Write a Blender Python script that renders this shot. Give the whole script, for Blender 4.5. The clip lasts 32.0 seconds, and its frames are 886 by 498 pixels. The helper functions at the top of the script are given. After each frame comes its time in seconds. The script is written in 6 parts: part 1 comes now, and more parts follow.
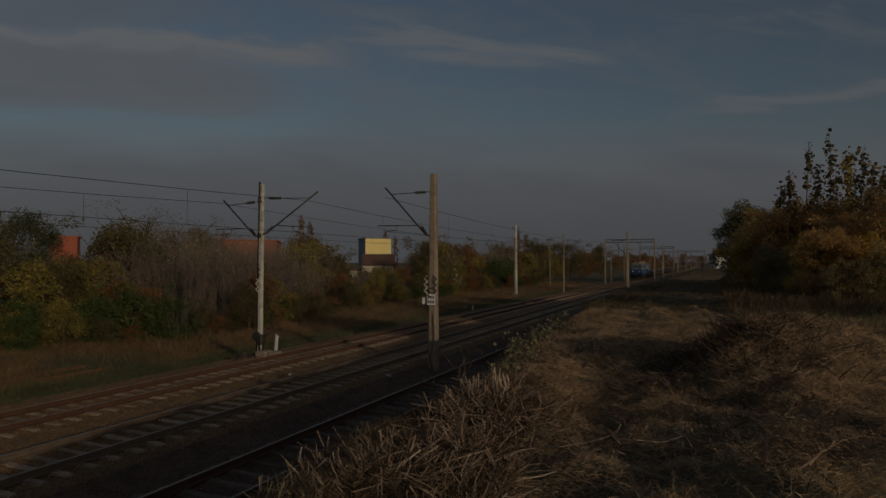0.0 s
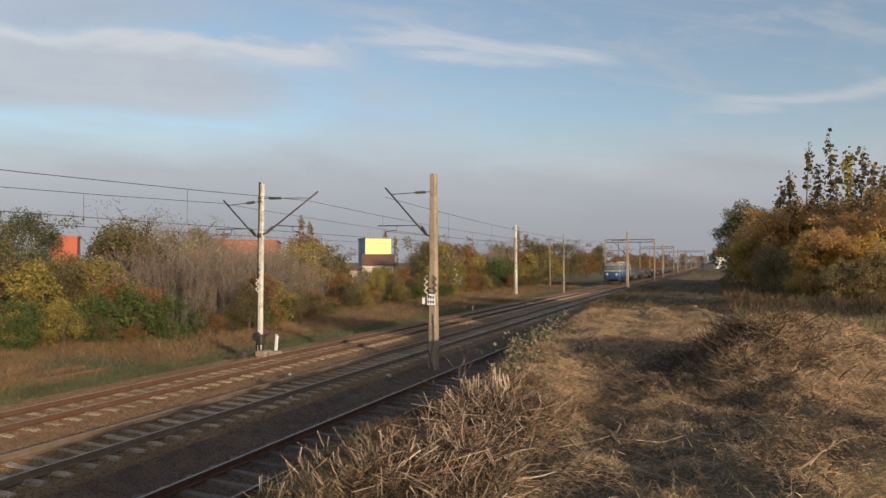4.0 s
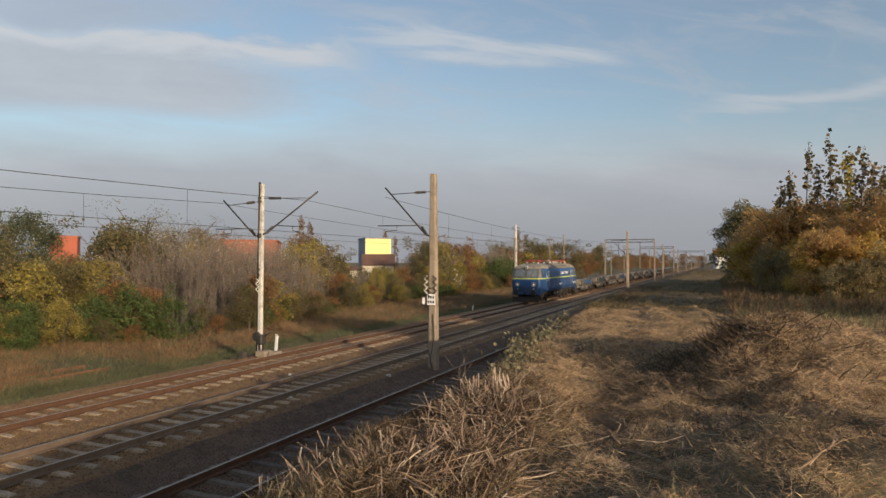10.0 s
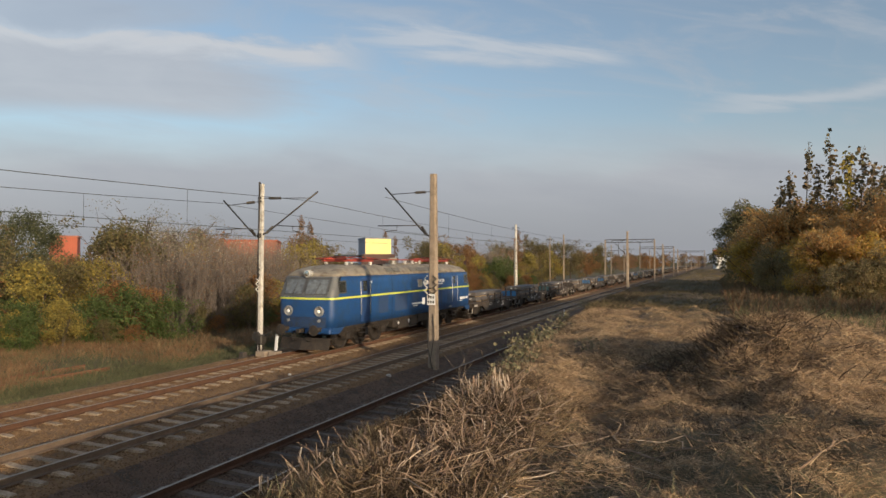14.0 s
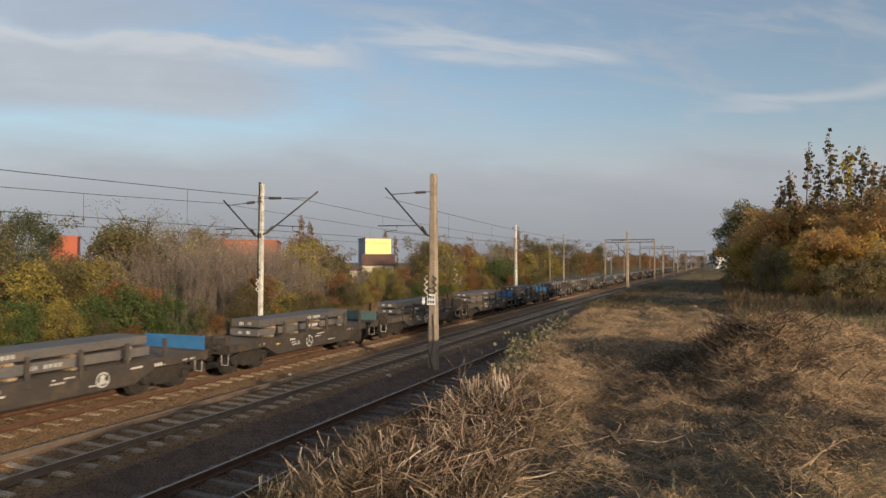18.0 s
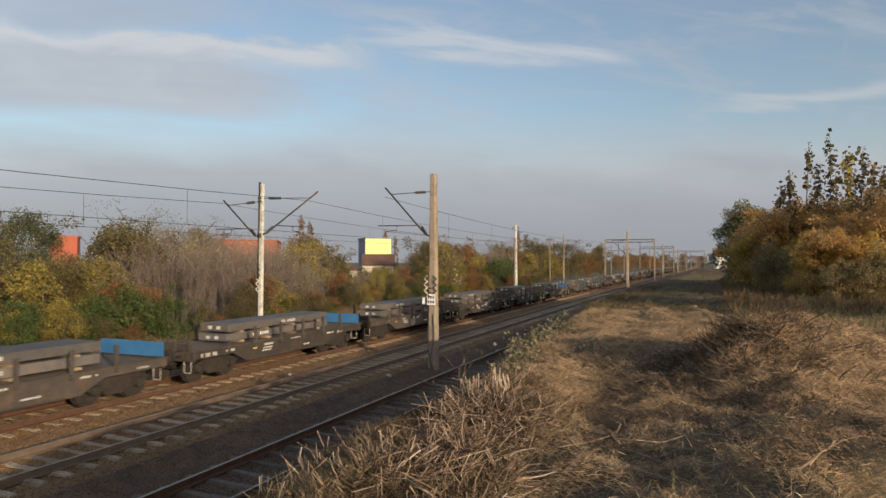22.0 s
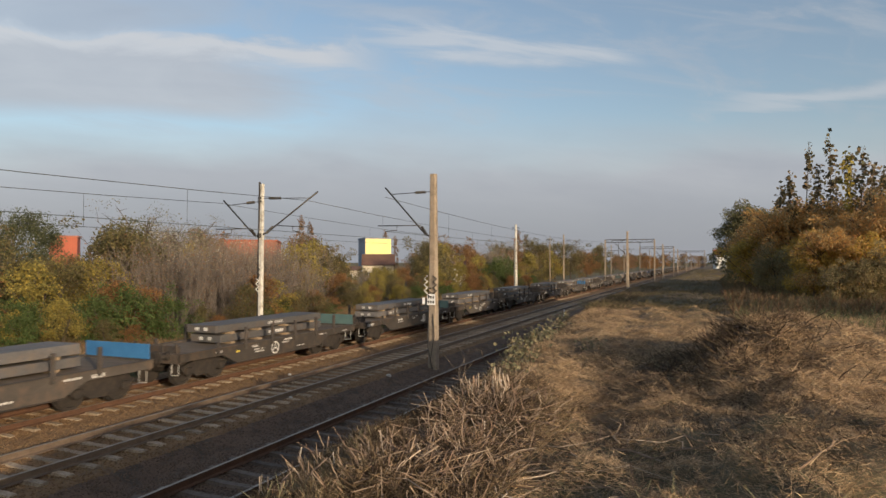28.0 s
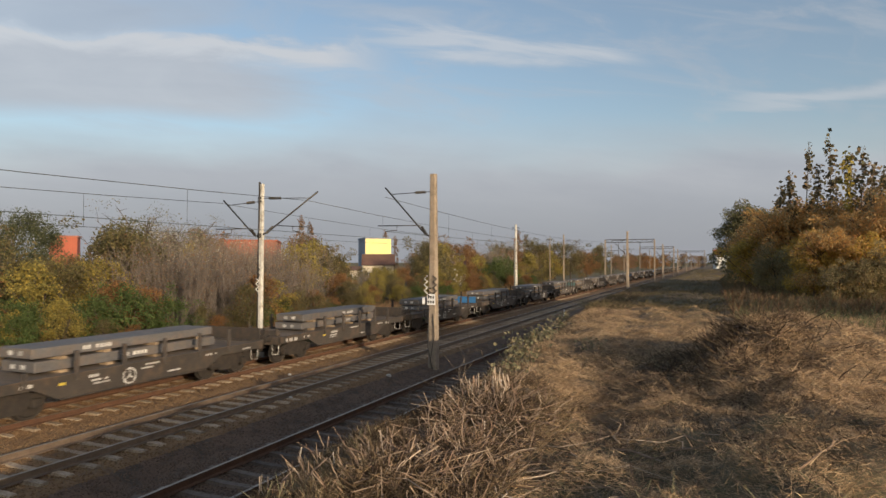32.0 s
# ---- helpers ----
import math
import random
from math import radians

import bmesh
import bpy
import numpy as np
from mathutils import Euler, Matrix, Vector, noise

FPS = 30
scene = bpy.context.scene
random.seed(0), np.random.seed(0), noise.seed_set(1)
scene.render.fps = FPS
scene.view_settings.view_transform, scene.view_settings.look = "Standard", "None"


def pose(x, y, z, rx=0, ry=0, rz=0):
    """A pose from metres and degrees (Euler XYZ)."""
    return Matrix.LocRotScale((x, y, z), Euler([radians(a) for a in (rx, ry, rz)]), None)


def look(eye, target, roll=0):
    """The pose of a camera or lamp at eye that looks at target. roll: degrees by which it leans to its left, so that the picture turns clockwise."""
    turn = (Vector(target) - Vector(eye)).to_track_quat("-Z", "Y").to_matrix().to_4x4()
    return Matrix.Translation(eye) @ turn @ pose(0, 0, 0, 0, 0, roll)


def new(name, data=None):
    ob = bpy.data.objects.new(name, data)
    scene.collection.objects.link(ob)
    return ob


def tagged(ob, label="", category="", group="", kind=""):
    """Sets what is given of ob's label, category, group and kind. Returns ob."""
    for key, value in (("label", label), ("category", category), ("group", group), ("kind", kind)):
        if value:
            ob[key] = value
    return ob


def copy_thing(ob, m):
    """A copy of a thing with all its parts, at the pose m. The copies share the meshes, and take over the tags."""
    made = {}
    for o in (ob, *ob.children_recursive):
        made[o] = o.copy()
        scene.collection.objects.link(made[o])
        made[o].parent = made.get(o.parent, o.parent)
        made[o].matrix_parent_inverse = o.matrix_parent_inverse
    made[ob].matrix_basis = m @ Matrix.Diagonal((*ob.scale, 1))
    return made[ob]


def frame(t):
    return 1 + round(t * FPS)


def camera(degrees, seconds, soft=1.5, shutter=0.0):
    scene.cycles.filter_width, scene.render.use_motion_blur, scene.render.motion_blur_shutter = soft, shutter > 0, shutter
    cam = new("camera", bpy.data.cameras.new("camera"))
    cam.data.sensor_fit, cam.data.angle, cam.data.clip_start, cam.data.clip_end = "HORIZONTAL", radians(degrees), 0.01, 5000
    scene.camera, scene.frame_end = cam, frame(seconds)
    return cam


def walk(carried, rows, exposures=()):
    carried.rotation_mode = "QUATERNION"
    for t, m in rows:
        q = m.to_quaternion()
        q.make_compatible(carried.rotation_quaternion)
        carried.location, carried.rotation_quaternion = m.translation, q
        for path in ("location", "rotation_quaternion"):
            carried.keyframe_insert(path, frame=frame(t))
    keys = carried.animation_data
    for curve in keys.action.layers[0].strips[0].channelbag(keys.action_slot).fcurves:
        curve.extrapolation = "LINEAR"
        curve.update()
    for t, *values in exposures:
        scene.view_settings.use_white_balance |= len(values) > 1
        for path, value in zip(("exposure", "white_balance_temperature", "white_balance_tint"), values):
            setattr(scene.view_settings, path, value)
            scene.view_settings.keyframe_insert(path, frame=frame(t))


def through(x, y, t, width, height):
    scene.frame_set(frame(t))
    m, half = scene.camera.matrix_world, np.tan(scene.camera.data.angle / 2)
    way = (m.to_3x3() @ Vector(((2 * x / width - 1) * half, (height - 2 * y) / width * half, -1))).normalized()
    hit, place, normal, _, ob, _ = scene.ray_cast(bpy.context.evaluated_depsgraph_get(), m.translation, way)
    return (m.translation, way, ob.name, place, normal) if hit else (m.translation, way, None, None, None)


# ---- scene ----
EYE = (0.0, 0.0, 4.115)          # z = 0 is the rail head, +y runs along the tracks
TURN, TILT = 22.655, 1.146        # degrees: the tracks' direction to the right of the view, and the tilt upwards
cam = camera(68.57, 32.0, soft=1.5, shutter=0.3)
STAND = pose(*EYE, 90 + TILT, 0, TURN)
walk(cam, [(0, STAND), (32, STAND)],
     exposures=[(0, -2.6), (1, -1.6), (2, -0.85), (3, -0.3), (4, 0.0), (8, 0.0), (10.5, -0.09), (18.5, -0.09), (20, -0.04), (23, -0.04), (25, -0.08), (28, -0.05), (32, -0.05)])

# ---- light ----
SUN_EL, SUN_AZ = 11.4, 33.0        # degrees above the horizon; degrees behind the +x axis
sun_dir = Vector((math.cos(radians(SUN_EL)) * math.cos(radians(SUN_AZ)),
                  -math.cos(radians(SUN_EL)) * math.sin(radians(SUN_AZ)), math.sin(radians(SUN_EL))))
sun_data = bpy.data.lights.new("sun", "SUN")
sun_data.energy, sun_data.angle, sun_data.color = 4.5, radians(0.6), (1.0, 0.80, 0.56)
sun = new("sun", sun_data)
sun.matrix_world = look(sun_dir * 50, (0, 0, 0))

world = bpy.data.worlds.new("sky")
scene.world = world
world.use_nodes = True
wt = world.node_tree
sky = wt.nodes.new("ShaderNodeTexSky")
sky.sky_type, sky.sun_disc = "NISHITA", False
sky.sun_elevation, sky.sun_rotation = radians(SUN_EL), math.atan2(sun_dir.x, sun_dir.y)
sky.air_density, sky.dust_density, sky.ozone_density = 1.0, 2.0, 1.5
wt.nodes["Background"].inputs["Strength"].default_value = 0.188
veil = wt.nodes.new("ShaderNodeMix")          # thin high haze whitens the blue all round
veil.data_type = "RGBA"
veil.inputs[0].default_value, veil.inputs[7].default_value = 0.15, (2.5, 2.42, 2.33, 1)
wt.links.new(sky.outputs[0], veil.inputs[6])
wt.links.new(veil.outputs[2], wt.nodes["Background"].inputs["Color"])


# ---- materials ----
def blank(name):
    m = bpy.data.materials.new(name)
    m.use_nodes = True
    nt = m.node_tree
    return m, nt, nt.nodes["Principled BSDF"]


def node(nt, kind, **values):
    n = nt.nodes.new("ShaderNode" + kind)
    for k, v in values.items():
        n.inputs[k].default_value = v
    return n


def ramp(nt, source, stops):
    r = nt.nodes.new("ShaderNodeValToRGB")
    e = r.color_ramp.elements
    while len(e) < len(stops):
        e.new(0.5)
    for k, (p, c) in zip(e, stops):
        k.position, k.color = p, (*c, 1)
    nt.links.new(source, r.inputs["Fac"])
    return r.outputs["Color"]


def mixed(nt, fac, a, b, mode="MIX"):
    x = nt.nodes.new("ShaderNodeMix")
    x.data_type, x.blend_type = "RGBA", mode
    for value, slot in ((fac, 0), (a, 6), (b, 7)):
        if isinstance(value, (int, float)):
            x.inputs[slot].default_value = value
        elif isinstance(value, tuple):
            x.inputs[slot].default_value = (*value, 1)
        else:
            nt.links.new(value, x.inputs[slot])
    return x.outputs[2]


def noisy(nt, scale, detail=4, rough=0.6, stretch=None):
    n = node(nt, "TexNoise", Scale=scale, Detail=detail, Roughness=rough)
    c = nt.nodes.new("ShaderNodeTexCoord")
    out = c.outputs["Object"]
    if stretch:
        mp = nt.nodes.new("ShaderNodeMapping")
        mp.inputs["Scale"].default_value = stretch
        nt.links.new(out, mp.inputs["Vector"])
        out = mp.outputs["Vector"]
    nt.links.new(out, n.inputs["Vector"])
    return n.outputs["Fac"]


def grainy(name, a, b, scale=3.0, rough=0.8, metal=0.0, bump=0.3, fine=60.0, vary=0.0, dirt=None, stretch=None, depth=0.01):
    """A surface between the colours a and b at a coarse scale, with a fine grain, relief and, if given, dirt in blots."""
    m, nt, p = blank(name)
    col = ramp(nt, noisy(nt, scale, stretch=stretch), [(0.3, a), (0.7, b)])
    grain = noisy(nt, fine, 3, stretch=stretch)
    col = mixed(nt, 0.45, col, ramp(nt, grain, [(0.3, (0.35,) * 3), (0.7, (0.75,) * 3)]), "OVERLAY")
    if dirt:
        blots = ramp(nt, noisy(nt, scale * 2.7, 6), [(0.48, (0, 0, 0)), (0.66, (0.8,) * 3)])
        col = mixed(nt, blots, col, dirt)
    if vary:
        info = nt.nodes.new("ShaderNodeObjectInfo")
        col = mixed(nt, 1.0, col, ramp(nt, info.outputs["Random"], [(0, (1 - vary,) * 3), (1, (1 + vary,) * 3)]), "MULTIPLY")
    nt.links.new(col, p.inputs["Base Color"])
    p.inputs["Roughness"].default_value, p.inputs["Metallic"].default_value = rough, metal
    if bump:
        b_ = node(nt, "Bump", Strength=bump, Distance=depth)
        nt.links.new(grain, b_.inputs["Height"])
        nt.links.new(b_.outputs[0], p.inputs["Normal"])
    return m


def leafy(name, colours, rough=0.65, through=0.38, patch=0.5, depth=0.15):
    """Leaves, blades or stalks: a colour for each one, some light let through."""
    m, nt, p = blank(name)
    geo = nt.nodes.new("ShaderNodeNewGeometry")
    stops = [(i / (len(colours) - 1), c) for i, c in enumerate(colours)]
    col = ramp(nt, geo.outputs["Random Per Island"], stops)
    col = mixed(nt, 0.5, col, ramp(nt, noisy(nt, patch), [(0.3, (0.5 - depth,) * 3), (0.7, (0.5 + depth,) * 3)]), "OVERLAY")
    nt.links.new(col, p.inputs["Base Color"])
    p.inputs["Roughness"].default_value = rough
    p.inputs["Specular IOR Level"].default_value = 0.2
    tr = nt.nodes.new("ShaderNodeBsdfTranslucent")
    nt.links.new(col, tr.inputs["Color"])
    mx = node(nt, "MixShader", Fac=through)
    nt.links.new(p.outputs[0], mx.inputs[1])
    nt.links.new(tr.outputs[0], mx.inputs[2])
    nt.links.new(mx.outputs[0], nt.nodes["Material Output"].inputs["Surface"])
    return m


def ground_paint(name):
    """Field and verge: cut straw on the bank, rank grass and bare soil beyond the tracks."""
    m, nt, p = blank(name)
    straw = ramp(nt, noisy(nt, 1.3, 8, 0.7), [(0.30, (0.055, 0.039, 0.025)), (0.5, (0.135, 0.094, 0.056)), (0.70, (0.24, 0.168, 0.10))])
    green = ramp(nt, noisy(nt, 0.35, 6, 0.7), [(0.3, (0.13, 0.085, 0.04)), (0.5, (0.10, 0.085, 0.035)), (0.7, (0.055, 0.065, 0.025))])
    c = nt.nodes.new("ShaderNodeTexCoord")
    s = nt.nodes.new("ShaderNodeSeparateXYZ")
    nt.links.new(c.outputs["Object"], s.inputs[0])
    side = node(nt, "MapRange", **{"From Min": -9.0, "From Max": -5.0})
    nt.links.new(s.outputs[0], side.inputs[0])
    col = mixed(nt, side.outputs[0], green, straw)
    patch = ramp(nt, noisy(nt, 0.22, 5, 0.6), [(0.52, (0, 0, 0)), (0.66, (0.6,) * 3)])
    col = mixed(nt, patch, col, (0.085, 0.085, 0.035))
    nt.links.new(col, p.inputs["Base Color"])
    p.inputs["Roughness"].default_value = 0.95
    b_ = node(nt, "Bump", Strength=0.7, Distance=0.05)
    nt.links.new(noisy(nt, 9, 8, 0.75), b_.inputs["Height"])
    nt.links.new(b_.outputs[0], p.inputs["Normal"])
    return m


M = dict(
    ground=ground_paint("dry_ground"),
    ballast=grainy("ballast", (0.18, 0.105, 0.05), (0.27, 0.16, 0.076), 0.9, 0.95, 0, 1.0, 26, dirt=(0.12, 0.075, 0.045), depth=0.05),
    dark_ballast=grainy("dark_ballast", (0.115, 0.073, 0.05), (0.17, 0.11, 0.074), 0.8, 0.95, 0, 1.0, 26, dirt=(0.05, 0.045, 0.035), depth=0.05),
    sleeper=grainy("sleeper_concrete", (0.25, 0.19, 0.13), (0.42, 0.33, 0.235), 5, 0.9, 0, 0.4, 40, vary=0.25, dirt=(0.16, 0.09, 0.05)),
    old_sleeper=grainy("old_sleeper", (0.10, 0.075, 0.058), (0.17, 0.13, 0.10), 3, 0.9, 0, 0.4, 40, vary=0.3, dirt=(0.08, 0.05, 0.035)),
    rust=grainy("rail_rust", (0.075, 0.036, 0.02), (0.115, 0.056, 0.03), 4, 0.85, 0.1, 0.3, 50),
    railhead=grainy("rail_head", (0.27, 0.225, 0.18), (0.38, 0.325, 0.27), 6, 0.55, 0.5, 0.03, 80),
    worn_rail=grainy("worn_rail", (0.115, 0.08, 0.056), (0.17, 0.122, 0.088), 4, 0.85, 0.1, 0.3, 50),
    red_rust=grainy("red_rust", (0.15, 0.065, 0.036), (0.23, 0.10, 0.055), 2, 0.9, 0, 0.3, 40),
    concrete=grainy("pole_concrete", (0.24, 0.19, 0.145), (0.33, 0.265, 0.20), 1.2, 0.9, 0, 0.4, 35, dirt=(0.18, 0.14, 0.10)),
    pale=grainy("pale_paint", (0.44, 0.42, 0.385), (0.60, 0.575, 0.53), 1.4, 0.75, 0, 0.2, 35, dirt=(0.30, 0.26, 0.21)),
    steel=grainy("dark_steel", (0.05, 0.045, 0.042), (0.09, 0.08, 0.07), 3, 0.6, 0.6, 0.2, 60),
    wire=grainy("wire", (0.055, 0.06, 0.055), (0.09, 0.095, 0.08), 3, 0.6, 0.4, 0.0, 60),
    bark=grainy("bark", (0.075, 0.055, 0.04), (0.14, 0.11, 0.085), 3, 0.95, 0, 0.6, 30, stretch=(1, 1, 0.25)),
    loco_blue=grainy("loco_blue", (0.011, 0.054, 0.172), (0.016, 0.070, 0.207), 0.8, 0.5, 0, 0.06, 50, dirt=(0.024, 0.056, 0.13)),
    sooty_blue=grainy("sooty_blue", (0.012, 0.03, 0.075), (0.02, 0.05, 0.13), 2.5, 0.65, 0, 0.08, 50, dirt=(0.03, 0.034, 0.045)),
    loco_dull=grainy("loco_dull", (0.02, 0.055, 0.16), (0.03, 0.07, 0.19), 0.8, 0.5, 0, 0.06, 50),
    loco_roof=grainy("loco_roof", (0.19, 0.165, 0.13), (0.30, 0.27, 0.22), 1.1, 0.75, 0, 0.15, 40, dirt=(0.13, 0.10, 0.07)),
    panel_grey=grainy("panel_grey", (0.026, 0.055, 0.13), (0.04, 0.07, 0.15), 1.2, 0.6, 0, 0.06, 50),
    cab_grey=grainy("cab_grey", (0.05, 0.052, 0.055), (0.08, 0.082, 0.085), 1.5, 0.55, 0, 0.06, 50),
    cab_rim=grainy("cab_rim", (0.34, 0.335, 0.32), (0.46, 0.45, 0.43), 2.0, 0.55, 0, 0.05, 50),
    lamp_rim=grainy("lamp_rim", (0.20, 0.20, 0.20), (0.30, 0.30, 0.295), 3.0, 0.4, 0.3, 0.05, 50),
    cab_band=grainy("cab_band", (0.09, 0.095, 0.10), (0.14, 0.145, 0.15), 1.5, 0.5, 0, 0.06, 50),
    stripe=grainy("stripe", (0.47, 0.55, 0.075), (0.58, 0.66, 0.11), 1.5, 0.5, 0, 0.04, 50),
    white=grainy("white_paint", (0.62, 0.63, 0.64), (0.78, 0.78, 0.78), 3, 0.55, 0, 0.04, 50),
    chalk=grainy("chalk", (0.30, 0.29, 0.27), (0.62, 0.60, 0.57), 9, 0.85, 0, 0.04, 60, vary=0.3),
    yellow_paint=grainy("yellow_paint", (0.45, 0.34, 0.04), (0.6, 0.46, 0.07), 6, 0.7, 0, 0.04, 60),
    grime=grainy("grime", (0.018, 0.015, 0.0135), (0.038, 0.031, 0.026), 2.5, 0.85, 0.1, 0.3, 40, dirt=(0.056, 0.040, 0.029)),
    pale_metal=grainy("pale_metal", (0.50, 0.49, 0.46), (0.64, 0.62, 0.58), 3, 0.5, 0.2, 0.05, 50),
    panto_red=grainy("panto_red", (0.26, 0.036, 0.024), (0.36, 0.055, 0.033), 3, 0.55, 0, 0.1, 50),
    louvre=grainy("louvre", (0.10, 0.095, 0.085), (0.17, 0.16, 0.14), 1.0, 0.7, 0, 0.6, 8, stretch=(1, 8, 1)),
    wagon_grey=grainy("wagon_grey", (0.040, 0.033, 0.028), (0.064, 0.052, 0.043), 0.9, 0.8, 0, 0.25, 30, vary=0.35, dirt=(0.10, 0.068, 0.046)),
    plank=grainy("plank", (0.085, 0.062, 0.044), (0.15, 0.112, 0.08), 2, 0.9, 0, 0.3, 20, stretch=(0.3, 4, 1)),
    stake=grainy("stake", (0.045, 0.038, 0.034), (0.08, 0.068, 0.06), 2, 0.8, 0.2, 0.2, 40, dirt=(0.09, 0.06, 0.042)),
    slab=grainy("rolled_steel", (0.075, 0.071, 0.071), (0.122, 0.114, 0.112), 0.7, 0.7, 0.08, 0.25, 14, vary=0.25, dirt=(0.15, 0.115, 0.09)),
    timber=grainy("timber", (0.22, 0.155, 0.095), (0.36, 0.265, 0.165), 5, 0.85, 0, 0.2, 30, vary=0.25),
    end_blue=grainy("end_blue", (0.03, 0.13, 0.30), (0.045, 0.17, 0.36), 2, 0.6, 0, 0.1, 40),
    end_teal=grainy("end_teal", (0.06, 0.115, 0.115), (0.085, 0.145, 0.14), 2, 0.7, 0, 0.1, 40),
    twig=grainy("twig", (0.125, 0.10, 0.084), (0.195, 0.16, 0.135), 1, 0.95, 0, 0.2, 30),
)


def glassy(name, colour, rough=0.05):
    m, nt, p = blank(name)
    smear = noisy(nt, 5, 5)
    nt.links.new(ramp(nt, smear, [(0.3, tuple(c * 0.7 for c in colour)), (0.7, tuple(c * 1.4 for c in colour))]), p.inputs["Base Color"])
    p.inputs["Roughness"].default_value = rough
    p.inputs["Specular IOR Level"].default_value = 0.8
    return m


def glowing(name, colour, strength):
    m, nt, p = blank(name)
    p.inputs["Base Color"].default_value = (*colour, 1)
    p.inputs["Emission Color"].default_value = (*colour, 1)
    p.inputs["Emission Strength"].default_value = strength
    return m


def cloudy(name):
    """Thin high cloud over a hazy horizon. In the sheet's space y points ahead, so x / y and z / y are the tangents of bearing and height."""
    m, nt, p = blank(name)
    nt.nodes.remove(p)
    c = nt.nodes.new("ShaderNodeTexCoord")
    s = nt.nodes.new("ShaderNodeSeparateXYZ")
    nt.links.new(c.outputs["Object"], s.inputs[0])

    def calc(op, a, b=0.0, d=0.0):
        n = nt.nodes.new("ShaderNodeMath")
        n.operation = op
        for i, q in enumerate((a, b, d)):
            if isinstance(q, (int, float)):
                n.inputs[i].default_value = q
            else:
                nt.links.new(q, n.inputs[i])
        return n.outputs[0]

    def ease(v, a, b, lo=0.0, hi=1.0):
        n = node(nt, "MapRange", **{"From Min": a, "From Max": b, "To Min": lo, "To Max": hi})
        n.interpolation_type = "SMOOTHSTEP"
        nt.links.new(v, n.inputs[0])
        return n.outputs[0]

    u, v = calc("DIVIDE", s.outputs[0], s.outputs[1]), calc("DIVIDE", s.outputs[2], s.outputs[1])

    def wisps(su, sv, shift, detail=5, rough=0.55, warp=0.0):
        k = nt.nodes.new("ShaderNodeCombineXYZ")
        nt.links.new(calc("MULTIPLY_ADD", u, su, shift), k.inputs[0])
        nt.links.new(calc("MULTIPLY_ADD", v, sv, calc("MULTIPLY", u, sv * 0.10)), k.inputs[1])
        n = node(nt, "TexNoise", Scale=1.0, Detail=detail, Roughness=rough, Distortion=warp)
        nt.links.new(k.outputs[0], n.inputs["Vector"])
        return n.outputs["Fac"]

    puff = wisps(5.0, 13.0, 1.7, 6, 0.6, 0.7)
    soft, streak = wisps(2.0, 7.0, 3.1, 5, 0.5, 0.3), wisps(2.4, 20.0, 9.7, 6, 0.55, 0.5)
    haze = ease(calc("ADD", v, calc("MULTIPLY", calc("SUBTRACT", soft, 0.5), 0.14)), 0.12, 0.25, 0.96, 0.0)
    edge = calc("MULTIPLY_ADD", soft, 0.10, calc("MULTIPLY_ADD", puff, 0.09, calc("MULTIPLY_ADD", u, -0.06, 0.215)))
    bank = calc("MULTIPLY", ease(calc("ADD", u, calc("MULTIPLY", calc("SUBTRACT", streak, 0.5), 0.4)), -0.08, -0.40, 0.0, 1.0),
                calc("MULTIPLY", ease(calc("ADD", v, calc("MULTIPLY", calc("SUBTRACT", soft, 0.5), 0.10)), 0.205, 0.262), ease(calc("SUBTRACT", v, edge), 0.030, -0.004)))
    crown = calc("MULTIPLY", ease(calc("ADD", u, calc("MULTIPLY", calc("SUBTRACT", soft, 0.5), 0.9)), -0.30, -0.62), ease(v, 0.27, 0.33))
    bank = calc("MAXIMUM", bank, calc("MULTIPLY", crown, 0.75))
    lip = calc("MULTIPLY", ease(calc("ABSOLUTE", calc("SUBTRACT", v, edge)), 0.002, 0.030, 1.0, 0.0), ease(u, -0.06, -0.22, 0.0, 1.0))
    cirrus = calc("MULTIPLY", calc("MULTIPLY", ease(calc("ABSOLUTE", calc("SUBTRACT", calc("MULTIPLY_ADD", u, 0.095, v), calc("MULTIPLY_ADD", streak, 0.10, 0.288))), 0.001, 0.024, 1.0, 0.0), ease(u, -0.30, -0.02)), ease(u, 0.33, 0.22))
    tail = calc("MULTIPLY", ease(calc("ABSOLUTE", calc("SUBTRACT", calc("MULTIPLY_ADD", u, -0.10, v), calc("MULTIPLY_ADD", streak, 0.08, 0.160))), 0.001, 0.020, 1.0, 0.0), ease(u, 0.30, 0.50))
    thin = calc("MAXIMUM", ease(streak, 0.48, 0.72, 0.0, 0.40), ease(puff, 0.46, 0.72, 0.0, 0.42))
    cover = calc("MAXIMUM", calc("MAXIMUM", haze, calc("MULTIPLY", bank, 0.82)), calc("MAXIMUM", calc("MULTIPLY", lip, 0.85), calc("MAXIMUM", calc("MULTIPLY", cirrus, 0.62), calc("MAXIMUM", calc("MULTIPLY", tail, 0.55), thin))))
    side = calc("MULTIPLY", ease(calc("ABSOLUTE", u), 2.2, 1.3, 0.0, 1.0), ease(v, 1.3, 0.7, 0.0, 1.0))
    cover = calc("MULTIPLY", cover, side)
    bright = calc("MAXIMUM", calc("MAXIMUM", lip, cirrus), calc("MULTIPLY", tail, 0.8))
    tone = ramp(nt, calc("ADD", calc("MULTIPLY", soft, 0.40), calc("ADD", calc("MULTIPLY", puff, 0.25), calc("MULTIPLY", streak, 0.25))), [(0.34, (0.435, 0.458, 0.507)), (0.62, (0.565, 0.582, 0.615))])
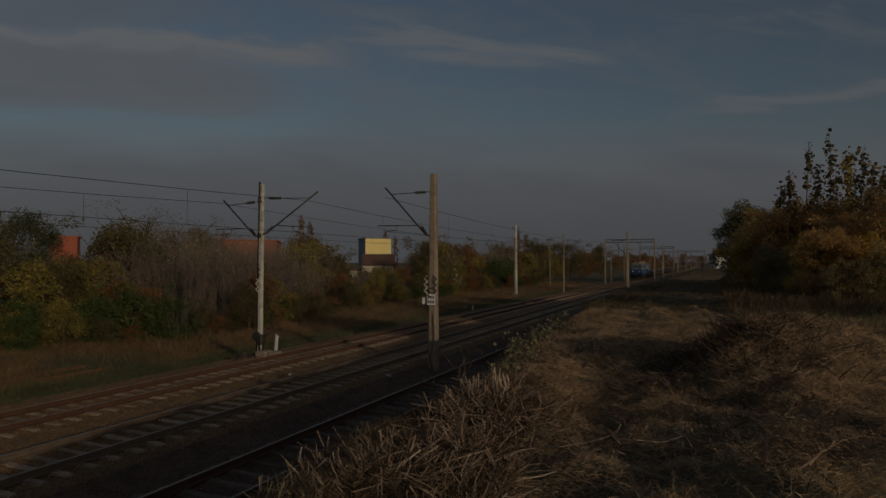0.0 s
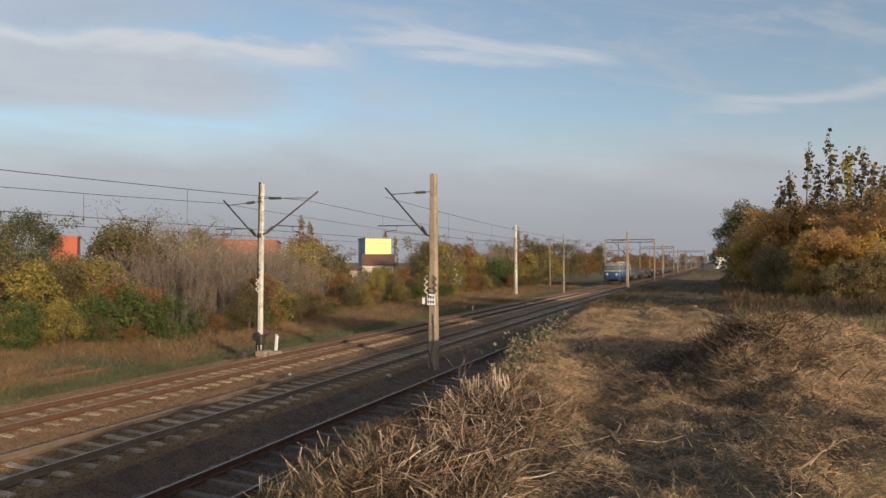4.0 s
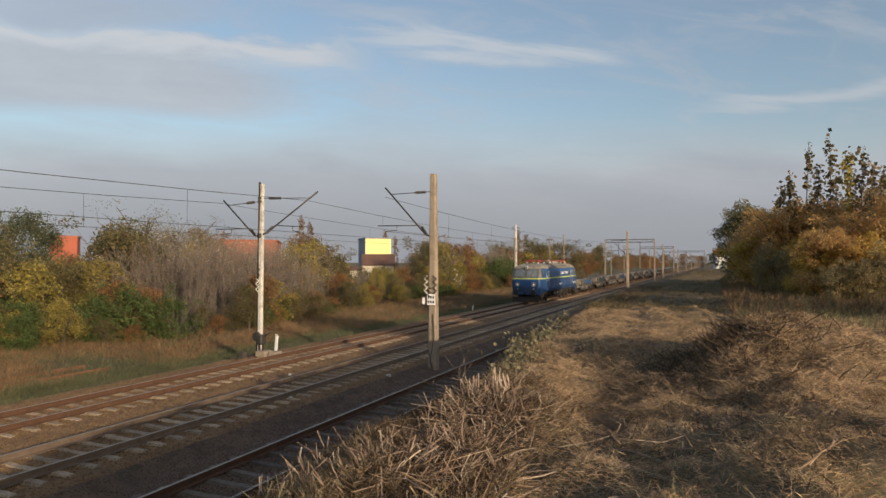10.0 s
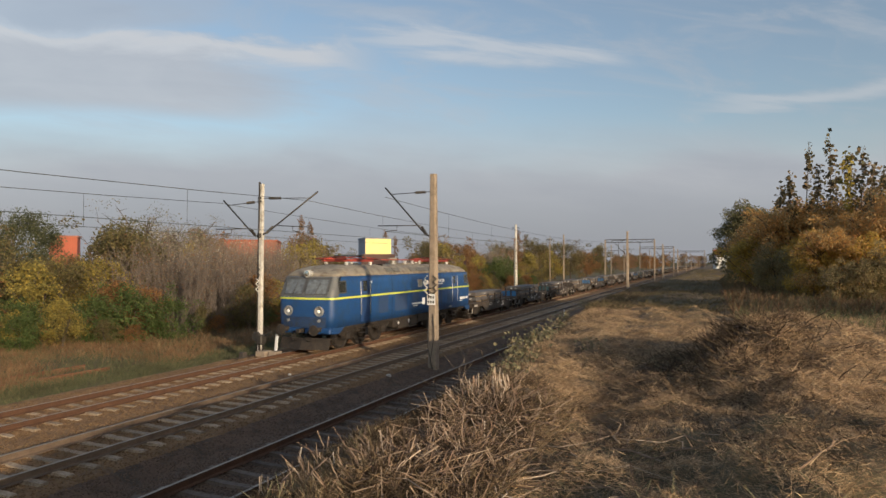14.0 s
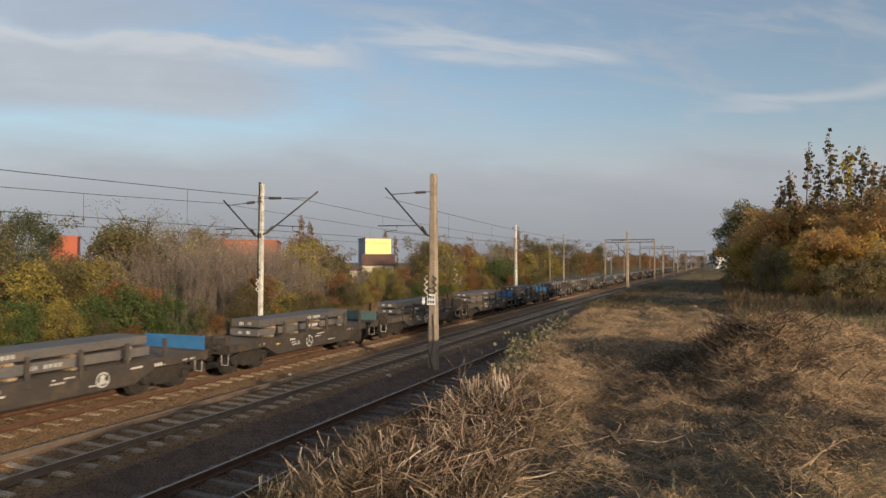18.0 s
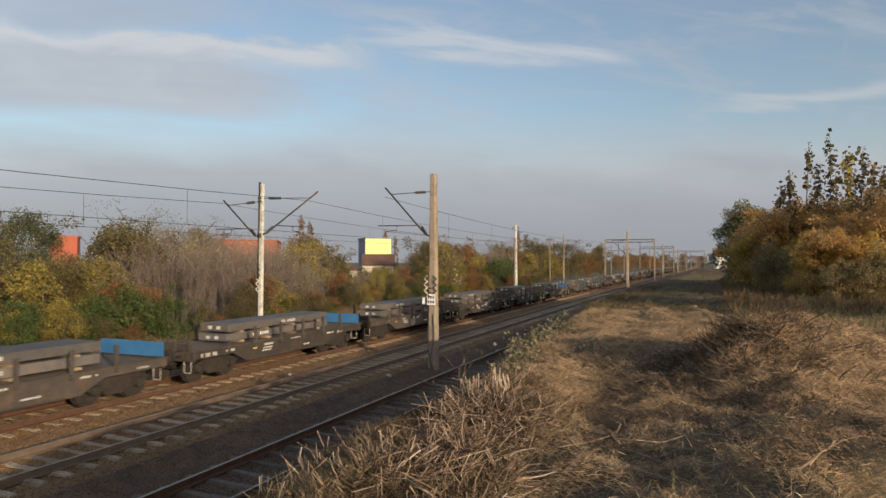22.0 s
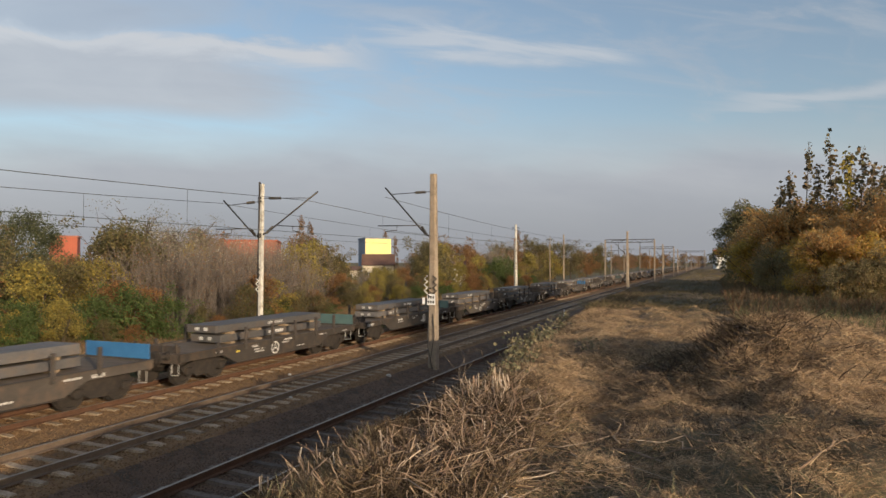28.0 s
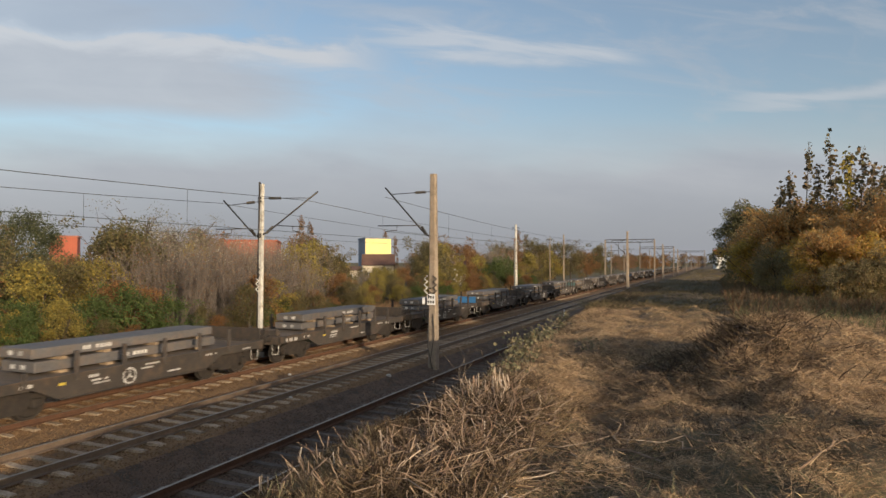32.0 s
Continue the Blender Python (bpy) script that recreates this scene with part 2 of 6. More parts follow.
    tone = mixed(nt, ease(v, 0.19, 0.02, 0.0, 0.88), tone, (0.33, 0.343, 0.378))
    tone = mixed(nt, calc("MULTIPLY", bright, 0.62), tone, (0.72, 0.725, 0.735))
    glow = nt.nodes.new("ShaderNodeEmission")
    nt.links.new(tone, glow.inputs["Color"])
    clear = nt.nodes.new("ShaderNodeBsdfTransparent")
    mx = nt.nodes.new("ShaderNodeMixShader")
    nt.links.new(cover, mx.inputs[0])
    nt.links.new(clear.outputs[0], mx.inputs[1])
    nt.links.new(glow.outputs[0], mx.inputs[2])
    nt.links.new(mx.outputs[0], nt.nodes["Material Output"].inputs["Surface"])
    return m


# the windscreen's paler base colour stands for reflected sky
M.update(glass=glassy("glass", (0.03, 0.034, 0.036)), windscreen=glassy("windscreen_glass", (0.12, 0.135, 0.15), 0.12), dusty_glass=glassy("dusty_glass", (0.26, 0.24, 0.20), 0.3),
         reflector=grainy("reflector", (0.6, 0.6, 0.58), (0.75, 0.75, 0.72), 5, 0.15, 0.9, 0.0, 40), lamp=glowing("lamp", (1.0, 0.96, 0.88), 0.3))


# ---- mesh helpers ----
def mesh_of(name, verts, faces, mats, index=None, smooth=False):
    me = bpy.data.meshes.new(name)
    me.from_pydata([tuple(v) for v in verts], [], [tuple(f) for f in faces])
    for m in (mats if isinstance(mats, (list, tuple)) else [mats]):
        me.materials.append(m)
    if index is not None:
        me.polygons.foreach_set("material_index", np.asarray(index, dtype=np.int32))
    if smooth:
        me.polygons.foreach_set("use_smooth", np.ones(len(me.polygons), dtype=bool))
    me.update()
    return me


def quads(name, v, mat):
    """A mesh of loose four-cornered leaves or blades; v is an array of n x 4 corners."""
    v = np.asarray(v, dtype=np.float32)
    n = len(v)
    me = bpy.data.meshes.new(name)
    me.vertices.add(n * 4)
    me.vertices.foreach_set("co", v.reshape(-1))
    me.loops.add(n * 4)
    me.loops.foreach_set("vertex_index", np.arange(n * 4, dtype=np.int32))
    me.polygons.add(n)
    me.polygons.foreach_set("loop_start", np.arange(n, dtype=np.int32) * 4)
    me.update(calc_edges=True)
    me.materials.append(mat)
    return me


def thing(name, label, category, group="", at=None, data=None, kind=""):
    ob = tagged(new(name, data), label, category, group, kind)
    if at is not None:
        ob.matrix_basis = at
    return ob


def child(name, me, parent, label="", at=None):
    ob = new(name, me)
    ob.parent = parent
    if at is not None:
        ob.matrix_basis = at
    if label:
        ob["label"] = label
    return ob


def part(name, bm, material, parent, label="", at=None, smooth=False):
    me = bpy.data.meshes.new(name)
    if smooth:
        for f in bm.faces:
            f.smooth = True
    bm.to_mesh(me)
    bm.free()
    for m in (material if isinstance(material, (list, tuple)) else [material]):
        me.materials.append(m)
    return child(name, me, parent, label, at)


def box(x0, x1, y0, y1, z0, z1, bevel=0.0, bm=None):
    bm = bm or bmesh.new()
    vs = [bm.verts.new((x, y, z)) for z in (z0, z1) for y in (y0, y1) for x in (x0, x1)]
    fs = [bm.faces.new([vs[i] for i in f]) for f in
          ((0, 2, 3, 1), (4, 5, 7, 6), (0, 1, 5, 4), (2, 6, 7, 3), (0, 4, 6, 2), (1, 3, 7, 5))]
    if bevel:
        edges = {e for f in fs for e in f.edges}
        bmesh.ops.bevel(bm, geom=list(edges), offset=bevel, segments=1, affect="EDGES", profile=0.5)
    return bm


def tube_into(verts, faces, path, radii, sides=6, cap=True):
    """A tapered tube along a path, added to the lists."""
    path = [Vector(p) for p in path]
    base = len(verts)
    for i, p in enumerate(path):
        d = (path[min(i + 1, len(path) - 1)] - path[max(i - 1, 0)]).normalized()
        u = d.orthogonal().normalized() if abs(d.z) > 0.9 else d.cross(Vector((0, 0, 1))).normalized()
        w = d.cross(u)
        r = radii[i] if isinstance(radii, (list, tuple)) else radii
        for k in range(sides):
            a = 2 * math.pi * k / sides
            verts.append(p + (u * math.cos(a) + w * math.sin(a)) * r)
    for i in range(len(path) - 1):
        for k in range(sides):
            a, b = base + i * sides + k, base + i * sides + (k + 1) % sides
            faces.append((a, b, b + sides, a + sides))
    if cap:
        faces.append(tuple(base + k for k in reversed(range(sides))))
        faces.append(tuple(base + (len(path) - 1) * sides + k for k in range(sides)))


def tube(name, path, radius, mat, sides=6):
    v, f = [], []
    tube_into(v, f, path, radius, sides)
    return mesh_of(name, v, f, mat, smooth=True)


def lathe(profile, sides=20, axis="z", bm=None):
    """A turned body: (radius, height) pairs about an axis."""
    bm = bm or bmesh.new()
    rings = []
    for r, h in profile:
        ring = []
        for k in range(sides):
            a = 2 * math.pi * k / sides
            c, s = r * math.cos(a), r * math.sin(a)
            ring.append(bm.verts.new((c, s, h) if axis == "z" else (h, c, s) if axis == "x" else (c, h, s)))
        rings.append(ring)
    for a, b in zip(rings, rings[1:]):
        for k in range(sides):
            bm.faces.new((a[k], a[(k + 1) % sides], b[(k + 1) % sides], b[k]))
    bm.faces.new(rings[0][::-1])
    bm.faces.new(rings[-1])
    bmesh.ops.recalc_face_normals(bm, faces=bm.faces)
    return bm


# ---- the lie of the land ----
XA, XB, XC = -17.30, -13.27, -8.68      # centre lines of the three tracks


def smooth(a, b, x):
    t = np.clip((x - a) / (b - a), 0, 1)
    return t * t * (3 - 2 * t)


def lumps(x, y, f, seed):
    """Soft uneven ground, about -1 to 1, from a few crossing waves."""
    r = np.random.RandomState(seed)
    out = 0
    for k in range(7):
        a, ph, w = r.uniform(0, 6.28), r.uniform(0, 6.28), f * r.uniform(0.5, 1.9)
        out = out + np.sin((x * math.cos(a) + y * math.sin(a)) * w + ph) / 3.2
    return out


def crest(y):
    return -2.52 - 0.42 * smooth(5.0, 10.0, y) - 1.6 * smooth(10.5, 33, y) + 0.9 * smooth(45, 75, y) + 0.15 * np.sin(y * 0.9)


def land(x, y):
    x, y = np.asarray(x, float), np.asarray(y, float)
    left = -0.55 + 0.10 * lumps(x, y, 0.35, 3) - 0.05
    bank = 2.47 - 0.6 * smooth(160, 320, y) + 0.06 * lumps(x, y, 0.9, 4)
    rise = smooth(-6.5, crest(y), x)
    z = np.where(x < -6.4, np.where(x < -21, left, -0.50), -0.5 + (bank + 0.5) * rise)
    z = z + (left + 0.5) * smooth(-20.4, -21.6, x) * (x >= -21.6) * (x < -20)
    # heaps of mown growth along the field
    heap = 0.86 * np.exp(-(((x - 0.75) / 0.85) ** 2) - ((y - 10.9) / 1.5) ** 2)
    heap = np.maximum(heap, 0.80 * smooth(-0.5, 1.1, x) * (1 - 0.55 * smooth(0.8, 3.8, x) - 0.15 * smooth(3.8, 9, x)) * np.exp(-(((y - 11.3 - 0.12 * x) / 2.2) ** 2)))
    heap = np.maximum(heap, 0.20 * np.exp(-(((x - 1.6) / 0.9) ** 2) - ((y - 7.6) / 1.1) ** 2))
    heap = np.maximum(heap, 0.20 * np.exp(-(((x + 2.2) / 0.55) ** 2) - ((y - 7.1) / 1.3) ** 2))
    heap = np.maximum(heap, 0.24 * smooth(-0.1, 0.8, x - 0.10 * (y - 6)) * smooth(3.2, 5.2, y) * (1 - smooth(9.5, 11.5, y)) * (1 - 0.5 * smooth(2.0, 6.0, x)))
    # the field falls off gently away from the tracks
    z = z - 0.075 * np.clip(x + 0.3, 0, 5) * (1 - smooth(13, 19, y)) * smooth(1.5, 3.5, y)
    heap = heap * (1 + 0.12 * lumps(x, y, 3.0, 5))
    dip = 0.22 * np.exp(-(((x + 0.9) / 1.1) ** 2) - ((y - 9.0) / 3.2) ** 2)
    tumble = 0.05 * lumps(x, y, 2.3, 12) + 0.062 * lumps(x, y, 4.6, 9) + 0.045 * lumps(x, y, 9.0, 10)
    return z + (heap - dip) * (x > -4) + tumble * smooth(-3.6, -2.4, x) * (1 - smooth(26, 40, y)) * (0.3 + 0.7 * smooth(0.5, 2.6, y))


def sheet(name, xs, ys, height, mat):
    X, Y = np.meshgrid(xs, ys)
    Z = height(X, Y)
    nx, ny = len(xs), len(ys)
    i = np.arange((ny - 1) * (nx - 1))
    a = (i // (nx - 1)) * nx + i % (nx - 1)
    f = np.stack([a, a + 1, a + nx + 1, a + nx], 1)
    return mesh_of(name, np.stack([X, Y, Z], -1).reshape(-1, 3).tolist(), f.tolist(), mat, smooth=True)


xs = np.unique(np.concatenate([np.linspace(-2500, -120, 14), np.linspace(-120, -24, 33), np.linspace(-24, -6.6, 24),
                               np.linspace(-6.5, 9, 104), np.linspace(9.3, 40, 36), np.linspace(44, 2500, 14)]))
ys = np.unique(np.concatenate([np.linspace(-600, -12, 16), np.linspace(-10, 22, 190), np.linspace(22.4, 90, 110),
                               np.linspace(92, 330, 50), np.linspace(350, 4600, 20)]))
ground = thing("ground", "dry mown field, grassy verge and distant plain", "ground", kind="structure", data=sheet("ground", xs, ys, land, M["ground"]))


# ---- high cloud, a shell far ahead ----
cv, cf = [], []
CA, CE = 40, 16
for j in range(CE + 1):
    for i in range(CA + 1):
        a, e = radians(-66 + 132 * i / CA), radians(-1.5 + 56 * j / CE)
        cv.append((4200 * math.sin(a) * math.cos(e), 4200 * math.cos(a) * math.cos(e), 4200 * math.sin(e)))
for j in range(CE):
    for i in range(CA):
        k = j * (CA + 1) + i
        cf.append((k, k + 1, k + CA + 2, k + CA + 1))
cloud_shell = thing("backdrop", "thin drifting autumn cloud over a hazy horizon", "sky", kind="structure", at=pose(0, 0, 4.1, 0, 0, TURN),
                    data=mesh_of("backdrop", cv, cf, cloudy("cloud"), smooth=True))


# ---- trackbed and tracks ----
def bed(x, y):
    """Stones lie high under the two main tracks, fall off at the shoulders and to the siding."""
    main = smooth(-20.6, -19.3, x) * (1 - smooth(-11.6, -10.6, x))
    return -0.42 + 0.212 * main + 0.12 * smooth(-10.8, -10.0, x) * (1 - smooth(-7.0, -6.3, x)) + 0.012 * lumps(x, y, 3.0, 8) \
        + 0.022 * np.exp(-((x - XA) / 0.45) ** 4) - 0.004 * np.exp(-((x - XB) / 0.52) ** 4) + 0.035 * np.exp(-((x + 15.3) / 0.35) ** 2) + 0.02 * np.exp(-((x + 11.6) / 0.3) ** 2)


by = np.concatenate([np.arange(-12, 70, 0.5), np.arange(70, 240, 4.0), np.arange(240, 900, 40.0)])
bx_ = np.arange(-20.9, -11.35, 0.15)
thing("trackbed", "rusty brown stone ballast under the two main tracks", "ballast", kind="structure",
      data=sheet("trackbed", bx_, by, bed, M["ballast"]))
thing("trackbed", "dark brown ballast along the siding", "ballast", kind="structure",
      data=sheet("trackbed", np.arange(-11.45, -5.95, 0.15), by, lambda x, y: bed(x, y) + 0.004, M["dark_ballast"]))

RAIL = [(-0.07, -0.17), (0.07, -0.17), (0.07, -0.155), (0.012, -0.13), (0.012, -0.05), (0.036, -0.035), (0.036, -0.004), (0.03, 0.0),
        (-0.03, 0.0), (-0.036, -0.004), (-0.036, -0.035), (-0.012, -0.05), (-0.012, -0.13), (-0.07, -0.155)]


def rail_mesh(mats):
    n = len(RAIL)
    verts = [(x, y, z) for y in (-14, 900) for x, z in RAIL]
    faces = [(i, (i + 1) % n, n + (i + 1) % n, n + i) for i in range(n)]
    return mesh_of("rail", verts, faces, mats, [1 if i in (6, 7, 8) else 0 for i in range(n)])


rail_data = {key: rail_mesh([M[side], M["railhead"]]) for key, side in (("a", "rust"), ("b", "worn_rail"), ("c", "rust"))}
sleeper_bm = bmesh.new()
SL = [(-1.3, 0.0), (-1.0, 0.014), (-0.55, 0.006), (-0.35, -0.01), (0.35, -0.01), (0.55, 0.006), (1.0, 0.014), (1.3, 0.0)]
rows = []
for x, z in SL:
    rows.append([sleeper_bm.verts.new(v) for v in ((x, -0.13, z - 0.2), (x, -0.078, z), (x, 0.078, z), (x, 0.13, z - 0.2))])
for a, b in zip(rows, rows[1:]):
    for k in range(3):
        sleeper_bm.faces.new((a[k], a[k + 1], b[k + 1], b[k]))
sleeper_bm.faces.new(rows[0][::-1])
sleeper_bm.faces.new(rows[-1])
bmesh.ops.recalc_face_normals(sleeper_bm, faces=sleeper_bm.faces)
sleeper_data = {}
for key in ("sleeper", "old_sleeper"):
    sleeper_data[key] = bpy.data.meshes.new("sleeper")
    sleeper_bm.to_mesh(sleeper_data[key])
    sleeper_data[key].materials.append(M[key])
tracks = {}
for key, cx, label in (("a", XA, "main railway track with rusty rails on pale concrete sleepers"),
                       ("b", XB, "second main railway track with worn rail heads on concrete sleepers"),
                       ("c", XC, "rusty siding track half sunk in dark ballast")):
    tracks[key] = thing("railway_track", label, "railway track", "tracks", pose(cx, 0, 0), kind="structure")
    for s in (-0.7525, 0.7525):
        child("rail", rail_data[key], tracks[key], at=pose(s, 0, 0 if key != "c" else -0.06))


old_rail = mesh_of("rail", [(x, y, z) for y in (8, 20.5) for x, z in RAIL], [(i, (i + 1) % len(RAIL), len(RAIL) + (i + 1) % len(RAIL), len(RAIL) + i) for i in range(len(RAIL))], M["red_rust"])
overgrown = thing("railway_track", "abandoned rust-red track sunk in the grass of the verge", "railway track", "tracks", pose(-24.95, 0, -0.41), kind="structure")
for s in (-0.7525, 0.7525):
    child("rail", old_rail, overgrown, at=pose(s, 0, 0))


# ---- masts and wires ----
def mast(x, y, height, mat, label, r0=0.17, r1=0.11, lean=0.0, group="catenary masts"):
    """A tapered square concrete mast with rounded edges; its arms are added by the caller."""
    z = ground_z_early(x, y)
    root = thing("catenary_mast", label, "mast", group, pose(x, y, z))
    bm = bmesh.new()
    rings = []
    for h, r in ((-0.4, r0), (height - z, r1)):
        c = r * 0.72
        rings.append([bm.verts.new((px + lean * h, py, h)) for px, py in ((-c, -r), (c, -r), (r, -c), (r, c), (c, r), (-c, r), (-r, c), (-r, -c))])
    for k in range(8):
        bm.faces.new((rings[0][k], rings[0][(k + 1) % 8], rings[1][(k + 1) % 8], rings[1][k]))
    bm.faces.new(rings[1])
    part("shaft", bm, mat, root)
    return root, z


def ground_z_early(x, y):
    return float(max(land(x, y), bed(x, y) if -20.9 < x < -6 else -9))


def insulator(parent, a, b, name="insulator"):
    """A ribbed insulator between two points of the mast's space."""
    a, b = Vector(a), Vector(b)
    v, f = [], []
    path, rad = [], []
    for i in range(13):
        path.append(a.lerp(b, i / 12))
        rad.append(0.075 if i % 2 else 0.035)
    tube_into(v, f, path, rad, 8)
    child(name, mesh_of(name, v, f, M["steel"]), parent, "dark ribbed insulator")


def cantilever(root, z, side, reach, y_off=0.0, low=5.2, high=7.1, tip=None):
    """Bracket arm: a sloping tube, a top stay with an insulator, a registration tube and a steady arm. side: -1 to the left, 1 to the right."""
    s = side
    tip = tip or (reach, 7.36)
    foot, head = Vector((s * 0.12, 0, low - z)), Vector((s * tip[0], y_off, tip[1] - z))
    child("bracket_tube", tube("bracket_tube", [foot, foot + Vector((s * 0.25, 0, 0.08)), head], 0.035, M["steel"]), root)
    insulator(root, foot + Vector((s * 0.2, 0, 0.06)), foot.lerp(head, 0.2))
    k = foot.lerp(head, 0.86)
    stay = [Vector((s * 0.1, 0, high - z)), k]
    child("top_stay", tube("top_stay", stay, 0.018, M["steel"]), root)
    insulator(root, Vector(stay[0]).lerp(k, 0.14), Vector(stay[0]).lerp(k, 0.4))
    r0 = foot.lerp(head, 0.22)
    r1 = Vector((s * (reach + 0.35), y_off, 5.70 - z))
    child("registration_tube", tube("registration_tube", [r0, r1], 0.024, M["steel"]), root)
    a0 = r0.lerp(r1, 0.55)
    child("steady_arm", tube("steady_arm", [a0 + Vector((0, 0, -0.02)), a0 + Vector((0, 0, -0.20)), Vector((s * reach, y_off, 5.45 - z))], 0.016, M["steel"]), root)
    child("clamp", lathe_mesh("clamp", [(0.15, low - z - 0.06), (0.15, low - z + 0.06)], 10, M["steel"]), root)
    child("clamp", lathe_mesh("clamp", [(0.135, high - z - 0.05), (0.135, high - z + 0.05)], 10, M["steel"]), root)


def lathe_mesh(name, profile, sides, mat):
    bm = lathe(profile, sides)
    me = bpy.data.meshes.new(name)
    bm.to_mesh(me)
    bm.free()
    me.materials.append(mat)
    return me


MAST_Y = [25.2 + 66.5 * k for k in range(-1, 9)]
for k, y in enumerate(MAST_Y):
    near = k == 1
    root, z = mast(-10.95, y, 7.84 if near else 8.3, M["concrete"], "weathered concrete catenary mast between the tracks" if near else "concrete catenary mast between the tracks", 0.20, 0.125)
    cantilever(root, z, -1, 2.3)
    root, z = mast(-19.62, y - 0.4, 7.78 if near else 8.0, M["pale"] if near else M["concrete"], "pale whitewashed catenary mast beside the main track" if near else "concrete catenary mast beside the main track", 0.105, 0.075, lean=0.012 if near else 0)
    cantilever(root, z, 1, 2.3, low=5.4 if near else 5.2, tip=(3.15, 7.28) if near else None)
    if near:
        cantilever(root, z, -1, 2.3, low=5.3, high=6.95, tip=(2.2, 7.08))


def sag_wire(name, label, x, z_at, sag, ya, yb, r=0.012, n=10, swing=0.0):
    pts = []
    for i in range(n + 1):
        q = i / n
        pts.append((x + swing * (1 if i in (0,) else 0), ya + (yb - ya) * q, z_at - 4 * sag * q * (1 - q)))
    return pts


def overhead_line(x, label, spans, contact=5.45, messenger=6.95, sag=0.62):
    """One track's wires: contact wire, sagging messenger wire and the droppers between them."""
    line = thing("overhead_line", label, "overhead line", "overhead lines", pose(x, 0, 0))
    v, f = [], []
    tube_into(v, f, [(0, spans[0], contact), (0, spans[-1], contact)], 0.011, 5)
    child("contact_wire", mesh_of("contact_wire", v, f, M["wire"]), line)
    for a, b in zip(spans, spans[1:]):
        child("messenger_wire", tube("messenger_wire", sag_wire("", "", 0, messenger, sag, a, b), 0.012, M["wire"], 5), line)
    for a, b in list(zip(spans, spans[1:]))[:4]:
        for i in range(1, 9):
            q = i / 9
            y = a + (b - a) * q
            child("dropper", tube("dropper", [(0, y, contact), (0, y, messenger - 4 * sag * q * (1 - q))], 0.007, M["wire"], 4), line)
    return line


overhead_line(XA, "contact and messenger wires over the main track", MAST_Y)
overhead_line(XB, "contact and messenger wires over the second track", MAST_Y[1:])
overhead_line(-22.0, "contact and messenger wires over the overgrown track", [y - 0.4 for y in MAST_Y[:4]])


# ---- the train: everything in a vehicle's space starts at its leading end, y runs to the rear, z = 0 is the rail head ----
LOCO_LEN, WAGON_PITCH, WAGON_LEN, WAGONS = 18.2, 12.1, 11.25, 42
NOSE_AT = [(0, 161.5), (1.5, 146.5), (3, 131.5), (4.5, 116.5), (6, 101.6), (7.5, 86.8), (9, 72.2), (10.5, 57.8), (12, 43.3), (13, 34.0), (14, 24.8), (14.5, 20.2), (15.5, 10.7),
           (16.5, 1.1), (17, -3.53)] + [(t, -12.71 - 9.25 * (t - 18) - 0.065 * (t - 18) ** 2 + c) for t, c in ((18, 0.05), (20, -0.2), (21, -0.2), (22.2, 0.05), (23.5, 0.28), (24.5, 0.25), (26.5, 0.0), (28.5, -0.05), (29.5, 0.1), (30.8, 0.05), (32, 0.0))]


def nose(t):
    """Where the locomotive's front is along the track: a smooth curve through the places above."""
    ts, ys_ = [q[0] for q in NOSE_AT], [q[1] for q in NOSE_AT]
    k = max(0, min(len(ts) - 2, int(np.searchsorted(ts, t, side="right")) - 1))

    def slope(i):
        a, b = max(0, i - 1), min(len(ts) - 1, i + 1)
        return (ys_[b] - ys_[a]) / (ts[b] - ts[a])
    h = ts[k + 1] - ts[k]
    u = (t - ts[k]) / h
    return ((2 * u ** 3 - 3 * u ** 2 + 1) * ys_[k] + (u ** 3 - 2 * u ** 2 + u) * h * slope(k)
            + (3 * u ** 2 - 2 * u ** 3) * ys_[k + 1] + (u ** 3 - u ** 2) * h * slope(k + 1))


NOSE = [(t, nose(t)) for t in [0, 0.1, 0.3] + [0.5 + k * 0.5 for k in range(63)] + [31.7, 31.8, 31.9, 32]]
moving = []
loco = thing("electric_locomotive", "dirty blue electric locomotive with a yellow-green stripe and grey roof", "locomotive")

LEVELS = [(1.12, 1.46, 0.0), (1.7, 1.49, 0.0), (2.40, 1.50, 0.0), (2.62, 1.50, 0.03), (3.05, 1.475, 0.22), (3.44, 1.44, 0.42),
          (3.60, 1.36, 0.62), (3.78, 1.17, 1.0), (3.92, 0.86, 1.6), (3.99, 0.45, 2.3)]


def at_level(z):
    zs = [q[0] for q in LEVELS]
    return float(np.interp(z, zs, [q[1] for q in LEVELS])), float(np.interp(z, zs, [q[2] for q in LEVELS]))


def front_y(x, z):
    """The nose's surface: a shallow bow across the front, raked back above the stripe."""
    w, back = at_level(z)
    return back - 0.20 * (1 - (x / w) ** 2) + 0.30


def outline(w, back, grow=0.0):
    pts = []
    w += grow
    for i in range(9):
        x = -w * 0.80 + w * 1.60 * i / 8
        pts.append((x, back - 0.20 * (1 - (x / w) ** 2) + 0.30 - grow))
    y0, r = pts[-1][1], 0.36
    for i in range(1, 6):
        a = math.pi / 2 * i / 5
        pts.append((w * 0.80 + w * 0.20 * math.sin(a), y0 + r * (1 - math.cos(a))))
    front = pts[-1][1]
    right = [(x, y) for x, y in pts[9:]]
    left = [(-x, y) for x, y in reversed(right)]
    ring = left + pts[:9] + right
    rear = [(-x, LOCO_LEN - y) for x, y in ring]
    return ring + rear


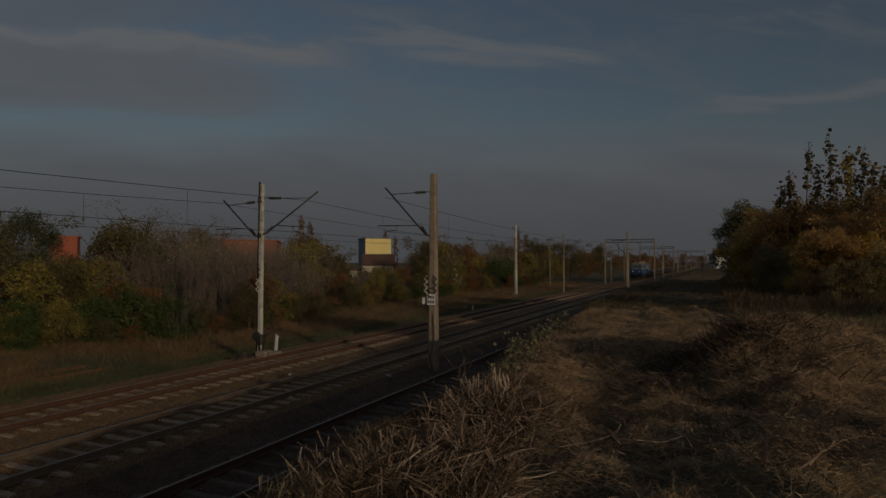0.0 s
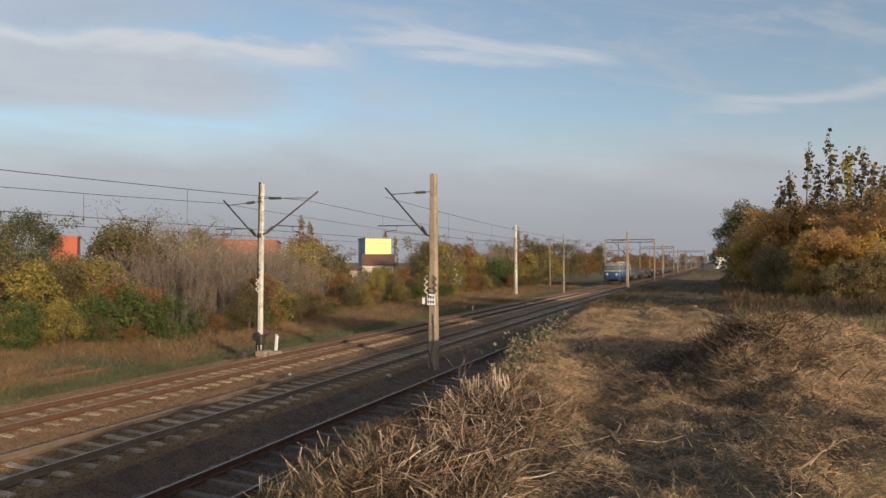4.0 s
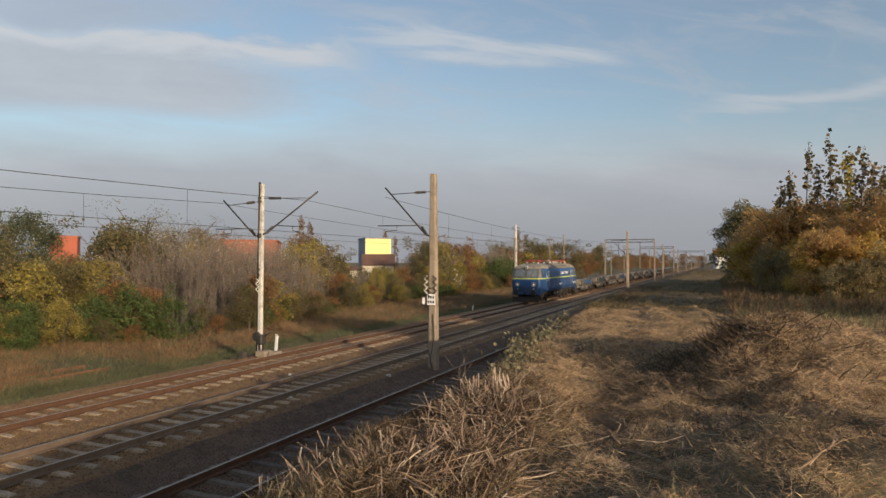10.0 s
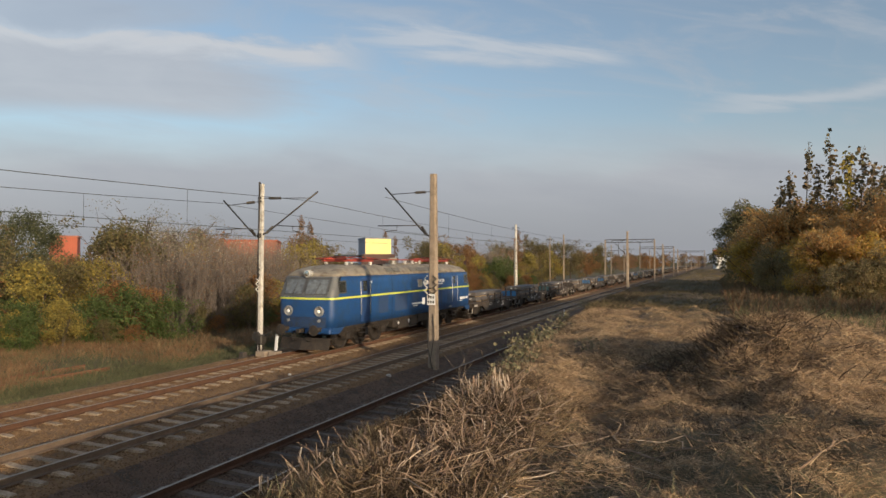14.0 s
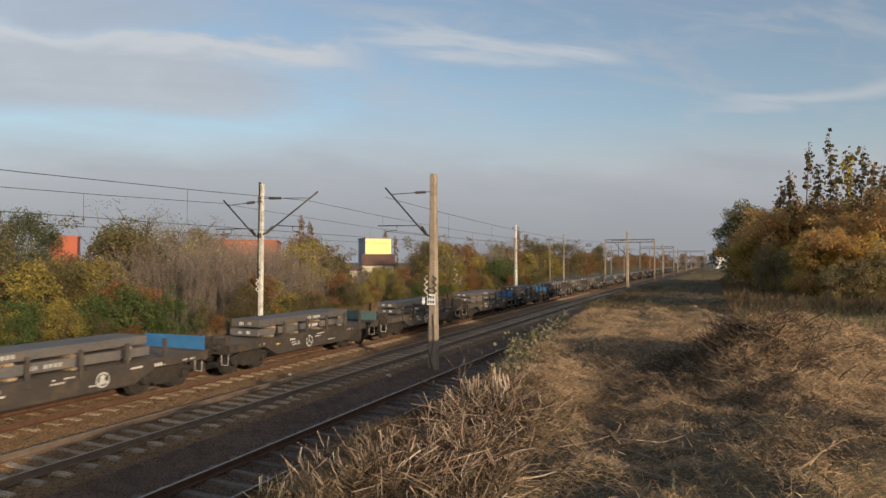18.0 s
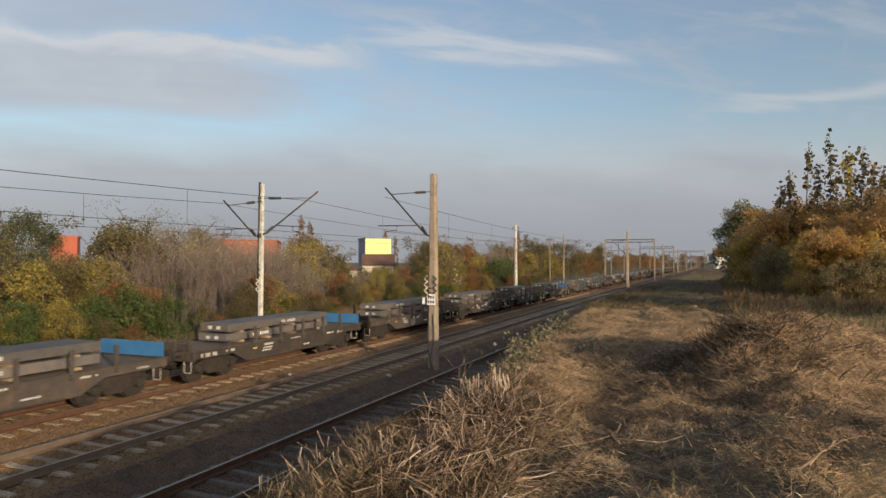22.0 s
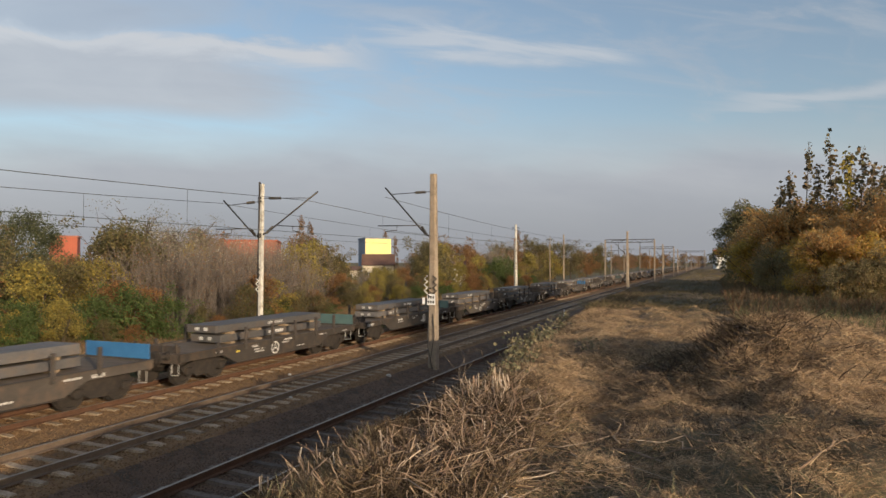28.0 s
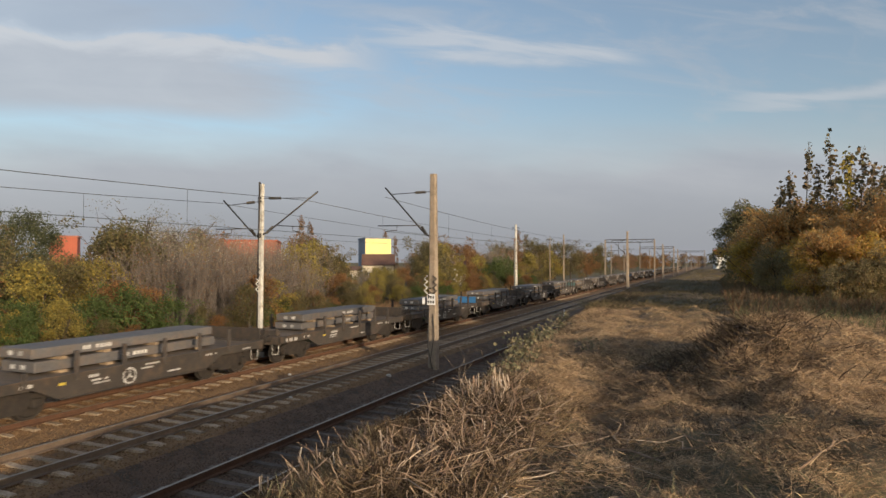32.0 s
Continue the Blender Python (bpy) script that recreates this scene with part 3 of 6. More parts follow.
def loft(levels, grow=0.0, close=True):
    bm = bmesh.new()
    rings = [[bm.verts.new((x, y, z)) for x, y in outline(w, b, grow)] for z, w, b in levels]
    n = len(rings[0])
    for a, b in zip(rings, rings[1:]):
        for k in range(n):
            bm.faces.new((a[k], a[(k + 1) % n], b[(k + 1) % n], b[k]))
    if close:
        bm.faces.new(rings[0][::-1])
        bm.faces.new(rings[-1])
    return bm


part("body", loft(LEVELS[:6]), M["loco_blue"], loco, smooth=True)
part("roof", loft([(3.442, 1.44, 0.42)] + LEVELS[6:]), M["loco_roof"], loco, "dusty grey curved roof", smooth=True)
part("stripe", loft([(2.405, 1.50, 0.0), (2.50, 1.50, 0.0)], 0.008, False), M["stripe"], loco, "yellow-green waist stripe", smooth=True)
part("underframe", box(-1.38, 1.38, 0.55, LOCO_LEN - 0.55, 0.98, 1.115, 0.02), M["grime"], loco)


def nose_panel(x0, x1, z0, z1, out, flip=False, nx=6, nz=3):
    """A panel laid on the nose, or, flipped, on the rear end."""
    bm = bmesh.new()
    grid = []
    for j in range(nz + 1):
        z = z0 + (z1 - z0) * j / nz
        row = []
        for i in range(nx + 1):
            x = x0 + (x1 - x0) * i / nx
            y = front_y(x, z) - out
            row.append(bm.verts.new((-x if flip else x, LOCO_LEN - y if flip else y, z)))
        grid.append(row)
    for a, b in zip(grid, grid[1:]):
        for i in range(nx):
            bm.faces.new((a[i], a[i + 1], b[i + 1], b[i]))
    return bm


def side_panel(s, y0, y1, z0, z1, out=0.008, thick=0.006, ny=1, bm=None):
    """A thin panel on a side wall that follows its slope; s is 1 or -1."""
    bm = bm or bmesh.new()
    levels = sorted({z0, z1, *[q[0] for q in LEVELS if z0 < q[0] < z1]})
    for za, zb in zip(levels, levels[1:]):
        xa, xb = at_level(za)[0] + out, at_level(zb)[0] + out
        vs = [bm.verts.new(v) for v in ((s * xa, y0, za), (s * xa, y1, za), (s * xb, y1, zb), (s * xb, y0, zb))]
        bm.faces.new(vs if s > 0 else vs[::-1])
    for a, b in ((y0, y0), (y1, y1)):
        vs = [bm.verts.new(v) for v in ((s * (at_level(z0)[0] + out), a, z0), (s * (at_level(z1)[0] + out), a, z1),
                                        (s * (at_level(z1)[0] - 0.01), a, z1), (s * (at_level(z0)[0] - 0.01), a, z0))]
        bm.faces.new(vs)
    return bm


for flip in (False, True):
    def at_y(y):
        return LOCO_LEN - y if flip else y
    ring_w = []
    bm = bmesh.new()
    for z in (2.53, 2.62, 3.05, 3.435):
        w, back = at_level(z)
        o = outline(w, back, 0.004)[:19]
        o = [(-w - 0.004, 0.74)] + o + [(w + 0.004, 0.74)]
        ring_w.append([bm.verts.new((-x if flip else x, at_y(y), z)) for x, y in o])
    for a, b in zip(ring_w, ring_w[1:]):
        for k in range(len(a) - 1):
            bm.faces.new((a[k], a[k + 1], b[k + 1], b[k]))
    part("window_band", bm, M["cab_band"], loco, "dusty grey band round the cab windows", smooth=True)
    part("windscreen_surround", nose_panel(-1.22, 1.22, 2.57, 3.40, 0.010, flip), M["cab_grey"], loco, "dark windscreen surround")
    for x0, x1 in ((-1.16, -0.05), (0.05, 1.16)):
        frame_ = part("windscreen", nose_panel(x0, x1, 2.62, 3.36, 0.016, flip), M["cab_grey"], loco, "windscreen in a dark rubber frame")
        part("pane", nose_panel(x0 + 0.045, x1 - 0.045, 2.67, 3.31, 0.024, flip), M["windscreen"], frame_)
        wx = (x0 + x1) / 2
        wy, wz = front_y(wx, 2.7) - 0.05, front_y(wx + 0.15, 3.15) - 0.05
        child("wiper", tube("wiper", [(wx if not flip else -wx, at_y(wy), 2.66), ((wx + 0.15) * (1 if not flip else -1), at_y(wz), 3.15)], 0.012, M["steel"], 4), loco)
    for x in (-0.82, 0.82):
        y = front_y(x, 1.88)
        s = -1 if not flip else 1
        rim = part("headlight", lathe([(0.12, 0.06), (0.225, 0.05), (0.24, -0.02), (0.215, -0.075), (0.195, -0.08), (0.18, -0.04), (0.05, 0.0)], 20, "y"), M["lamp_rim"], loco,
                   "round headlight in a pale rim", at=pose(x, at_y(y), 1.88, 0, 0, 180 if flip else 0))
        part("lens", lathe([(0.075, -0.035), (0.065, -0.052), (0.01, -0.062)], 16, "y"), M["lamp"] if not flip else M["reflector"], rim, "")
        part("tail_lamp", lathe([(0.07, 0.06), (0.075, -0.05), (0.05, -0.065)], 12, "y"), M["lamp_rim"], loco, at=pose(x, at_y(front_y(x, 1.42)), 1.45, 0, 0, 180 if flip else 0))
        # buffers
        b = part("buffer", lathe([(0.11, 0.25), (0.11, -0.10), (0.085, -0.12), (0.085, -0.40), (0.24, -0.42), (0.25, -0.46), (0.22, -0.48)], 16, "y"), M["grime"], loco,
                 at=pose(x * 1.06, at_y(0.10), 1.06, 0, 0, 180 if flip else 0))
        child("handrail", tube("handrail", [(x * 1.52, at_y(front_y(1.25, 1.6) + 0.02), 1.70), (x * 1.52, at_y(front_y(1.25, 1.6) + 0.02), 2.10)], 0.014, M["pale_metal"], 5), loco)
    lamp = part("roof_lamp", lathe([(0.12, 0.25), (0.17, 0.1), (0.18, -0.10), (0.15, -0.13)], 14, "y"), M["cab_rim"], loco, at=pose(0, at_y(0.50), 3.58, 0, 0, 180 if flip else 0))
    part("lens", lathe([(0.14, -0.132), (0.01, -0.15)], 12, "y"), M["reflector"], lamp)
    part("grime_patch", nose_panel(-1.15, 1.15, 1.14, 1.62, 0.006, flip), M["sooty_blue"], loco, "dirty lower part of the nose")
    # apron, buffer beam, plough
    bm = box(-1.42, 1.42, min(at_y(0.12), at_y(0.55)), max(at_y(0.12), at_y(0.55)), 0.86, 1.13, 0.05)
    part("buffer_beam", bm, M["loco_blue"], loco)
    for s in (-1, 1):
        bm = bmesh.new()
        prof = [(0.28, 1.14), (0.28, 0.86), (0.85, 0.86), (1.35, 1.14)]
        a = [bm.verts.new((s * 1.46, at_y(y), z)) for y, z in prof]
        b_ = [bm.verts.new((s * 1.40, at_y(y), z)) for y, z in prof]
        bm.faces.new(a), bm.faces.new(b_[::-1])
        for k in range(4):
            bm.faces.new((a[k], a[(k + 1) % 4], b_[(k + 1) % 4], b_[k]))
        bmesh.ops.recalc_face_normals(bm, faces=bm.faces)
        part("apron", bm, M["loco_blue"], loco)
        for zz in (0.35, 0.62):
            part("step", box(s * 1.30 - 0.16, s * 1.30 + 0.16, min(at_y(0.45), at_y(0.72)), max(at_y(0.45), at_y(0.72)), zz, zz + 0.03), M["grime"], loco)
        child("step_hanger", tube("step_hanger", [(s * 1.42, at_y(0.58), 0.33), (s * 1.42, at_y(0.58), 0.9)], 0.02, M["grime"], 4), loco)
    bm = bmesh.new()
    lo = [bm.verts.new(v) for v in ((-1.35, at_y(0.15), 0.16), (0, at_y(-0.18), 0.16), (1.35, at_y(0.15), 0.16))]
    hi = [bm.verts.new(v) for v in ((-1.30, at_y(0.32), 0.66), (0, at_y(0.08), 0.66), (1.30, at_y(0.32), 0.66))]
    bk = [bm.verts.new(v) for v in ((-1.30, at_y(0.42), 0.66), (0, at_y(0.30), 0.66), (1.30, at_y(0.42), 0.66))]
    for k in range(2):
        bm.faces.new((lo[k], lo[k + 1], hi[k + 1], hi[k]))
        bm.faces.new((hi[k], hi[k + 1], bk[k + 1], bk[k]))
        bm.faces.new((lo[k + 1], lo[k], bk[k], bk[k + 1]))
    part("snow_plough", bm, M["grime"], loco)
    part("coupling", box(-0.09, 0.09, min(at_y(-0.32), at_y(0.2)), max(at_y(-0.32), at_y(0.2)), 0.92, 1.10, 0.02), M["grime"], loco)
    for x in (-0.45, -0.3, 0.3, 0.45):
        child("brake_hose", tube("brake_hose", [(x, at_y(0.15), 0.98), (x, at_y(-0.06), 0.88), (x, at_y(-0.08), 0.62), (x * 0.9, at_y(0.02), 0.52)], 0.025, M["grime"], 5), loco)

for s in (1, -1):
    for y0 in (0.72, LOCO_LEN - 1.42):
        w_ = part("cab_window", side_panel(s, y0, y0 + 0.70, 2.66, 3.26, 0.008), M["cab_grey"], loco, "cab side window")
        part("pane", side_panel(s, y0 + 0.06, y0 + 0.64, 2.72, 3.20, 0.014), M["glass"], w_)
    for y0 in (2.72, LOCO_LEN - 3.62):
        d_ = part("door", side_panel(s, y0 + 0.05, y0 + 0.87, 1.22, 3.34, 0.007), M["loco_dull"], loco, "faded blue cab door")
        part("pane", side_panel(s, y0 + 0.24, y0 + 0.66, 2.70, 3.20, 0.014), M["glass"], d_)
        for y in (y0, y0 + 0.92):
            child("handrail", tube("handrail", [(s * 1.53, y, 1.55), (s * 1.54, y, 2.4), (s * 1.50, y, 3.2)], 0.018, M["pale_metal"], 5), loco, "white handrail")
        for k in range(3):
            part("step", box(s * 1.36 - 0.12, s * 1.36 + 0.12, y0 + 0.15, y0 + 0.75, 0.40 + 0.24 * k, 0.425 + 0.24 * k), M["grime"], loco)
    # grey replacement panels and equipment-room windows
    for y0, y1 in ((4.6, 5.6), (6.4, 7.9), (8.6, 9.4), (10.3, 11.25), (11.85, 12.95), (13.75, 14.3)):
        part("panel", side_panel(s, y0, y1, 1.50, 2.38, 0.006), M["panel_grey"], loco, "faded grey side panel")
    for y0 in (9.32,):
        w_ = part("side_window", side_panel(s, y0, y0 + 0.62, 2.68, 3.10, 0.008), M["cab_rim"], loco)
        part("pane", side_panel(s, y0 + 0.05, y0 + 0.57, 2.72, 3.06, 0.014), M["dusty_glass"], w_)
    part("panel_seam", side_panel(s, 6.05, 6.075, 1.15, 3.42, 0.005), M["grime"], loco)
    part("panel_seam", side_panel(s, 13.25, 13.275, 1.15, 3.42, 0.005), M["grime"], loco)
    # emblem and lettering as plain shapes
    bm = bmesh.new()
    ring = []
    for i in range(24):
        a = 2 * math.pi * i / 24
        ry, rz = 0.44 * math.cos(a), 0.16 * math.sin(a) * (1 + 0.2 * math.cos(2 * a))
        y, z = 10.45 + s * ry, 2.90 + rz
        ring.append(bm.verts.new((s * (at_level(z)[0] + 0.008), y, z)))
    bm.faces.new(ring if s > 0 else ring)
    bmesh.ops.recalc_face_normals(bm, faces=bm.faces)
    em = part("emblem", bm, M["white"], loco, "white lens-shaped emblem")
    part("emblem_core", side_panel(s, 10.36, 10.54, 2.84, 2.96, 0.012), M["loco_blue"], em)
    letters = [0.20, 0.20, 0.20, 0.0, 0.19, 0.19, 0.16, 0.19, 0.19]
    y = 11.28
    for k, wl in enumerate(letters):
        if wl:
            y0_, y1_ = y, y + wl
            h = 0.24 if k < 3 else 0.19
            if s < 0:
                y0_, y1_ = 24.7 - y1_, 24.7 - y0_
            part("lettering", side_panel(s, y0_ + 0.02, y1_ - 0.02, 2.86, 2.86 + h, 0.008), M["white"], loco)
        y += wl + 0.06 if wl else 0.08
    for y0, y1, z0, z1 in ((11.3, 13.1, 2.755, 2.79), (16.05, 16.55, 1.60, 1.78), (16.05, 16.5, 1.50, 1.55), (8.55, 9.9, 1.70, 1.80), (8.7, 9.3, 1.60, 1.65),
                           (10.9, 11.05, 1.35, 1.45), (14.2, 14.6, 1.24, 1.28), (3.78, 3.9, 3.05, 3.17), (14.75, 14.87, 3.0, 3.1)):
        part("marking", side_panel(s, y0, y1, z0, z1, 0.009), M["white"], loco)
    for k in range(9):
        if k != 4:
            part("marking", side_panel(s, 16.62 + 0.105 * k, 16.695 + 0.105 * k, 1.62, 1.78, 0.009), M["white"], loco, "plain white bar")
    # roof shoulders with louvres
    for y0, y1, n in ((5.6, 7.3, 2), (8.5, 13.1, 5)):
        for k in range(n):
            a, b_ = y0 + (y1 - y0) * k / n + 0.05, y0 + (y1 - y0) * (k + 1) / n - 0.05
            bm = bmesh.new()
            vs = [bm.verts.new(v) for v in ((s * 1.385, a, 3.575), (s * 1.385, b_, 3.575), (s * 1.19, b_, 3.775), (s * 1.19, a, 3.775))]
            bm.faces.new(vs)
            r = bmesh.ops.extrude_face_region(bm, geom=bm.faces[:])
            bmesh.ops.translate(bm, verts=[v for v in r["geom"] if isinstance(v, bmesh.types.BMVert)], vec=(s * 0.03, 0, 0.03))
            bmesh.ops.recalc_face_normals(bm, faces=bm.faces)
            part("louvre", bm, M["louvre"], loco, "dark roof louvre")
for y in (6.07, 13.26):
    part("roof_seam", box(-0.9, 0.9, y - 0.03, y + 0.03, 3.90, 4.0), M["grime"], loco)
part("roof_vent", lathe([(0.22, 3.9), (0.22, 4.2), (0.25, 4.22), (0.25, 4.32), (0.1, 4.36)], 16), M["loco_roof"], loco, at=pose(0.2, 8.6, 0))
part("roof_hatch", box(-0.6, 0.6, 9.2, 11.6, 3.96, 4.06, 0.03), M["loco_roof"], loco)
for y in (7.9, 9.4, 10.4, 11.4):
    part("roof_insulator", lathe([(0.06, 4.0), (0.09, 4.04), (0.05, 4.08), (0.09, 4.12), (0.05, 4.16), (0.08, 4.2)], 10), M["pale_metal"], loco, at=pose(0.62, y, 0))
child("roof_busbar", tube("roof_busbar", [(0.62, 6.4, 4.24), (0.62, 12.6, 4.24)], 0.025, M["panto_red"], 6), loco)


def pantograph(y0, y1):
    mid = (y0 + y1) / 2
    p = part("pantograph", box(-0.62, 0.62, mid - 1.25, mid - 1.15, 4.13, 4.21), M["panto_red"], loco, "folded red pantograph")
    part("base_bar", box(-0.62, 0.62, mid + 1.15, mid + 1.25, 4.13, 4.21), M["panto_red"], p)
    for x in (-0.58, 0.58):
        part("base_bar", box(x - 0.045, x + 0.045, mid - 1.5, mid + 1.5, 4.14, 4.22), M["panto_red"], p)
        for yy in (mid - 1.2, mid + 1.2):
            part("insulator", lathe([(0.09, 3.78), (0.07, 3.9), (0.11, 3.95), (0.07, 4.0), (0.11, 4.05), (0.07, 4.13)], 10), M["pale_metal"], p, at=pose(x, yy, 0))
        child("arm", tube("arm", [(x, mid - 1.2, 4.22), (x * 0.9, y1, 4.27), (x * 0.8, mid, 4.40)], 0.028, M["panto_red"], 5), p)
        child("arm", tube("arm", [(x, mid + 1.2, 4.22), (x * 0.9, y0, 4.27), (x * 0.8, mid, 4.40)], 0.028, M["panto_red"], 5), p)
    for yy in (mid - 0.16, mid + 0.16):
        child("contact_strip", tube("contact_strip", [(-0.95, yy, 4.28), (-0.75, yy, 4.44), (0.75, yy, 4.44), (0.95, yy, 4.28)], 0.03, M["steel"], 6), p)
    for yy in (y0, y1):
        child("cross_tube", tube("cross_tube", [(-0.55, yy, 4.27), (0.55, yy, 4.27)], 0.03, M["panto_red"], 6), p)


pantograph(1.9, 6.3)
pantograph(12.3, 17.0)

# running gear
LOCO_AXLES = [2.07, 3.82, 5.57, 12.38, 14.13, 15.88]


def wheel_mesh(name, r, gauge, mats):
    """A wheelset: two dished, flanged wheels with rims and hub, on an axle along x."""
    bm = bmesh.new()
    for s in (-1, 1):
        prof = [(0.08, gauge - 0.10), (r * 0.35, gauge - 0.05), (r * 0.80, gauge - 0.09), (r + 0.03, gauge - 0.10), (r + 0.03, gauge - 0.07), (r, gauge - 0.06), (r - 0.005, gauge + 0.06),
                (r * 0.84, gauge + 0.06), (r * 0.80, gauge + 0.02), (r * 0.35, gauge + 0.03), (r * 0.2, gauge + 0.09), (0.06, gauge + 0.10)]
        lathe([(a, s * h) for a, h in prof], 24, "x", bm)
        for k in range(6):
            a = k * math.pi / 3
            c, d = math.cos(a), math.sin(a)
            u = [Vector((s * (gauge + 0.045), c * q - d * w, d * q + c * w)) for q, w in ((r * 0.3, -0.05), (r * 0.3, 0.05), (r * 0.8, 0.04), (r * 0.8, -0.04))]
            bm.faces.new([bm.verts.new(v) for v in (u if s > 0 else u[::-1])])
    lathe([(0.08, -gauge), (0.08, gauge)], 10, "x", bm)
    me = bpy.data.meshes.new(name)
    bm.to_mesh(me)
    bm.free()
    for m in mats:
        me.materials.append(m)
    return me


loco_wheel = wheel_mesh("wheelset", 0.625, 0.7525, [M["grime"]])
turning = []
for y in LOCO_AXLES:
    w_ = child("wheelset", loco_wheel, loco, at=pose(0, y, 0.625))
    turning.append((w_, y, 0.625))
for c in (LOCO_AXLES[1], LOCO_AXLES[4]):
    for s in (-1, 1):
        bm = bmesh.new()
        prof = [(c - 2.55, 0.80), (c - 2.2, 0.62), (c - 1.35, 0.62), (c - 1.1, 0.78), (c + 1.1, 0.78), (c + 1.35, 0.62), (c + 2.2, 0.62), (c + 2.55, 0.80), (c + 2.55, 1.02), (c - 2.55, 1.02)]
        a = [bm.verts.new((s * 1.12, y, z)) for y, z in prof]
        b_ = [bm.verts.new((s * 0.98, y, z)) for y, z in prof]
        bm.faces.new(a), bm.faces.new(b_[::-1])
        for k in range(len(prof)):
            bm.faces.new((a[k], a[(k + 1) % len(prof)], b_[(k + 1) % len(prof)], b_[k]))
        bmesh.ops.recalc_face_normals(bm, faces=bm.faces)
        part("bogie_frame", bm, M["grime"], loco)
        for y in (c - 1.75, c, c + 1.75):
            part("axle_box", box(s * 1.12 - 0.12, s * 1.12 + 0.12, y - 0.17, y + 0.17, 0.46, 0.80, 0.04), M["grime"], loco)
            for dy in (-0.42, 0.42):
                v, f = [], []
                path = [(s * 1.12 + 0.085 * math.cos(q * 0.9), y + dy + 0.085 * math.sin(q * 0.9), 0.44 + 0.36 * q / 30) for q in range(31)]
                tube_into(v, f, path, 0.020, 4)
                child("coil_spring", mesh_of("coil_spring", v, f, M["grime"]), loco)
        for y in (c - 0.9, c + 0.9):
            part("brake_cylinder", lathe([(0.10, -0.2), (0.11, 0.0), (0.10, 0.2)], 10, "y"), M["grime"], loco, at=pose(s * 1.2, y, 0.86))
        child("sand_pipe", tube("sand_pipe", [(s * 1.05, c - 2.5, 0.9), (s * 0.9, c - 2.62, 0.4), (s * 0.76, c - 2.55, 0.12)], 0.022, M["grime"], 5), loco)
for s in (-1, 1):
    for y0, y1, z0 in ((6.55, 7.1, 0.60), (7.2, 8.6, 0.45), (8.75, 9.6, 0.52), (9.75, 11.2, 0.62)):
        part("equipment_box", box(s * 0.95 - 0.36, s * 0.95 + 0.36, y0, y1, z0, 1.05, 0.04), M["grime"], loco, "grimy underfloor equipment box")
    for y in (7.1, 8.4):
        part("marking", box(s * 1.315 - 0.004, s * 1.315 + 0.004, y, y + 0.14, 0.72, 0.88), M["white"], loco)
moving.append((loco, 0.0))

# ---- flat wagons ----
AXLES = [0.72, 2.28, 8.85, 10.41]


def poly_prism(prof, x0, x1, bm=None):
    """A plate cut to a (y, z) profile, from x0 to x1."""
    bm = bm or bmesh.new()
    a = [bm.verts.new((x1, y, z)) for y, z in prof]
    b = [bm.verts.new((x0, y, z)) for y, z in prof]
    n = len(prof)
    bm.faces.new(a), bm.faces.new(b[::-1])
    for k in range(n):
        bm.faces.new((a[k], a[(k + 1) % n], b[(k + 1) % n], b[k]))
    bmesh.ops.recalc_face_normals(bm, faces=bm.faces)
    return bm


wagon_wheel = wheel_mesh("wheelset", 0.46, 0.7525, [M["grime"]])
STAKES = [1.95, 3.4, 4.95, 6.45, 7.95, 9.35]


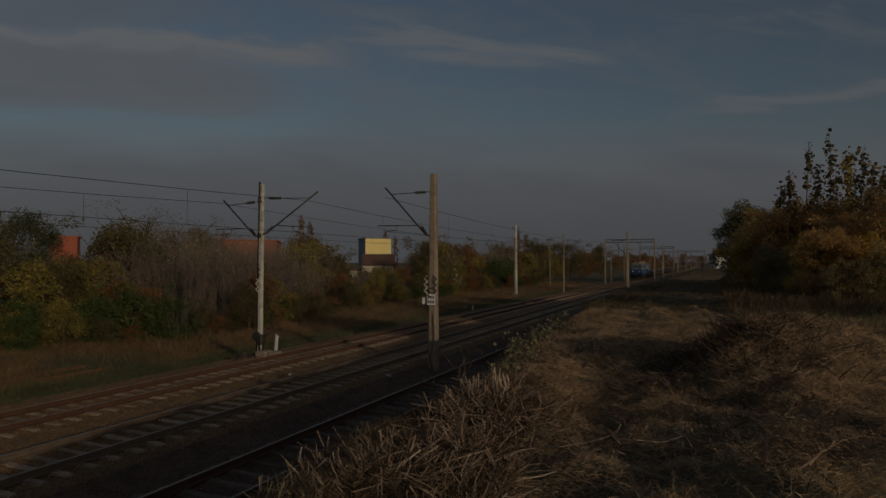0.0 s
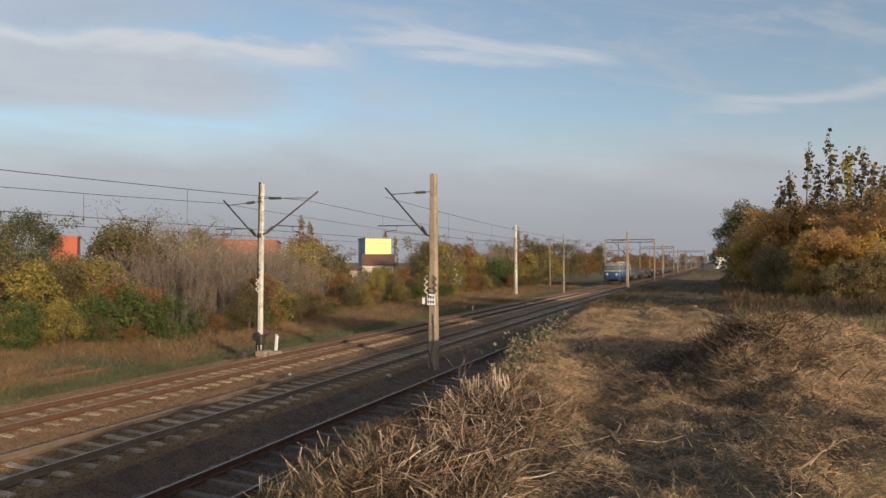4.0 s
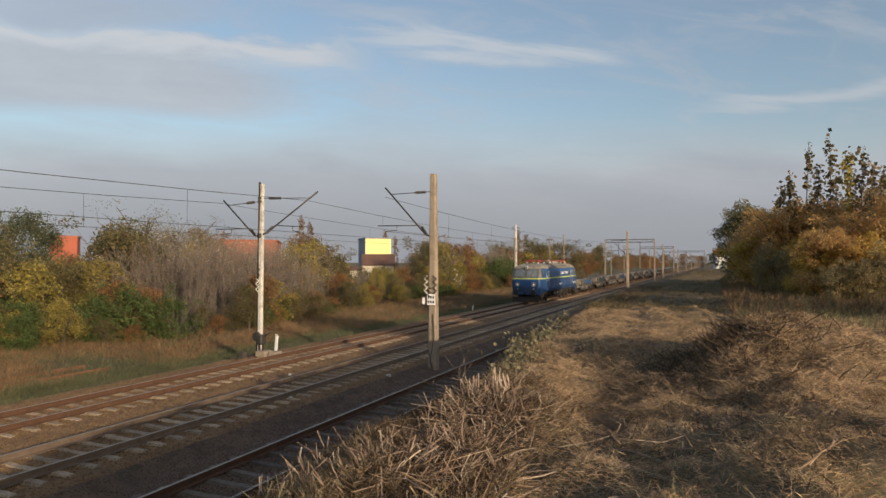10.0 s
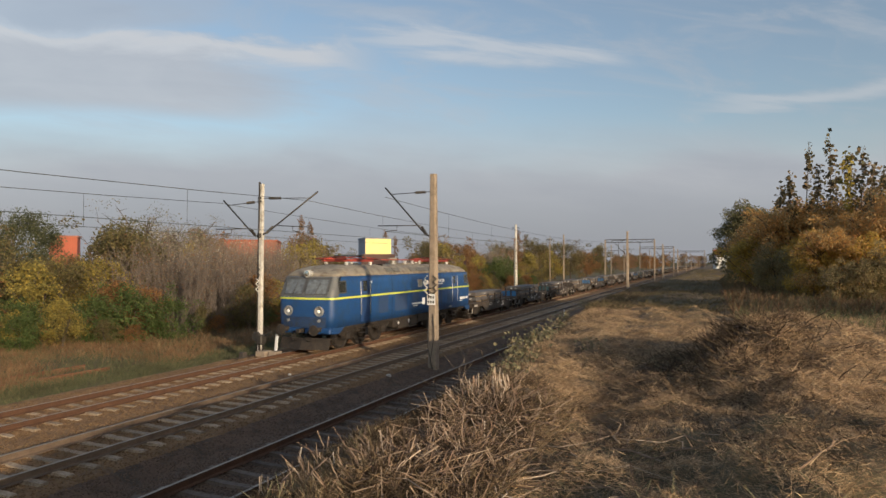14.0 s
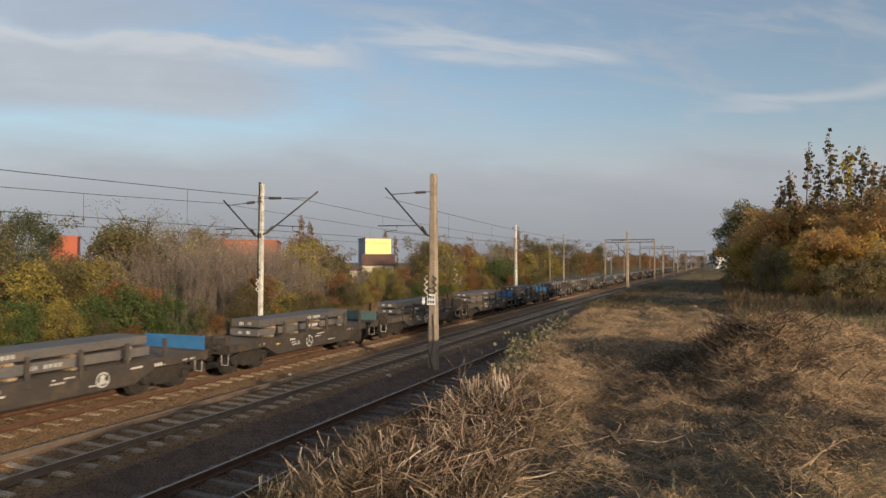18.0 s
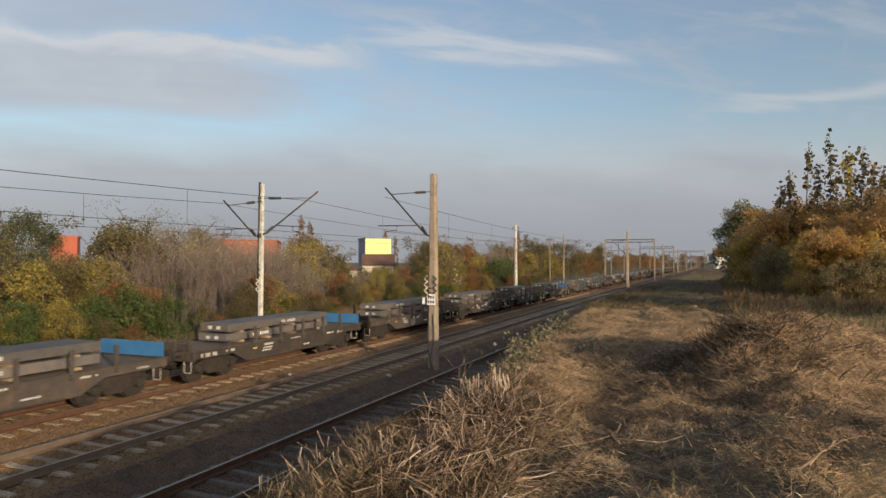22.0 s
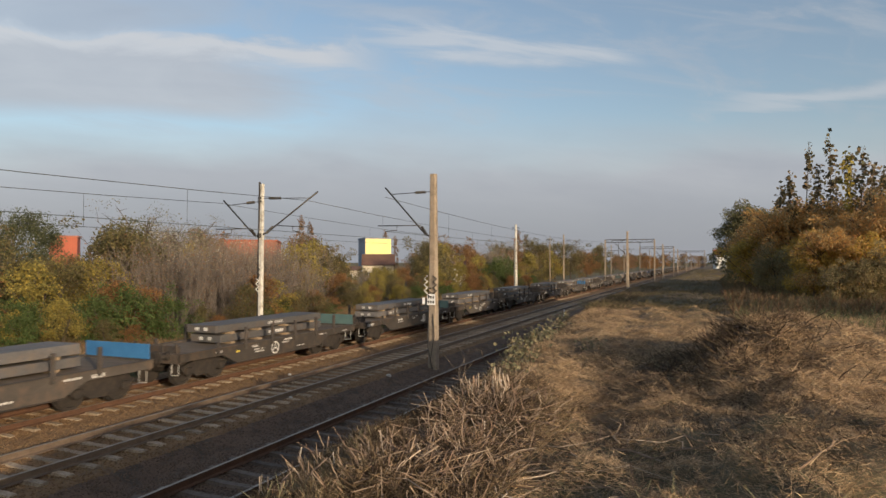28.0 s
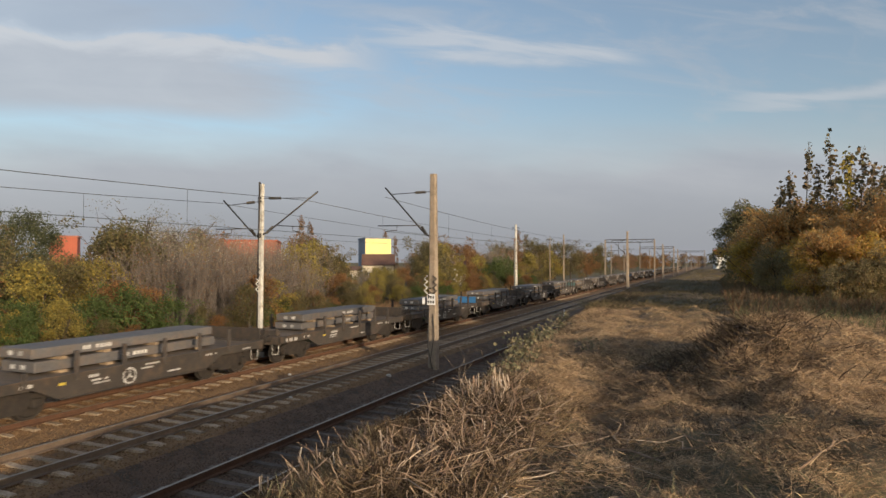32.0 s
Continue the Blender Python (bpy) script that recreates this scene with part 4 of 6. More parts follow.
def make_wagon(end_mat, end_label, style, label):
    w = thing("flat_wagon", label, "wagon", "freight wagons")
    L = WAGON_LEN
    F = 0.24
    part("floor", box(-1.28, 1.28, F + 0.06, L - 0.06, 1.0, 1.085), M["plank"], w, "worn plank floor")
    sill = [(F, 1.12), (L, 1.12), (L, 0.86), (9.0, 0.86), (8.3, 0.52), (2.9, 0.52), (2.2, 0.86), (F, 0.86)]
    for s in (-1, 1):
        part("side_sill", poly_prism(sill, s * 1.36 - 0.05, s * 1.36 + 0.05), M["wagon_grey"], w, "fish-bellied side sill")
        part("sill_flange", box(s * 1.39 - 0.07, s * 1.39 + 0.07, F, L, 1.115, 1.142), M["wagon_grey"], w)
        part("sill_flange", box(s * 1.39 - 0.07, s * 1.39 + 0.07, 2.95, 8.25, 0.49, 0.515), M["wagon_grey"], w)
        for k, y in enumerate(STAKES):
            z1 = 1.74 if 2.4 < y < 9.6 else 1.34
            part("stake", box(s * 1.43 - 0.05, s * 1.43 + 0.05, y - 0.055, y + 0.055, 0.94, z1, 0.012), M["stake"], w)
        rs = np.random.RandomState(style * 7 + s + 3)
        for y, wd, z, h in ((0.5, 0.9, 0.90, 0.13), (1.75, 0.45, 0.94, 0.09), (3.85, 0.55, 0.93, 0.08), (3.85, 0.75, 0.82, 0.05), (3.85, 0.6, 0.73, 0.05), (5.6, 0.75, 1.0, 0.05), (5.6, 0.5, 0.90, 0.05),
                            (6.6, 0.55, 0.66, 0.05), (7.0, 0.16, 0.80, 0.22), (8.2, 0.6, 0.94, 0.06), (9.0, 0.5, 0.90, 0.10), (10.0, 0.55, 0.92, 0.06)):
            if rs.uniform() < 0.82:
                y += rs.uniform(-0.12, 0.12)
                n = max(1, int(wd / 0.11))
                if h > 0.15:
                    part("label_plate", box(s * 1.412, s * 1.416, y, y + wd, z - 0.1, z - 0.1 + h), M["chalk"], w, "white label plate")
                    continue
                bm = bmesh.new()
                for q in range(n):
                    if rs.uniform() < 0.85:
                        box(s * 1.412, s * 1.415, y + 0.11 * q + 0.012, y + 0.11 * q + 0.095, z, z + h, bm=bm)
                if bm.verts:
                    part("marking", bm, M["chalk"], w, "faded white markings")
                else:
                    bm.free()
        if style != 2:
            bm = bmesh.new()
            cy, cz, r = (5.15, 0.78, 0.24) if style == 0 else (7.15, 0.80, 0.22)
            n = 20
            for a0, a1 in zip([2 * math.pi * k / n for k in range(n)], [2 * math.pi * (k + 1) / n for k in range(n)]):
                bm.faces.new([bm.verts.new((s * 1.416, cy + q * math.cos(a), cz + q * math.sin(a))) for q, a in ((r, a0), (r, a1), (r * 0.82, a1), (r * 0.82, a0))])
            for k in range(3):
                a = math.pi / 2 + k * 2.094
                u, v = Vector((0, math.cos(a), math.sin(a))), Vector((0, -math.sin(a), math.cos(a)))
                c0 = Vector((s * 1.416, cy, cz))
                bm.faces.new([bm.verts.new(c0 + q) for q in (v * 0.02, u * r * 0.85 + v * 0.02, u * r * 0.85 - v * 0.02, -v * 0.02)])
            part("emblem", bm, M["chalk"], w, "white ring emblem with three spokes")
        if style != 1:
            part("marking", box(s * 1.412, s * 1.416, 2.9 + style * 0.2, 3.1 + style * 0.2, 0.86, 0.93), M["yellow_paint"], w, "yellow mark")
    for front in (True, False):
        def yy(y):
            return y + F if front else L - y
        part("end_beam", box(-1.36, 1.36, min(yy(0), yy(0.14)), max(yy(0), yy(0.14)), 0.80, 1.13, 0.015), M["wagon_grey"], w)
        b0, b1 = min(yy(0.07), yy(0.12)), max(yy(0.07), yy(0.12))
        if front:
            board = part("end_board", box(-1.30, 1.30, b0, b1, 1.15, 1.38), M["stake"], w, "low dark end board")
            for x in (-1.2, -0.6, 0, 0.6, 1.2):
                part("rib", box(x - 0.04, x + 0.04, b0 - 0.05, b0 + 0.001, 1.14, 1.46), M["wagon_grey"], board)
        else:
            board = part("end_board", box(-1.34, 1.34, b0, b1, 1.15, 1.60), end_mat, w, end_label)
            for x in (-1.2, -0.4, 0.4, 1.2):
                part("rib", box(x - 0.03, x + 0.03, b1 - 0.001, b1 + 0.04, 1.14, 1.60), end_mat, board)
        for x in (-0.875, 0.875):
            part("buffer", lathe([(0.16, 0.05), (0.13, -0.08), (0.075, -0.10), (0.075, -0.41), (0.22, -0.43), (0.23, -0.47), (0.19, -0.49)], 14, "y"), M["grime"], w,
                 at=pose(x, yy(0.0), 1.05, 0, 0, 0 if front else 180))
        part("coupling_hook", box(-0.05, 0.05, min(yy(-0.33), yy(0)), max(yy(-0.33), yy(0)), 0.98, 1.08, 0.015), M["grime"], w)
        child("brake_hose", tube("brake_hose", [(0.35, yy(0.0), 0.95), (0.33, yy(-0.18), 0.80), (0.2, yy(-0.28), 0.62)], 0.025, M["grime"], 5), w)
        for s in (-1, 1):
            child("shunter_step", tube("shunter_step", [(s * 1.25, yy(0.1), 0.85), (s * 1.25, yy(0.1), 0.42), (s * 0.95, yy(0.1), 0.42), (s * 0.95, yy(0.1), 0.85)], 0.018, M["pale_metal"], 4), w)
        c = yy((AXLES[0] + AXLES[1]) / 2)
        for s in (-1, 1):
            part("bogie_frame", poly_prism([(c - 1.15, 0.62), (c - 0.95, 0.42), (c - 0.6, 0.42), (c - 0.4, 0.26), (c + 0.4, 0.26), (c + 0.6, 0.42), (c + 0.95, 0.42), (c + 1.15, 0.62), (c + 0.5, 0.78), (c - 0.5, 0.78)],
                                           s * 1.0 - 0.06, s * 1.0 + 0.06), M["grime"], w)
            for dy in (-0.78, 0.78):
                part("axle_box", box(s * 1.06 - 0.09, s * 1.06 + 0.09, c + dy - 0.13, c + dy + 0.13, 0.34, 0.60, 0.03), M["grime"], w)
        part("bolster", box(-0.95, 0.95, c - 0.18, c + 0.18, 0.6, 0.95), M["grime"], w)
        for dy in (-0.78, 0.78):
            child("wheelset", wagon_wheel, w, at=pose(0, c + dy, 0.46))
    part("brake_reservoir", lathe([(0.05, 4.6), (0.19, 4.66), (0.19, 5.6), (0.05, 5.66)], 12, "y"), M["grime"], w, at=pose(0.5, 0, 0.75))
    part("centre_beam", box(-0.3, 0.3, 0.4, L - 0.2, 0.62, 0.995), M["grime"], w)
    return w


def make_load(seed):
    """Two layers of rolled steel slabs with timber packing between them."""
    rs = np.random.RandomState(seed)
    load = thing("steel_slab_load", "two dark steel slabs stacked on timber packing", "steel slabs", "slab loads")
    y0 = 2.75 + rs.uniform(-0.15, 0.2)
    y1 = 9.5 + rs.uniform(-0.3, 0.2)
    zz, half = 1.087, rs.uniform(0.62, 0.72)
    for layer in range(2):
        for y in (3.5, 5.0, 6.8, 8.6):
            part("packing_timber", box(-half - rs.uniform(0, 0.1), half + rs.uniform(0.02, 0.2), y - 0.11, y + 0.11, zz, zz + 0.075), M["timber"], load, "raw timber packing")
        zz += 0.075
        th = rs.uniform(0.27, 0.31)
        sh = rs.uniform(-0.05, 0.05)
        a, b = y0 + rs.uniform(-0.15, 0.15), y1 + rs.uniform(-0.15, 0.15)
        part("slab", box(-half + sh, half + sh, a, b, zz, zz + th, 0.02), M["slab"], load)
        if rs.uniform() < 0.7:
            bm = bmesh.new()
            ya = rs.uniform(3.5, 6.5)
            for q in range(7):
                if q != 2:
                    box(half + sh + 0.001, half + sh + 0.004, ya + 0.14 * q, ya + 0.14 * q + 0.10, zz + 0.09, zz + 0.20, bm=bm)
            part("chalk_marking", bm, M["chalk"], load, "chalked figures")
        for s in (-1, 1):
            part("slab_mark", box(s * 0.2 + sh - 0.09, s * 0.2 + sh + 0.09, a - 0.003, a - 0.001, zz + 0.08, zz + 0.2), M["chalk"], load)
        zz += th
    return load


BLUE_END, TEAL_END = (M["end_blue"], "end board painted blue inside"), (M["end_teal"], "end board painted faded green inside")
DARK_END = (M["wagon_grey"], "low dark end board")
protos = {}
for key, (em, el), label in (("blue", BLUE_END, "dark flat wagon with stakes and a blue end board"), ("teal", TEAL_END, "dark flat wagon with stakes and a faded green end board"),
                             ("dark", DARK_END, "dark brown flat wagon with stakes and low end boards")):
    for style in (0, 1, 2):
        protos[key, style] = None
load_protos = [make_load(400 + k) for k in range(6)]
ENDS = {0: "blue", 1: "teal", 3: "blue", 4: "blue", 8: "blue", 9: "teal", 10: "teal", 14: "blue", 17: "teal", 22: "blue", 27: "blue", 33: "teal"}
look_of = dict(blue=(BLUE_END, "dark flat wagon with stakes and a blue end board"), teal=(TEAL_END, "dark flat wagon with stakes and a faded green end board"),
               dark=(DARK_END, "dark brown flat wagon with stakes and low end boards"))
used_loads = set()
for k in range(WAGONS):
    key, style = ENDS.get(k, "dark"), 1 if k in (0, 7, 10, 16, 21, 25, 30, 36) else 2 if k in (4, 8, 13, 19, 28) else 0
    behind = LOCO_LEN + 0.75 + WAGON_PITCH * k
    if protos[key, style] is None:
        (em, el), label = look_of[key]
        protos[key, style] = ob = make_wagon(em, el, style, label)
    else:
        ob = copy_thing(protos[key, style], pose(XA, behind, 0))
    moving.append((ob, behind - 0.2))
    j = (k * 5 + 1) % 6
    if j in used_loads:
        ld = copy_thing(load_protos[j], pose(XA, behind, 0))
    else:
        used_loads.add(j)
        ld = load_protos[j]
    moving.append((ld, behind - 0.2))


# ---- plants ----
def leaves_at(rng, pts, size, droop=0.0, narrow=0.62):
    """Four-cornered leaves, each turned its own way, at the points."""
    n = len(pts)
    u = rng.normal(size=(n, 3))
    u[:, 2] = u[:, 2] * 0.7 - droop
    u /= np.linalg.norm(u, axis=1)[:, None]
    w = np.cross(u, rng.normal(size=(n, 3)))
    w /= np.linalg.norm(w, axis=1)[:, None] + 1e-6
    s = (size * rng.uniform(0.6, 1.35, n))[:, None]
    p = np.asarray(pts)
    return np.stack([p, p + u * s * 0.55 + w * s * narrow * 0.5, p + u * s, p + u * s * 0.45 - w * s * narrow * 0.5], 1)


def blob_points(rng, n, blobs, shell=0.55):
    """Points in the outer part of a cloud of ellipsoids (x, y, z, rx, ry, rz)."""
    b = np.asarray(blobs, float)
    vol = (b[:, 3] * b[:, 4] + b[:, 5] * b[:, 3])
    k = rng.choice(len(b), n, p=vol / vol.sum())
    d = rng.normal(size=(n, 3))
    d /= np.linalg.norm(d, axis=1)[:, None]
    r = shell + (1 - shell) * rng.uniform(0, 1, n) ** 0.7
    r *= 1 + 0.16 * rng.normal(size=n)
    return b[k, :3] + d * r[:, None] * b[k, 3:]


def limbs(rng, height, radius, spread, n, lean=0.1, stem=0.35, mat=None, twigs=2):
    """A tapered trunk with rising limbs and twigs. Gives the mesh and the limbs' ends."""
    v, f, ends = [], [], []
    top = Vector((rng.normal() * lean * height, rng.normal() * lean * height, height * 0.9))
    trunk = [Vector((0, 0, -0.25)), Vector((0, 0, 0.15))] + [top * q + Vector((rng.normal(), rng.normal(), 0)) * 0.02 * height for q in (0.3, 0.6, 1.0)]
    tube_into(v, f, trunk, [radius * 1.25, radius, radius * 0.8, radius * 0.5, radius * 0.12], 7)
    for i in range(n):
        q = stem + (0.95 - stem) * (i + rng.uniform()) / n
        p0 = top * q
        a = rng.uniform(0, 6.28)
        out = spread * (1.15 - 0.7 * q) * rng.uniform(0.6, 1.1)
        p1 = p0 + Vector((math.cos(a) * out * 0.5, math.sin(a) * out * 0.5, out * rng.uniform(0.3, 0.7)))
        p2 = p1 + Vector((math.cos(a) * out * 0.5, math.sin(a) * out * 0.5, out * rng.uniform(0.1, 0.6)))
        tube_into(v, f, [p0, p1, p2], [radius * 0.38, radius * 0.22, radius * 0.05], 4, False)
        ends += [p1, p2]
        for _ in range(twigs):
            s = p1.lerp(p2, rng.uniform(0, 0.9))
            e = s + Vector((rng.normal(), rng.normal(), abs(rng.normal()) + 0.2)) * out * 0.28
            tube_into(v, f, [s, e], [radius * 0.12, radius * 0.03], 3, False)
            ends.append(e)
    return mesh_of("trunk", v, f, mat or M["bark"], smooth=True), ends


def make_tree(name, label, category, seed, height, width, mat, n=3000, leaf=0.16, radius=None, stem=0.3, group="", clumps=26, tall=1.0, limb_n=9, droop=0.15):
    rng = np.random.RandomState(seed)
    root = thing(name, label, category, group)
    me, ends = limbs(rng, height, radius or height * 0.022, width * 0.55, limb_n, stem=stem)
    child("trunk", me, root)
    blobs = []
    for i in range(clumps):
        q = rng.uniform(stem * 0.8, 1.0)
        w = width * 0.5 * (1 - 0.75 * max(0, (q - 0.55) / 0.45) ** 1.6) * (0.55 + 0.45 * min(1, q / 0.4))
        a, r = rng.uniform(0, 6.28), w * rng.uniform(0.25, 1) ** 0.6
        s = width * rng.uniform(0.10, 0.2)
        blobs.append((math.cos(a) * r, math.sin(a) * r, q * height, s, s, s * rng.uniform(0.6, 1.0) * tall))
    for e in ends[::2]:
        s = width * rng.uniform(0.07, 0.13)
        blobs.append((*e, s, s, s * 0.8))
    pts = blob_points(rng, n, blobs)
    pts = pts[pts[:, 2] > 0.15]
    child("crown", quads("crown", leaves_at(rng, pts, leaf, droop), mat), root)
    return root


def make_thicket(name, label, seed, height, width, mat, stems=110, n=500, leaf=0.12, group=""):
    """A leggy shrub of many thin upright stems with few leaves left."""
    rng = np.random.RandomState(seed)
    root = thing(name, label, "shrub", group)
    v, f, tips = [], [], []
    for i in range(stems):
        a, r = rng.uniform(0, 6.28), width * 0.38 * math.sqrt(rng.uniform())
        b = Vector((math.cos(a) * r, math.sin(a) * r, -0.2))
        h = height * rng.uniform(0.6, 1.05) * (1 - 0.25 * (r / (width * 0.38)) ** 2)
        lean = Vector((math.cos(a), math.sin(a), 0)) * r * 0.45 + Vector((rng.normal(), rng.normal(), 0)) * 0.14 * height
        mid, tip = b + lean * 0.4 + Vector((0, 0, h * 0.5)), b + lean + Vector((0, 0, h))
        tube_into(v, f, [b, mid, tip], [0.020, 0.013, 0.004], 3, False)
        tips.append(tip)
        for _ in range(4):
            s = mid.lerp(tip, rng.uniform(-0.3, 0.9))
            e = s + Vector((rng.normal() * 0.3, rng.normal() * 0.3, rng.uniform(0.3, 0.9)))
            tube_into(v, f, [s, e], [0.012, 0.004], 3, False)
            tips.append(e)
    child("brushwood", mesh_of("brushwood", v, f, M["twig"]), root)
    t = np.array([tuple(p) for p in tips])
    pts = t[rng.randint(0, len(t), n)] + rng.normal(size=(n, 3)) * (0.22, 0.22, 0.3) - (0, 0, 0.2)
    child("foliage", quads("foliage", leaves_at(rng, pts, leaf, 0.2), mat), root)
    return root


M.update(
    hedge_orange=leafy("hedge_orange", [(0.50, 0.26, 0.11), (0.70, 0.41, 0.14), (0.48, 0.32, 0.14), (0.36, 0.31, 0.16)], 0.65, 0.42),
    hedge_yellow=leafy("hedge_yellow", [(0.46, 0.32, 0.08), (0.64, 0.43, 0.10), (0.36, 0.28, 0.10)], 0.65, 0.42),
    hedge_olive=leafy("hedge_olive", [(0.25, 0.225, 0.115), (0.34, 0.28, 0.14), (0.40, 0.28, 0.15)], 0.65, 0.42),
    leaf_dusk=leafy("leaf_dusk", [(0.12, 0.125, 0.068), (0.18, 0.175, 0.092), (0.24, 0.19, 0.095)]),
    leaf_green=leafy("leaf_green", [(0.06, 0.095, 0.032), (0.10, 0.145, 0.045), (0.15, 0.17, 0.06)]),
    leaf_olive=leafy("leaf_olive", [(0.085, 0.082, 0.04), (0.15, 0.135, 0.06), (0.22, 0.175, 0.075), (0.12, 0.085, 0.048)]),
    leaf_yellow=leafy("leaf_yellow", [(0.19, 0.17, 0.055), (0.42, 0.31, 0.07), (0.30, 0.25, 0.07), (0.17, 0.16, 0.06)]),
    leaf_orange=leafy("leaf_orange", [(0.19, 0.10, 0.05), (0.34, 0.175, 0.068), (0.26, 0.13, 0.06), (0.16, 0.12, 0.055)]),
    leaf_brown=leafy("leaf_brown", [(0.17, 0.115, 0.07), (0.27, 0.175, 0.10), (0.20, 0.15, 0.095), (0.33, 0.15, 0.085)]),
    leaf_pale=leafy("leaf_pale", [(0.28, 0.255, 0.19), (0.42, 0.38, 0.29), (0.20, 0.185, 0.125)]),
)


def ground_z(x, y):
    return float(land(x, y))


def plant(proto, x, y, scale=1.0, turn=0.0, sink=0.0, squash=1.0):
    ob = copy_thing(proto, pose(x, y, ground_z(x, y) - sink, 0, 0, turn))
    ob.scale = (scale, scale, scale * squash)
    return ob


kinds = dict(
    olive=[make_tree("shrub", "olive green autumn shrub in the railway thicket", "shrub", 10 + i, 5.2, 5.6, M["leaf_olive"], 6400, 0.165, stem=0.12, group="thicket", limb_n=12) for i in range(2)],
    green=[make_tree("shrub", "dark green leafy bush at the thicket's edge", "shrub", 20 + i, 3.0, 4.2, M["leaf_green"], 5000, 0.15, stem=0.05, group="thicket", limb_n=10) for i in range(2)],
    yellow=[make_tree("shrub", "yellowing autumn shrub in the railway thicket", "shrub", 30 + i, 4.4, 4.4, M["leaf_yellow"], 5000, 0.16, stem=0.1, group="thicket") for i in range(2)],
    orange=[make_tree("shrub", "orange-brown autumn shrub in the railway thicket", "shrub", 40 + i, 4.0, 4.2, M["leaf_orange"], 4800, 0.16, stem=0.1, group="thicket") for i in range(2)],
    bare=[make_thicket("shrub", "leggy half-bare shrub of grey-brown upright stems", 50 + i, 6.0, 4.6, M["leaf_brown"], 150, 950, 0.11, "thicket") for i in range(2)],
    pale=[make_thicket("shrub", "half-bare shrub with pale seed heads", 54, 6.3, 4.6, M["leaf_pale"], 140, 1300, 0.12, "thicket")],
)
placed = {k: [False] * len(v) for k, v in kinds.items()}


def put(kind, i, x, y, scale=1.0, turn=0.0, squash=1.0):
    """The first use of a kind moves the shrub itself, later ones copy it."""
    i = i % len(kinds[kind])
    if 24.6 < math.degrees(math.atan2(-x, y)) < 32.4 and y > 45:
        # a low stretch, over which the houses behind look out
        scale = min(scale, (3.0 + 0.0104 * math.hypot(x, y)) / (dict(olive=5.2, green=3.0, yellow=4.4, orange=4.0, bare=6.0, pale=6.3)[kind] * 1.12))
    tall = dict(olive=5.2, green=3.0, yellow=4.4, orange=4.0, bare=6.0, pale=6.3)[kind] * 1.1
    bearing = math.degrees(math.atan2(-x, y))
    if 49.8 < bearing < 55.2 or (37.2 < bearing < 42.0 and kind not in ("bare", "pale")):
        # low growth before the warehouses
        scale = min(scale, (4.35 + 0.009 * math.hypot(x, y)) / tall)
    if 36.8 < bearing < 41.4 and kind in ("bare", "pale") and math.hypot(x, y) > 53:
        scale *= 0.94
    ob = kinds[kind][i]
    if placed[kind][i]:
        return plant(ob, x, y, scale, turn, 0, squash)
    placed[kind][i] = True
    ob.matrix_basis = pose(x, y, ground_z(x, y), 0, 0, turn)
    ob.scale = (scale, scale, scale * squash)
    return ob


rng = np.random.RandomState(77)


def edge_x(y):
    """Where the thicket beyond the tracks begins."""
    return float(np.interp(y, [5, 24, 28, 35, 44, 57, 73, 105, 150, 260], [-37, -36, -33, -30.5, -32, -34.5, -36, -36.5, -33, -26]))


# the thicket's front row, each clump where it grows
for kind, x, y, s in (("olive", -38, 19, 1.0), ("green", -36.5, 22.5, 0.8), ("yellow", -37, 26, 1.0), ("olive", -38.5, 29.0, 1.15), ("orange", -34.3, 29.5, 0.8), ("orange", -33.0, 31.0, 0.72), ("yellow", -34.0, 20.2, 0.72), ("green", -33.6, 23.0, 0.55), ("yellow", -33.4, 25.2, 0.55), ("yellow", -35.6, 21.0, 0.7), ("green", -35.0, 24.2, 0.7), ("yellow", -38.0, 31.5, 1.05), ("yellow", -41.5, 33.0, 1.2), ("yellow", -31.6, 41.5, 0.7), ("orange", -31.9, 40.6, 0.7), ("green", -33.8, 27.6, 0.75),
                      ("olive", -40.2, 35, 1.3), ("green", -32.6, 29.2, 0.9), ("green", -30.9, 30.6, 0.75), ("bare", -34.5, 34.5, 1.1), ("pale", -36.5, 37.5, 1.25), ("bare", -33, 38, 1.05), ("bare", -36, 41.5, 1.2),
                      ("orange", -31.0, 39.2, 0.85), ("green", -31.6, 43, 0.55), ("bare", -34.5, 45, 1.12), ("pale", -37.5, 47, 1.25), ("bare", -35, 49.5, 1.15), ("yellow", -38.5, 54, 1.35),
                      ("orange", -33.5, 50, 0.5), ("orange", -36.5, 59, 0.8), ("olive", -40, 63, 1.0), ("yellow", -37, 68, 0.75), ("yellow", -37.5, 73, 0.9), ("orange", -39, 79, 0.9),
                      ("yellow", -37.5, 86, 0.9), ("olive", -40, 91, 1.2), ("yellow", -38, 98, 1.0), ("orange", -39, 106, 1.0), ("green", -37.5, 115, 1.5), ("green", -38, 124, 1.6),
                      ("yellow", -37, 136, 1.4), ("olive", -38, 147, 1.7), ("yellow", -38, 160, 1.6), ("olive", -36, 176, 1.7), ("orange", -35, 195, 1.6), ("olive", -35, 220, 1.8)):
    put(kind, int(rng.randint(2)), x, y, s, rng.uniform(0, 360))
for k in range(46):
    y = 14 + 3.6 * k + rng.uniform(-1.5, 1.5)
    x = edge_x(y) - rng.uniform(5, 15)
    kind = ("olive", "yellow", "orange", "bare", "olive", "pale")[rng.randint(6)]
    put(kind, int(rng.randint(2)), x, y, rng.uniform(0.85, 1.25) * (1 + y / 300), rng.uniform(0, 360))

